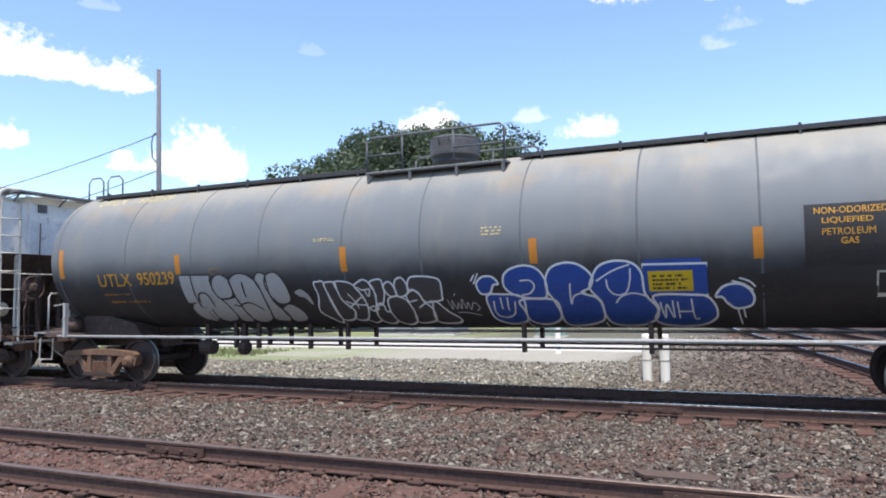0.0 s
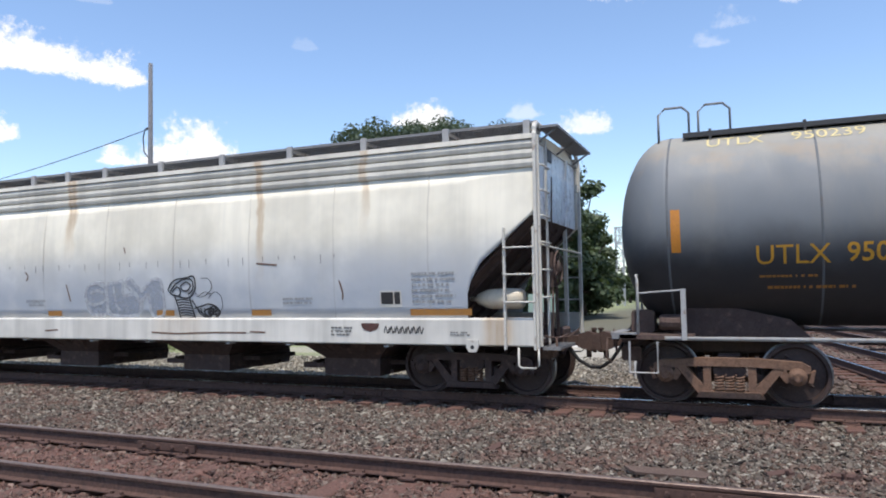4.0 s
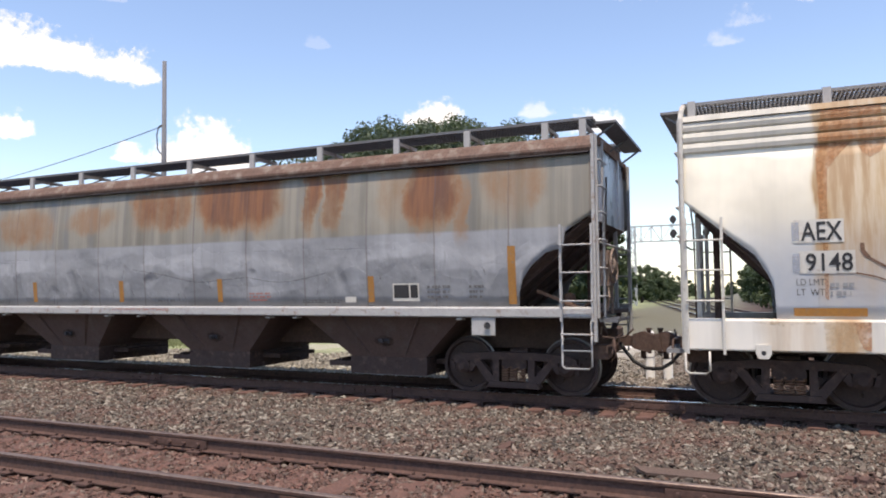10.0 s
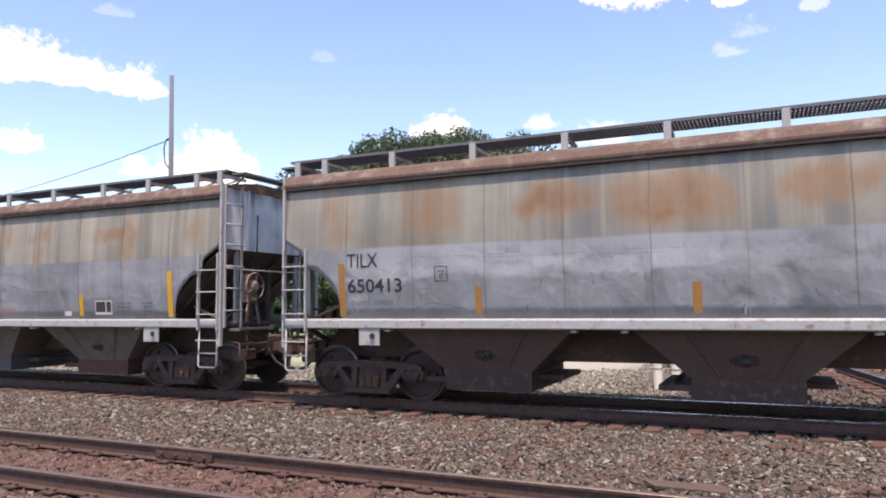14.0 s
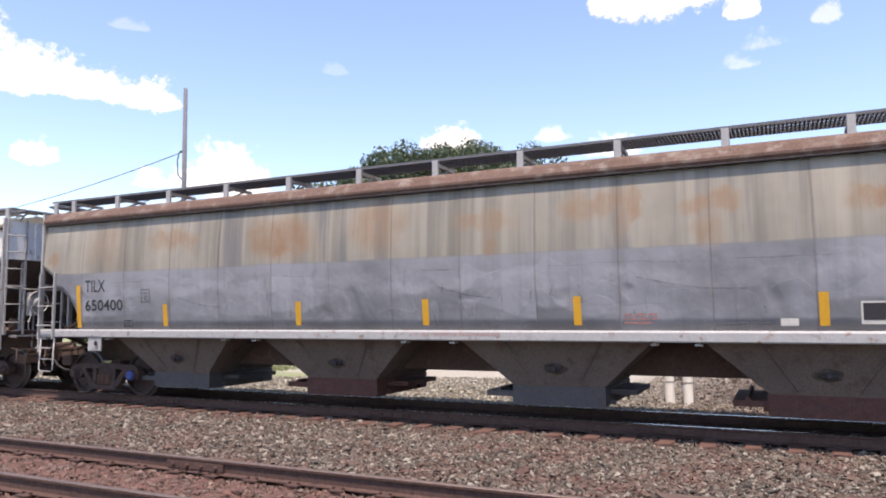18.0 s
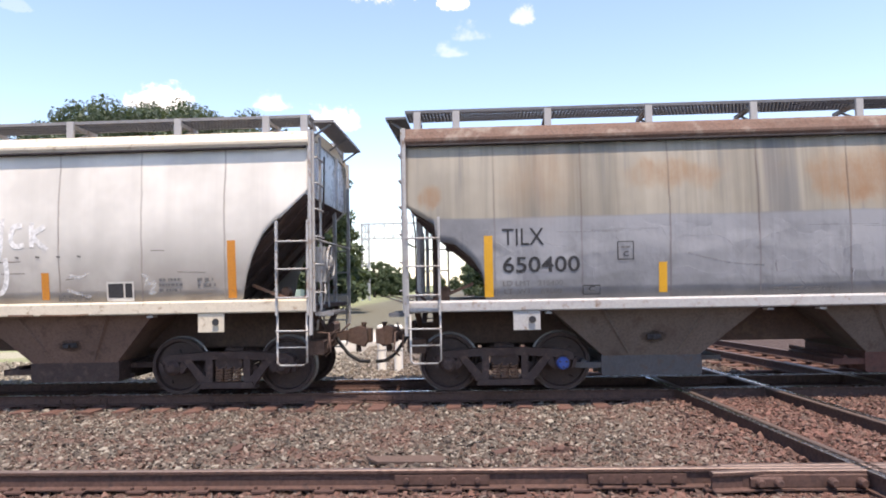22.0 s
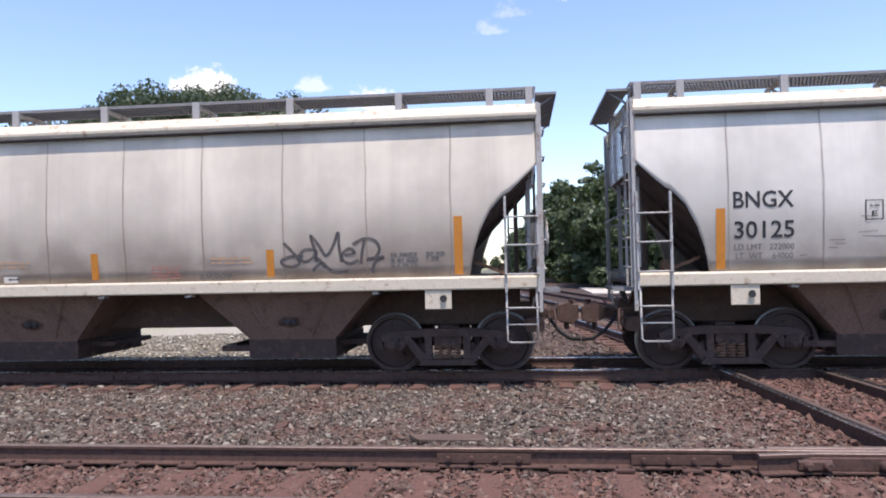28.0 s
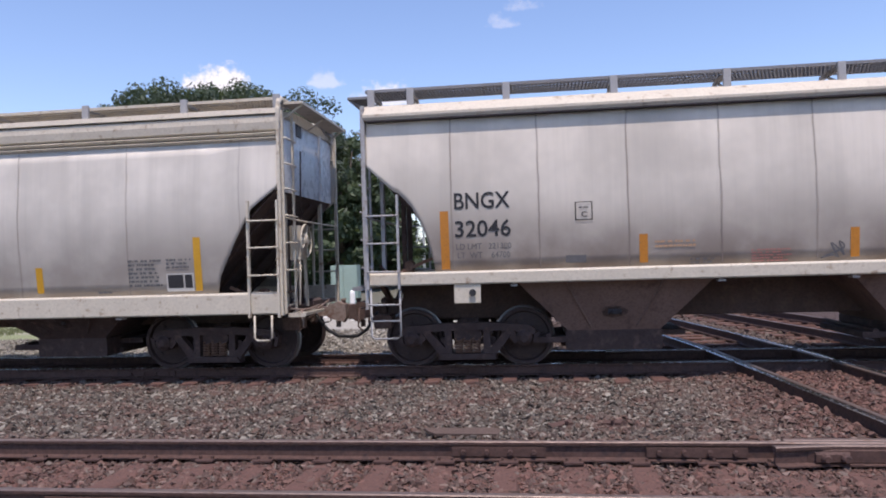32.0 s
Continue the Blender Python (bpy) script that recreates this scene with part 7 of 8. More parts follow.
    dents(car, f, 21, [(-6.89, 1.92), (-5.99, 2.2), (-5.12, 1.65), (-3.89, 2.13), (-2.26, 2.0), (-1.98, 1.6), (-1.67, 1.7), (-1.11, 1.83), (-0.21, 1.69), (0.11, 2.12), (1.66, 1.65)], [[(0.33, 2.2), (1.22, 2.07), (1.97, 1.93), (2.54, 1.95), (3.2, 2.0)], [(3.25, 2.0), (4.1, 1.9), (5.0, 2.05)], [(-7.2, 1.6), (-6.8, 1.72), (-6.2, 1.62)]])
    c = dict(T_CAR, paint="tilb", strip_mat="yellow", cap="bluecap", slope2="chute_grey", gates=("gategrey", "gatered", "gategrey", "gatered"))
    car, f = hopper("hopper_car", "dull grey hopper car with brown stained upper sides, yellow reflectors", -66.13, c)
    letters("lettering", "TILX", (-8.34, -7.72, 2.27, 2.52), f, M["black"], car, "black reporting mark")
    letters("lettering", "650400", (-8.34, -7.19, 1.86, 2.1), f, M["black"], car, "black car number")
    letters("lettering", "LD LMT   216400\nLT  WT    69600", (-8.34, -7.45, 1.54, 1.74), f, M["fade"], car)
    note(car, f, ((-4.4, -3.4, 1.52, 1.6, 2), (1.0, 1.5, 1.55, 1.62, 1), (4.5, 5.4, 1.52, 1.6, 2), (7.0, 7.45, 1.6, 1.85, 3), (7.75, 8.05, 1.6, 1.85, 3)), "fade")
    note(car, f, ((3.3, 3.85, 1.56, 1.74, 3),), "redl")
    data_plate(car, f, 6.35, 6.85, 1.55, 1.85)
    box_mark(car, f, -6.63, -6.4, 2.03, 2.29, "C")
    box_mark(car, f, -7.15, -6.9, 1.52, 1.65, "C")
    bm = bmesh.new()
    panel(bm, 5.4, 5.62, 1.53, 1.63, f, 0.006, 1)
    part("label_plate", bm, M["white"], car)
    letters("lettering", "DO NOT HAMMER USE VIBRATOR BRACKET", (-0.2, 1.35, 1.37, 1.42), lambda z: -1.617, M["redl"], car, "faded red notice")
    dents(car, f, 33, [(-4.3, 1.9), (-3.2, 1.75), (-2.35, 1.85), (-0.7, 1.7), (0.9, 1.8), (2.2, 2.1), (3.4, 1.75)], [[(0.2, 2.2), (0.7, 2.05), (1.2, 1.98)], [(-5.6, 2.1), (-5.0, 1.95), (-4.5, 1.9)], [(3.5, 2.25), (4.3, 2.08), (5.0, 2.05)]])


def grey_hoppers():
    car, f = hopper("hopper_car", "light grey covered hopper car with white chalky graffiti", -85.89, dict(B_CAR))
    letters("lettering", "BNGX", (-7.11, -6.27, 2.44, 2.68), f, M["black"], car, "black reporting mark")
    letters("lettering", "30125", (-7.10, -6.27, 2.0, 2.25), f, M["black"], car, "black car number")
    letters("lettering", "LD LMT   222000\nLT  WT    64000", (-7.1, -6.27, 1.7, 1.92), f, M["fade"], car)
    box_mark(car, f, -5.3, -5.07, 2.23, 2.5, "E")
    data_plate(car, f, 5.32, 5.75, 1.54, 1.84)
    note(car, f, ((6.15, 6.55, 1.68, 1.92, 3), (6.75, 7.05, 1.75, 1.92, 2), (3.0, 3.5, 1.54, 1.66, 3), (4.55, 5.1, 1.56, 1.66, 3), (-0.05, 0.2, 1.56, 1.66, 2)), "fade")
    note(car, f, ((-2.85, -2.45, 1.58, 1.76, 4), (2.2, 2.75, 1.58, 1.76, 4)), "redl")
    bm = bmesh.new()
    panel(bm, -0.06, 0.21, 1.55, 1.62, f, 0.005, 1)
    part("label_plate", bm, M["white"], car)
    w = 0.078
    paint_lines(car, f, "graffiti", "white spray paint letters", [[(3.05, 3.0), (3.07, 2.75), (3.12, 2.32)], [(3.03, 3.02), (3.3, 2.95)], [(3.07, 2.68), (3.25, 2.66)],
                                                               [(3.45, 2.83), (3.46, 2.6), (3.55, 2.52), (3.66, 2.6), (3.68, 2.86)], [(3.67, 2.7), (3.65, 2.4), (3.6, 2.2)],
                                                               [(4.0, 2.74), (3.87, 2.72), (3.82, 2.55), (3.88, 2.42), (4.03, 2.44)], [(4.15, 2.78), (4.15, 2.4)], [(4.36, 2.72), (4.17, 2.58), (4.4, 2.36)],
                                                               [(3.32, 2.22), (3.36, 1.9), (3.5, 1.7), (3.66, 1.72), (3.74, 1.95), (3.72, 2.24)]], w, "thinp")
    paint_lines(car, f, "graffiti", "white spray paint letters and heart", [[(-3.93, 3.03), (-3.6, 3.08), (-3.32, 3.06), (-3.6, 2.75), (-3.88, 2.42)], [(-3.9, 2.42), (-3.6, 2.4), (-3.32, 2.46)],
                                                                          [(-2.95, 1.92), (-3.1, 2.1), (-3.2, 2.3), (-3.1, 2.38), (-2.97, 2.25)], [(-2.95, 1.92), (-2.8, 2.1), (-2.66, 2.3), (-2.78, 2.4), (-2.97, 2.25)],
                                                                          [(-2.62, 2.16), (-2.18, 2.2)], [(-2.42, 2.18), (-2.4, 1.7)]], 0.075, "thinp")
    q = random.Random(9)
    paint_lines(car, f, "graffiti", "white spray painted date", [[(-3.95, 2.07), (-3.91, 1.9)], [(-3.81, 2.1), (-3.78, 1.9)], [(-3.62, 2.02), (-3.49, 2.04)], [(-3.47, 2.14), (-3.34, 2.15), (-3.41, 1.91)], [(-3.9, 1.72), (-3.8, 1.77), (-3.74, 1.7), (-3.87, 1.58), (-3.71, 1.59)],
                                                               [(-3.59, 1.75), (-3.66, 1.67), (-3.59, 1.58), (-3.51, 1.66), (-3.59, 1.75)], [(-3.29, 1.8), (-3.18, 1.84), (-3.13, 1.75), (-3.28, 1.6), (-3.12, 1.61)], [(-3.0, 1.75), (-3.07, 1.66), (-3.01, 1.57), (-2.9, 1.6)]], 0.048, "thinp")
    paint_lines(car, f, "graffiti", "faint white scribbles", [[(1.29, 1.74), (1.57, 1.93), (1.9, 1.88), (1.85, 1.69), (1.48, 1.67), (1.29, 1.74)], [(1.39, 2.04), (1.67, 2.1), (1.8, 1.99)], [(1.92, 1.88), (1.96, 1.69), (2.1, 1.76), (2.24, 1.97)],
                                                            [(5.87, 1.95), (5.96, 1.91), (5.93, 1.77)], [(5.98, 1.8), (6.09, 1.81), (6.0, 1.66), (6.1, 1.68)], [(4.73, 1.96), (4.9, 1.92), (5.03, 1.98)], [(4.68, 1.74), (4.9, 1.66), (5.07, 1.62)]], 0.045, "hazep")
    bm = bmesh.new()
    field(bm, [(-0.7, 2.16), (-0.58, 2.35), (-0.34, 2.27), (-0.1, 2.37), (-0.05, 2.2), (-0.1, 1.78), (-0.08, 1.54), (-0.61, 1.54), (-0.71, 1.83)], f, 0.003)
    part("graffiti", bm, M["hazep"], car, "faint white smear")
    scuffs = []
    for k in range(34):
        x, z = q.uniform(-6.5, 6.5), q.gauss(2.05, 0.16)
        scuffs.append([(x, z), (x + q.uniform(0.06, 0.45), z + q.uniform(-0.015, 0.015))])
    paint_lines(car, f, "scrape", "thin dark scuffs along the side", scuffs, 0.014, "scuff", 0.002)
    flat = lambda z: -1.617
    paint_lines(car, flat, "scrape", "flaked rusty edge of the sill", [[(-2.15, 1.37), (-1.54, 1.372)], [(-1.12, 1.335), (-0.9, 1.33), (-0.63, 1.335)], [(3.79, 1.35), (4.2, 1.345)], [(4.3, 1.345), (4.8, 1.34), (5.07, 1.35)]], 0.025, "rusty", 0.003)
    paint_lines(car, f, "scrape", "short dark scrape", [[(1.9 + k * 0.33, 2.25), (1.96 + k * 0.33, 2.24)] for k in range(10)], 0.025, "fade", 0.006)
    c = dict(B_CAR, paint="bngb")
    car, f = hopper("hopper_car", "warm grey covered hopper car with a dark scrawled tag", -104.29, c)
    letters("lettering", "BNGX", (-7.13, -6.29, 2.46, 2.71), f, M["black"], car, "black reporting mark")
    letters("lettering", "32046", (-7.13, -6.29, 2.04, 2.29), f, M["black"], car, "black car number")
    letters("lettering", "LD LMT   221300\nLT  WT    64700", (-7.12, -6.29, 1.72, 1.94), f, M["fade"], car)
    box_mark(car, f, -5.33, -5.09, 2.24, 2.5, "C")
    note(car, f, ((-4.2, -3.5, 1.8, 1.93, 2), (-0.2, 0.4, 1.8, 1.93, 2), (3.4, 4.1, 1.8, 1.93, 2)), "fadeorange")
    note(car, f, ((-2.85, -2.3, 1.55, 1.75, 5), (2.4, 2.95, 1.58, 1.8, 5)), "redl")
    note(car, f, ((-3.7, -3.3, 1.55, 1.65, 2), (3.2, 3.8, 1.56, 1.66, 3), (-0.05, 0.2, 1.6, 1.66, 1), (6.25, 6.7, 1.7, 1.95, 3), (6.8, 7.1, 1.8, 1.95, 2)), "fade")
    paint_lines(car, f, "graffiti", "dark grey scrawled spray paint tag", [[(4.57, 2.1), (4.69, 1.98), (4.79, 1.85), (4.81, 1.77), (4.7, 1.73), (4.57, 1.75), (4.53, 1.82), (4.66, 1.88), (4.88, 1.89)], [(5.07, 1.98), (4.9, 1.98), (4.82, 1.88), (4.9, 1.8), (5.03, 1.86), (5.09, 1.97), (5.07, 1.8)],
                                                                         [(5.11, 1.79), (5.06, 2.0), (5.01, 2.2), (5.14, 2.04), (5.24, 1.89), (5.36, 2.04), (5.44, 2.24), (5.45, 2.03), (5.48, 1.79)], [(5.53, 1.89), (5.69, 1.92), (5.62, 1.99), (5.51, 1.93), (5.5, 1.82), (5.61, 1.76), (5.75, 1.81)],
                                                                         [(5.85, 2.11), (5.81, 1.94), (5.78, 1.75)], [(5.66, 2.05), (5.83, 2.13), (6.0, 2.11), (6.08, 1.98), (6.01, 1.85), (5.87, 1.81)], [(5.89, 1.83), (6.01, 1.83), (6.14, 1.85), (6.0, 1.76), (5.95, 1.61)],
                                                                         [(5.02, 1.66), (5.09, 1.73), (5.18, 1.78), (5.26, 1.7), (5.36, 1.63), (5.58, 1.63)], [(5.12, 1.85), (5.22, 1.7)]], 0.048, "tagp")
    bm = bmesh.new()
    panel(bm, -0.13, 0.11, 1.56, 1.66, f, 0.006, 1)
    part("label_plate", bm, M["white"], car)
    bm = bmesh.new()
    panel(bm, -5.49, -5.19, 1.61, 1.72, f, 0.006, 1)
    part("label_plate", bm, M["fade"], car, "dark metal label plate")
    paint_lines(car, f, "graffiti", "faint grey scribble", [at(-1.75, 1.72, 0.2, 0.16, [(q.uniform(-1, 1), q.uniform(-1, 1)) for k in range(9)])], 0.02, "fade")


def cream_hopper():
    c = dict(L=8.45, s0=0.94, s1=1.28, zt=3.67, ze=4.12, walk=4.38, cut=L_CUT, paint="lastm", trim="cream", sill="cream", chord="cream", bracket="cream", slope="slope", slope2="steel_dark", end="endblue", seam=(0.2, 1.9), ribs=True, bulge=0.09, gratem="cream",
             posts=(-8.4, -6.85, -5.1, -3.4, -1.7, 0.0, 1.7, 3.4, 5.14, 6.85, 8.4), truck=7.08, chutes=(-4.5, 0.0, 4.5), chute_top=1.2, chute_bot=0.6, strips=[(7.08, 1.33, 2.18, 0.12), (4.34, 1.35, 1.77, 0.12), (0.8, 1.35, 1.77, 0.12), (-3, 1.35, 1.77, 0.12)], strip_mat="yellow", brakem="cream",
             rib_heights=(0.075, 0.075, 0.27), groove=0.016, step=(0.16, 0.44), coupler="brakegear")
    car, f = hopper("hopper_car", "dusty cream grey covered hopper car with a cream ladder end", -122.62, c)
    data_plate(car, f, 6.54, 7.0, 1.33, 1.62)
    note(car, f, ((5.9, 6.5, 1.42, 1.88, 7), (6.55, 6.98, 1.7, 1.88, 3), (5.35, 5.6, 1.32, 1.38, 1)), "fade")


def tank_car():
    R, zc, half = 1.53, 2.66, 8.85
    car = thing("tank_car", "dark grey tank car with graffiti along its black lower side", "freight car", "cars of the freight train")

    def f(z):
        return -math.sqrt(max(R * R - (z - zc) ** 2, 0.01))
    bm = bmesh.new()
    lathe(bm, [(R, x) for x in np.linspace(-half, half, 31)], 72, "x", (0, 0, zc))
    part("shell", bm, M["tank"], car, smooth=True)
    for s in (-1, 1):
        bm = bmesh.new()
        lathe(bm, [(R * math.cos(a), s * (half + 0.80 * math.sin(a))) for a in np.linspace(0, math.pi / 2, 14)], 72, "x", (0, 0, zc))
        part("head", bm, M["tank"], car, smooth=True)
    for x in (-8.8, -6.8, -5.05, -3.4, -1.58, -0.05, 1.72, 3.53, 5.2, 7.0, 8.8):
        bm = bmesh.new()
        lathe(bm, [(R - 0.01, x - 0.024), (R + 0.005, x - 0.012), (R + 0.005, x + 0.012), (R - 0.01, x + 0.024)], 72, "x", (0, 0, zc))
        part("weld_ring", bm, M["tankseam"], car, smooth=True)
    # dome housing and its platform
    bm = bmesh.new()
    lathe(bm, [(0.46, 4.34), (0.42, 4.31), (0.40, 4.27), (0.425, 4.25), (0.425, 4.21), (0.40, 4.19), (0.40, 4.08), (0.0, 4.08)], 32, "z", (0, 0, 0))
    d = part("dome_housing", bm, M["walkdark"], car, "dark round dome housing", True)
    bm = bmesh.new()
    lathe(bm, [(0.0, 4.72), (0.25, 4.715), (0.44, 4.69), (0.475, 4.67), (0.48, 4.655), (0.47, 4.64), (0.475, 4.6), (0.46, 4.36), (0.455, 4.335), (0.0, 4.335)], 32, "z", (0, 0, 0))
    part("dome_cover", bm, M["domegrey"], d, "worn grey drum-shaped cover")
    bm = bmesh.new()
    tube(bm, [(-0.1, -0.5, 4.5), (-0.1, -0.56, 4.62), (0.1, -0.56, 4.62), (0.1, -0.5, 4.5)], 0.02, 6)
    part("dome_hinge", bm, M["tankdark"], d)
    bm = bmesh.new()
    for y0, y1 in ((-1.05, -0.55), (0.55, 1.05)):
        block(bm, -1.35, 1.35, y0, y1, 3.96, 4.00, 0.01)
        for k in range(32):
            x = -1.33 + k * 0.085
            block(bm, x, x + 0.012, y0, y1, 4.00, 4.015)
    for x in (-1.3, -0.45, 0.45, 1.3):
        for s in (-1, 1):
            beam(bm, (x, s * 1.03, 3.96), (x, s * 1.0, 3.72), 0.05)
    part("platform", bm, M["tankgrey"], car)
    for s in (-1, 1):
        bm = bmesh.new()
        tube(bm, [(-1.33, s * 1.03, 3.98), (-1.33, s * 1.03, 4.56), (-1.25, s * 1.03, 4.63), (1.25, s * 1.03, 4.63), (1.33, s * 1.03, 4.56), (1.33, s * 1.03, 3.98)], 0.022, 6)
        for x in (-0.6, 0.4):
            tube(bm, [(x, s * 1.03, 3.98), (x, s * 1.03, 4.63)], 0.018, 6)
        tube(bm, [(-1.33, s * 1.03, 4.3), (-0.6, s * 1.03, 4.3)], 0.016, 6)
        tube(bm, [(0.4, s * 1.03, 4.3), (1.33, s * 1.03, 4.3)], 0.016, 6)
        part("platform_railing", bm, M["tankdark"], car, smooth=True)
    for x0, x1 in ((-8.6, -1.5), (1.5, 8.6)):
        bm = bmesh.new()
        block(bm, x0, x1, -0.72, -0.45, 4.10, 4.13, 0.005)
        block(bm, x0, x1, -0.74, -0.71, 4.06, 4.14, 0.005)
        x = x0 + 0.4
        while x < x1:
            beam(bm, (x, -0.72, 3.98), (x, -0.72, 4.17), 0.06, 0.04)
            x += 1.3
        part("top_walkway", bm, M["walkdark"], car)
    for x in (-8.95, -8.35, 8.4, 8.9):
        bm = bmesh.new()
        tube(bm, [(x - 0.02, -0.62, 4.0), (x - 0.02, -0.62, 4.48), (x + 0.08, -0.62, 4.58), (x + 0.34, -0.62, 4.58), (x + 0.44, -0.62, 4.48), (x + 0.44, -0.62, 4.05)], 0.02, 6)
        part("grab_loop", bm, M["tankgrey"], car, smooth=True)
    # side rail, hangers, end platforms, underframe
    for s in (-1, 1):
        bm = bmesh.new()
        tube(bm, [(-8.9, s * 1.42, 1.0), (8.9, s * 1.42, 1.0)], 0.03, 8)
        part("side_handrail", bm, M["grey"], car, smooth=True)
        bm = bmesh.new()
        tube(bm, [(-6.2, s * 0.55, 0.82), (6.2, s * 0.55, 0.82)], 0.02, 6)
        part("train_pipe", bm, M["steel_dark"], car)
        for x in (-4.72, -4.15, -2.9, -2.05, 1.45, 3.55):
            bm = bmesh.new()
            block(bm, x - 0.035, x + 0.035, s * 0.55 - 0.04, s * 0.55 + 0.04, 0.74, 1.28)
            part("pipe_hanger", bm, M["steel_dark"], car)
        for e in (-1, 1):
            bm = bmesh.new()
            beam(bm, (e * 8.62, s * 1.45, 0.98), (e * 8.62, s * 1.45, 1.72), 0.09, 0.07)
            tube(bm, [(e * 8.62, s * 1.45, 1.7), (e * 9.3, s * 1.2, 1.66)], 0.016, 6)
            part("corner_post", bm, M["grey"], car)
            bm = bmesh.new()
            tube(bm, [(e * 9.0, s * 1.45, 0.95), (e * 9.0, s * 1.47, 0.5), (e * 9.4, s * 1.47, 0.5), (e * 9.4, s * 1.45, 0.95)], 0.018, 6)
            part("stirrup_step", bm, M["grey"], car)
    for e in (-1, 1):
        bm = bmesh.new()
        block(bm, min(e * 8.5, e * 9.55), max(e * 8.5, e * 9.55), -1.42, 1.42, 0.98, 1.05, 0.01)
        block(bm, min(e * 7.0, e * 9.55), max(e * 7.0, e * 9.55), -0.32, 0.32, 0.72, 1.15, 0.03)
        part("end_sill", bm, M["under"], car)
        bm = bmesh.new()
        shape(bm, [(e * 6.9, 0.95), (e * 8.9, 0.95), (e * 8.6, 1.6), (e * 7.2, 1.25)], -0.9, 0.9)
        part("tank_saddle", bm, M["steel_dark"], car)
        coupler(car, e, 9.55)
        bogie(car, e * 8.05, "rusty")
        bm = bmesh.new()
        block(bm, min(e * 9.1, e * 9.45), max(e * 9.1, e * 9.45), -0.85, -0.5, 1.05, 1.4, 0.04)
        lathe(bm, [(0.0, 0), (0.1, 0), (0.12, 0.04), (0.12, 0.3), (0.0, 0.34)], 12, "x", (e * 9.1 - (0.17 if e > 0 else -0.1), -1.05, 1.22))
        part("brake_gear", bm, M["under"], car)
        bm = bmesh.new()
        tube(bm, [(e * 9.28, -1.36, 1.03), (e * 9.28, -1.36, 1.86), (e * 9.3, -1.3, 1.93), (e * 9.34, -0.6, 1.95), (e * 9.36, -0.2, 1.95)], 0.022, 8)
        for z in (1.35, 1.62):
            tube(bm, [(e * 9.36, -0.75, z), (e * 9.36, -0.25, z)], 0.015, 6)
        for y in (-0.75, -0.25):
            beam(bm, (e * 9.36, y, 1.03), (e * 9.36, y, 1.95), 0.05, 0.03)
        part("end_railing", bm, M["grey"], car, "pale grey tubular end railing", True)
        bm = bmesh.new()
        block(bm, min(e * 9.5, e * 9.68), max(e * 9.5, e * 9.68), -1.4, -0.35, 1.04, 1.08, 0.008)
        block(bm, min(e * 9.3, e * 9.66), max(e * 9.3, e * 9.66), -1.42, -1.36, 0.98, 1.08, 0.008)
        part("step_board", bm, M["grate_pale"], car)
    for x, w in ((-5.5, 0.35), (-4.55, 0.18)):
        bm = bmesh.new()
        lathe(bm, [(0.0, -w / 2), (0.12, -w / 2), (0.15, -w / 2 + 0.03), (0.15, w / 2 - 0.03), (0.12, w / 2), (0.0, w / 2)], 12, "x", (x, -0.5, 0.74))
        beam(bm, (x, -0.5, 0.8), (x, -0.5, 1.25), 0.1)
        part("brake_cylinder", bm, M["steel_dark"], car)
    # paint
    for x, z0, z1 in ((-8.69, 2.24, 2.86), (-5.4, 2.24, 2.63), (-1.56, 2.18, 2.62), (1.92, 2.2, 2.6), (5.16, 2.16, 2.6), (8.6, 2.2, 2.8)):
        bm = bmesh.new()
        panel(bm, x - 0.065, x + 0.065, z0, z1, f, 0.008, 6)
        part("reflector", bm, M["orange"], car)
    letters("lettering", "UTLX", (-7.63, -6.71, 2.04, 2.30), f, M["letter"], car, "yellow reporting mark", 0.012)
    letters("lettering", "950239", (-6.52, -5.53, 2.05, 2.31), f, M["letter"], car, "yellow car number", 0.012)
    letters("lettering", "UTLX    950239", (-8.25, -6.15, 3.84, 4.0), f, M["pale"], car, "worn white shoulder lettering", 0.012)
    note(car, f, ((-7.6, -6.8, 1.86, 1.92, 1), (-7.5, -6.3, 1.7, 1.78, 1)), "ochre")
    note(car, f, ((-2.18, -1.73, 2.74, 2.81, 2), (1.06, 1.45, 2.69, 2.85, 3)), "pale")
    bm = bmesh.new()
    stroke(bm, [(-4.59, 2.22), (-4.33, 2.22), (-4.33, 2.33), (-4.59, 2.33), (-4.59, 2.22)], 0.014, f, 0.009, sharp=True)
    part("stencil", bm, M["ochre"], car)
    bm = bmesh.new()
    panel(bm, 5.74, 7.0, 2.02, 2.86, f, 0.007, 12)
    p = part("name_panel", bm, M["blackp"], car, "black painted panel with yellow lettering")
    for tx, a, b, z in (("NON-ODORIZED", 5.86, 6.72, 2.725), ("LIQUEFIED", 5.95, 6.55, 2.585), ("PETROLEUM", 5.95, 6.57, 2.44), ("GAS", 6.17, 6.38, 2.315)):
        letters("lettering", tx, (a, b, z, z + 0.09), f, M["letter"], p, "yellow block lettering", 0.012)
    bm = bmesh.new()
    panel(bm, 5.15, 5.75, 1.55, 1.95, f, 0.006, 6)
    part("black_patch", bm, M["blackp"], car)
    bm = bmesh.new()
    panel(bm, 5.8, 6.6, 1.35, 1.75, f, 0.006, 6)
    part("black_patch", bm, M["blackp"], car)
    data_plate(car, f, 6.58, 7.1, 1.6, 1.95)
    # first graffiti: silver bubble letters with black outlines
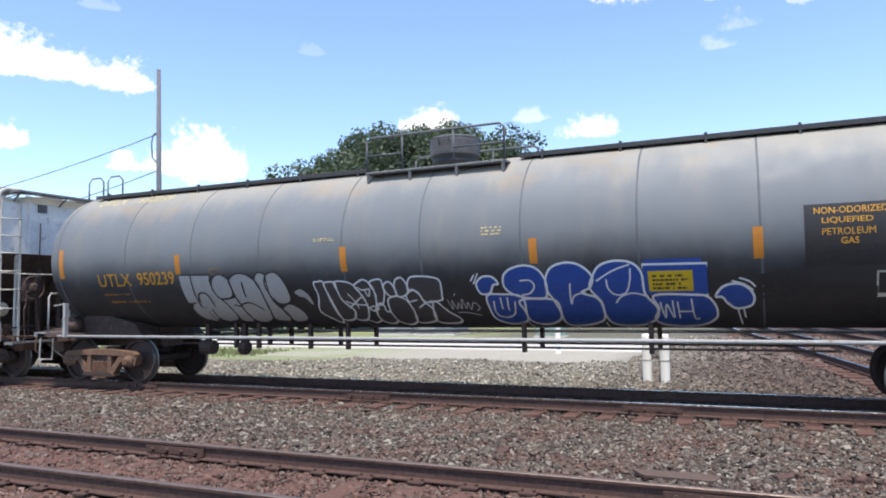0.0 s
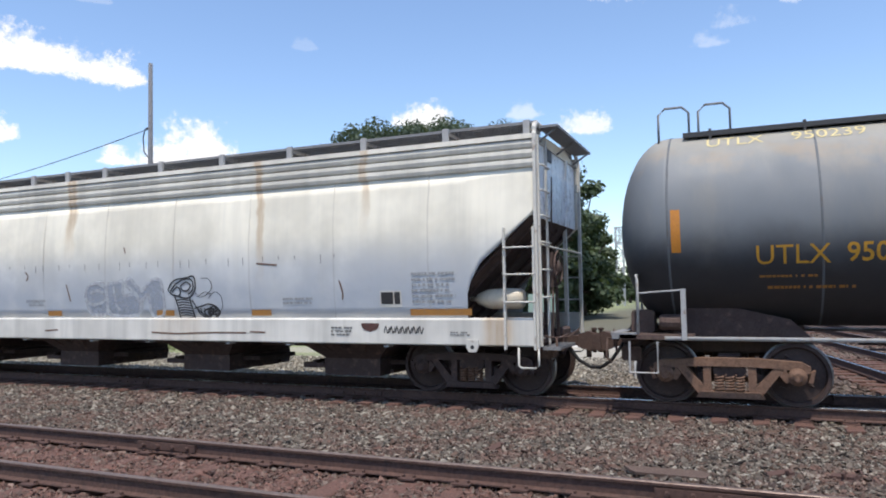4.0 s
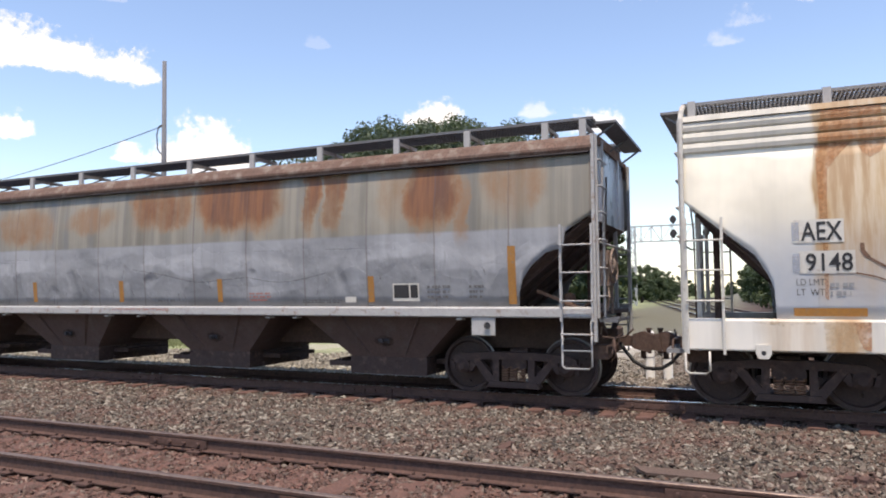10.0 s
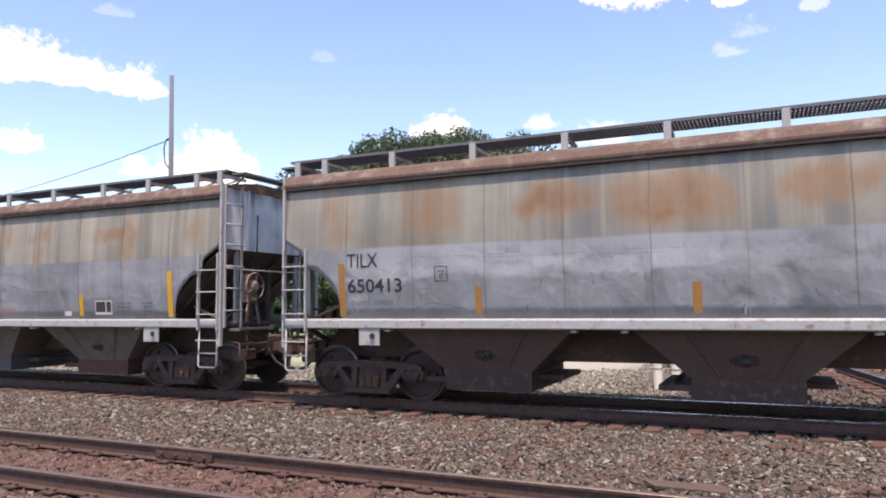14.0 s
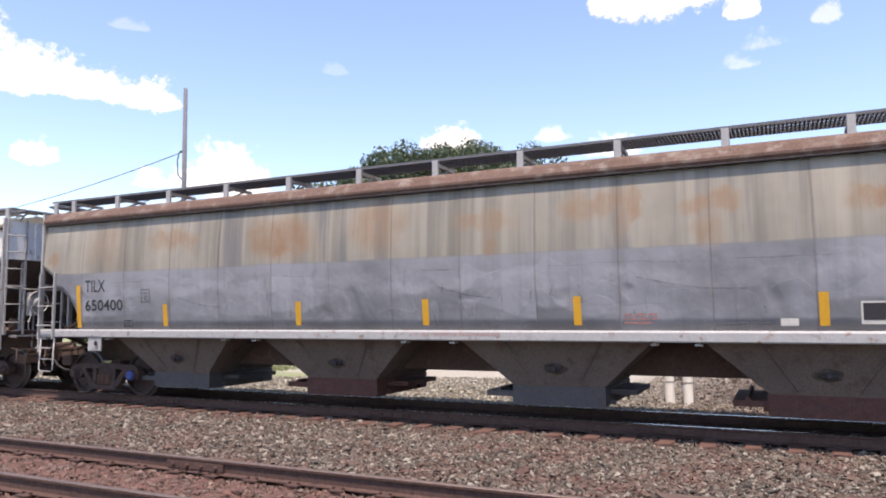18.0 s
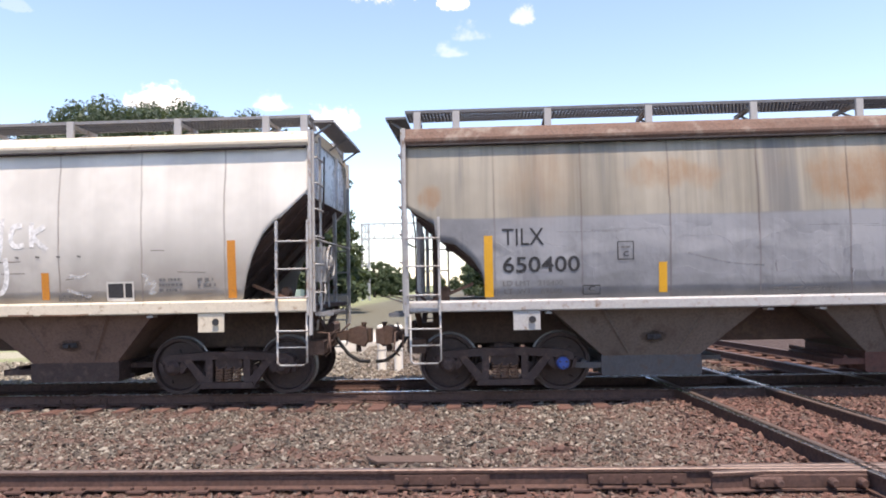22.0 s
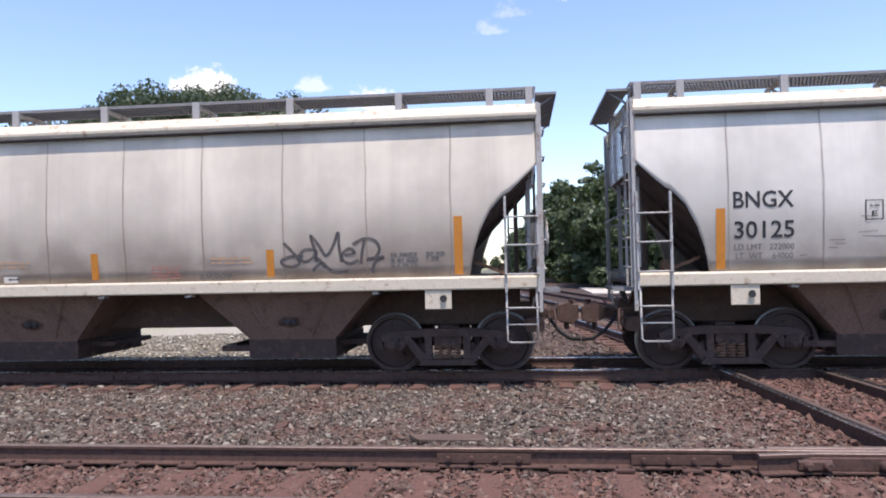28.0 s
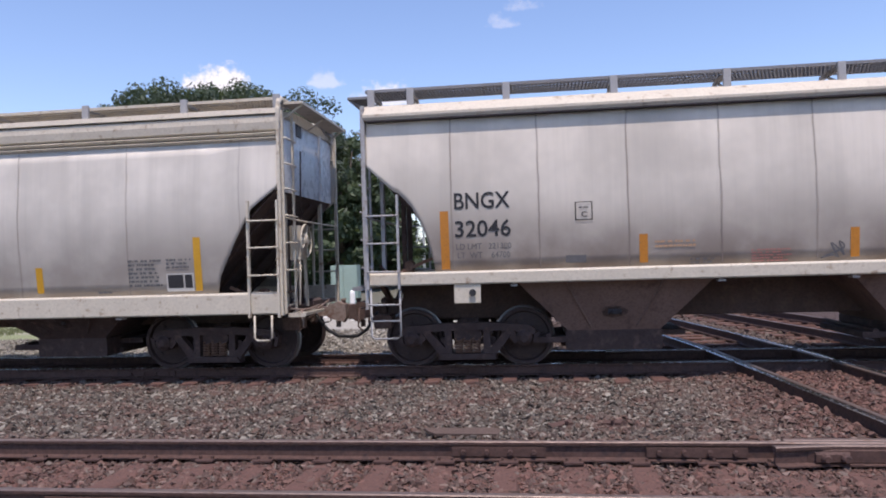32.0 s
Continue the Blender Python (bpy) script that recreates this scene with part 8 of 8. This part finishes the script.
    silver = (([(-5.41, 2.23), (-5.08, 2.22), (-4.64, 2.21), (-4.66, 2.1), (-4.63, 1.93), (-4.53, 1.74), (-4.42, 1.56), (-4.41, 1.42), (-4.5, 1.31), (-4.78, 1.27), (-4.93, 1.35), (-5.09, 1.28), (-5.3, 1.33), (-5.39, 1.45), (-5.39, 1.57), (-5.3, 1.65), (-5.41, 1.67)], True),
              ([(-4.5, 1.73), (-4.29, 1.75), (-4.17, 1.77), (-4.12, 1.66), (-4.13, 1.53), (-4.1, 1.4), (-4.14, 1.29), (-4.3, 1.27), (-4.42, 1.31), (-4.4, 1.45), (-4.44, 1.62)], False),
              ([(-4.64, 1.93), (-4.61, 2.09), (-4.48, 2.2), (-4.33, 2.2), (-4.19, 2.1), (-4.17, 1.92), (-4.22, 1.79), (-4.38, 1.74), (-4.54, 1.75), (-4.6, 1.82)], False))
    silver2 = (([(-4.19, 2.08), (-4.05, 2.19), (-3.89, 2.22), (-3.7, 2.17), (-3.53, 2.02), (-3.49, 1.82), (-3.51, 1.53), (-3.59, 1.35), (-3.84, 1.26), (-4.04, 1.28), (-4.12, 1.4), (-4.12, 1.58), (-4.15, 1.75), (-4.16, 1.92)], False),
               ([(-3.57, 2.08), (-3.49, 1.86), (-3.49, 1.57), (-3.57, 1.33), (-3.34, 1.28), (-3.21, 1.31), (-3.15, 1.4), (-3.18, 1.5), (-3.27, 1.61), (-3.32, 1.77), (-3.31, 2.05), (-3.31, 2.17), (-3.4, 2.22), (-3.5, 2.2)], False),
               ([(-3.19, 1.52), (-3.08, 1.6), (-2.93, 1.62), (-2.79, 1.52), (-2.75, 1.41), (-2.82, 1.31), (-2.99, 1.27), (-3.14, 1.28), (-3.19, 1.4)], False),
               ([(-3.36, 2.0), (-3.28, 2.17), (-3.11, 2.22), (-2.98, 2.15), (-2.88, 1.96), (-2.87, 1.76), (-2.93, 1.66), (-3.08, 1.62), (-3.2, 1.64), (-3.28, 1.73), (-3.32, 1.81)], False),
               ([(-2.76, 1.84), (-2.67, 1.89), (-2.56, 1.9), (-2.44, 1.79), (-2.41, 1.68), (-2.43, 1.59), (-2.49, 1.62), (-2.56, 1.72), (-2.67, 1.75)], False))
    for k, o in enumerate(silver + silver2):
        painted(car, f, (o,), "silverp", "blackp", 0.03, ("silver bubble letter graffiti", "black graffiti outline"), 0.006 + 0.0015 * k)
    paint_lines(car, f, "graffiti_line", "black graffiti line", [[(-5.1, 2.22), (-5.13, 1.68), (-5.09, 1.57)], [(-5.09, 1.68), (-5.04, 1.83), (-4.91, 1.87), (-4.8, 1.8), (-4.77, 1.59)], [(-5.41, 1.66), (-5.2, 1.67)], [(-4.91, 1.54), (-4.92, 1.43), (-4.92, 1.34)],
                                                                 [(-4.27, 1.62), (-4.13, 1.59)], [(-3.88, 2.06), (-3.9, 1.76)], [(-4.11, 1.62), (-3.9, 1.66), (-3.74, 1.6), (-3.63, 1.5)]], 0.027, "blackp", 0.022)
    # second: black letters outlined in white
    spiky = ([(-2.27, 1.99), (-2.17, 2.02), (-2.07, 2.02), (-2.05, 1.9), (-2.01, 1.67), (-2.01, 1.52), (-2.04, 1.33), (-2.12, 1.25), (-2.24, 1.33), (-2.36, 1.43), (-2.37, 1.53), (-2.25, 1.76)],
             [(-2.05, 1.99), (-1.83, 2.0), (-1.81, 1.85), (-1.77, 1.66), (-1.64, 1.52), (-1.66, 1.42), (-1.79, 1.32), (-1.98, 1.3), (-2.04, 1.38), (-2.03, 1.62), (-2.04, 1.85)],
             [(-1.83, 2.0), (-1.63, 2.01), (-1.46, 1.95), (-1.35, 1.79), (-1.31, 1.65), (-1.35, 1.47), (-1.49, 1.32), (-1.68, 1.3), (-1.71, 1.37), (-1.64, 1.49), (-1.77, 1.66), (-1.81, 1.85)],
             [(-1.11, 1.98), (-0.89, 2.03), (-0.86, 1.91), (-0.87, 1.78), (-0.98, 1.6), (-1.1, 1.6), (-1.05, 1.78)])
    spiky2 = ([(-1.43, 1.93), (-1.3, 2.01), (-1.21, 2.03), (-1.11, 1.96), (-1.06, 1.83), (-1.09, 1.65), (-1.2, 1.48), (-1.29, 1.51), (-1.31, 1.65), (-1.35, 1.79)],
              [(-0.85, 1.91), (-0.76, 1.98), (-0.68, 1.95), (-0.63, 1.82), (-0.67, 1.71), (-0.76, 1.73), (-0.83, 1.8)],
              [(-1.22, 1.37), (-1.15, 1.51), (-1.04, 1.61), (-0.97, 1.57), (-0.98, 1.46), (-0.88, 1.46), (-0.84, 1.34), (-0.99, 1.24), (-1.17, 1.25)],
              [(-0.64, 1.86), (-0.6, 1.99), (-0.5, 2.05), (-0.42, 2.0), (-0.38, 1.85), (-0.47, 1.74), (-0.61, 1.73)])
    spiky3 = ([(-0.45, 1.75), (-0.3, 1.83), (-0.2, 1.77), (-0.16, 1.63), (-0.06, 1.52), (-0.06, 1.39), (-0.15, 1.28), (-0.49, 1.25), (-0.43, 1.45), (-0.45, 1.64)],
              [(-0.39, 1.83), (-0.34, 2.0), (-0.22, 2.06), (0.11, 2.04), (0.25, 1.96), (0.22, 1.71), (0.18, 1.65), (-0.12, 1.62), (-0.2, 1.76), (-0.3, 1.84)],
              [(0.05, 1.64), (0.23, 1.45), (0.38, 1.31), (0.25, 1.24), (-0.09, 1.26), (-0.05, 1.47)],
              [(-0.82, 1.69), (-0.63, 1.73), (-0.47, 1.64), (-0.43, 1.45), (-0.51, 1.28), (-0.72, 1.21), (-0.87, 1.27), (-0.9, 1.41), (-0.88, 1.55)])
    for k, b in enumerate(spiky + spiky2 + spiky3):
        painted(car, f, ((b, False),), "darkp", "whitep", 0.03, ("black spiky letter graffiti", "white graffiti outline"), 0.006 + 0.001 * k)
    paint_lines(car, f, "graffiti_line", "white graffiti line", [[(-1.61, 1.79), (-1.51, 1.64), (-1.51, 1.52)], [(-1.72, 1.66), (-1.54, 1.6), (-1.31, 1.58)], [(-1.35, 1.73), (-1.7, 1.53)], [(-1.37, 1.91), (-1.29, 1.85), (-1.14, 1.86), (-1.2, 1.74), (-1.24, 1.85)],
                                                                 [(-1.28, 1.53), (-1.18, 1.56), (-1.1, 1.51), (-1.25, 1.48)], [(-0.46, 1.62), (-0.27, 1.66)], [(-0.3, 1.52), (-0.14, 1.6), (0.01, 1.64)], [(-1.48, 1.31), (-1.39, 1.25), (-1.23, 1.29)]], 0.024, "whitep", 0.024)
    paint_lines(car, f, "graffiti_line", "thin grey scrawl", [[(0.29, 1.66), (0.33, 1.49), (0.37, 1.64), (0.41, 1.49), (0.47, 1.6), (0.49, 1.49), (0.56, 1.66), (0.58, 1.5), (0.65, 1.61), (0.66, 1.48), (0.75, 1.6), (0.83, 1.52), (0.76, 1.46)],
                                                              [(0.39, 1.43), (0.56, 1.43), (0.8, 1.38)], [(0.43, 1.72), (0.47, 1.76)]], 0.017, "silverp", 0.01)
    # third: blue bubble letters with white outlines
    blue = ([(0.89, 1.91), (1.02, 2.02), (1.19, 2.01), (1.27, 1.9), (1.18, 1.88), (1.09, 1.75), (0.93, 1.75)],
            [(1.03, 1.71), (1.28, 1.73), (1.62, 1.68), (1.61, 1.41), (1.54, 1.27), (1.26, 1.22), (1.03, 1.31), (1.0, 1.5)],
            [(1.36, 1.96), (1.47, 2.11), (1.73, 2.18), (1.95, 2.12), (2.06, 1.95), (2.06, 1.76), (1.98, 1.65), (1.62, 1.68), (1.4, 1.79)],
            [(1.59, 1.63), (2.13, 1.63), (2.2, 1.45), (2.12, 1.29), (1.85, 1.21), (1.63, 1.27), (1.6, 1.45)])
    blue2 = ([(2.07, 1.95), (2.18, 2.13), (2.43, 2.2), (2.66, 2.14), (2.81, 1.97), (2.75, 1.81), (2.61, 1.73), (2.84, 1.64), (2.9, 1.43), (2.81, 1.27), (2.46, 1.19), (2.21, 1.22), (2.19, 1.45), (2.13, 1.64), (2.07, 1.76)],
             [(2.81, 1.97), (2.93, 2.13), (3.16, 2.2), (3.42, 2.16), (3.55, 2.0), (3.57, 1.7), (3.72, 1.47), (3.65, 1.29), (3.37, 1.19), (3.01, 1.21), (2.9, 1.36), (2.89, 1.58), (2.75, 1.79)],
             [(3.7, 1.67), (4.26, 1.67), (4.45, 1.64), (4.56, 1.48), (4.53, 1.3), (4.27, 1.19), (3.84, 1.19), (3.65, 1.29), (3.74, 1.47)],
             [(4.56, 1.64), (4.67, 1.78), (4.86, 1.82), (5.01, 1.75), (5.08, 1.62), (5.03, 1.5), (4.84, 1.46), (4.72, 1.54), (4.65, 1.63)])
    for k, b in enumerate(blue + blue2):
        painted(car, f, ((b, False),), "bluep", "whitep", 0.034, ("blue bubble letter graffiti", "white graffiti outline"), 0.007 + 0.0007 * k)
    line = bmesh.new()
    stroke(line, [(3.57, 1.7), (3.57, 2.13), (4.47, 2.12), (4.45, 1.66)], 0.036, f, 0.012, sharp=True)
    part("graffiti_line", line, M["whitep"], car, "white graffiti outline")
    marks = ([(1.12, 1.62), (1.09, 1.41), (1.23, 1.34), (1.41, 1.41), (1.48, 1.61)], [(1.25, 1.68), (1.23, 1.48)], [(1.37, 1.68), (1.33, 1.46)], [(1.64, 1.94), (1.81, 1.94), (1.87, 1.85), (1.78, 1.74), (1.63, 1.71)],
             [(2.45, 1.88), (2.41, 1.56), (2.48, 1.68), (2.67, 1.74)], [(3.11, 1.56), (3.21, 1.66), (3.4, 1.71), (3.62, 1.65)], [(2.86, 1.9), (3.12, 2.05), (3.39, 2.14)],
             [(3.02, 1.93), (3.03, 1.79), (3.13, 1.69), (3.29, 1.72), (3.37, 1.9), (3.39, 2.08)])
    marks2 = ([(3.77, 1.57), (3.81, 1.32), (3.86, 1.53), (3.94, 1.32), (3.95, 1.59)], [(4.02, 1.57), (4.02, 1.31)], [(4.03, 1.42), (4.23, 1.42)], [(4.22, 1.61), (4.24, 1.32), (4.31, 1.31)],
              [(4.79, 1.86), (4.95, 1.81), (5.07, 1.72)], [(4.89, 1.9), (5.02, 1.85), (5.1, 1.77)], [(4.85, 1.46), (4.9, 1.21)], [(4.93, 1.47), (4.95, 1.32)],
              [(0.8, 1.95), (0.88, 2.06)], [(0.84, 1.9), (0.95, 2.08)], [(1.55, 1.26), (1.58, 1.16)], [(2.3, 1.2), (2.36, 1.12)], [(2.86, 1.25), (2.87, 1.17)], [(3.15, 1.19), (3.17, 1.12)])
    paint_lines(car, f, "graffiti_line", "white graffiti line", marks + marks2, 0.024, "whitep", 0.016)
    bm = bmesh.new()
    panel(bm, 3.57, 4.47, 1.68, 2.13, f, 0.009, 6)
    part("graffiti_letter", bm, M["bluep"], car, "blue graffiti field")
    bm = bmesh.new()
    panel(bm, 3.6, 4.4, 2.14, 2.2, f, 0.009, 2)
    part("graffiti_letter", bm, M["bluep"], car, "blue graffiti field")
    bm = bmesh.new()
    panel(bm, 3.64, 4.27, 1.73, 2.03, f, 0.016, 6)
    p = part("warning_sign", bm, M["yellowsign"], car, "yellow warning sign")
    bm = bmesh.new()
    bars(bm, 3.7, 4.22, 1.76, 2.0, 4, lambda z: f(z) - 0.012, 5)
    tagged(part("sign_lines", bm, M["black"], p), kind="stuff")
    MOVERS.append((car, -5.1))


def motions():
    for car, u in MOVERS:
        walk(car, [(t, pose(u + gone(t), Y0, 0)) for t in range(0, 33, 1)])
    n = 0
    times = [k / 6 for k in range(0, 193)]
    angles = [math.degrees(gone(t) / 0.457) for t in times]
    for w, x in WHEELSETS:
        a0 = (x * 137.0) % 360
        walk(w, [(t, pose(x, 0, 0.457, 0, a + a0, 0)) for t, a in zip(times, angles)])


ground()
tank_car()
white_hopper()
stained_hoppers()
grey_hoppers()
cream_hopper()
pole_and_wires()
signal_bridge()
lineside()
woods()
clouds()
tracks()
all_stones()
motions()
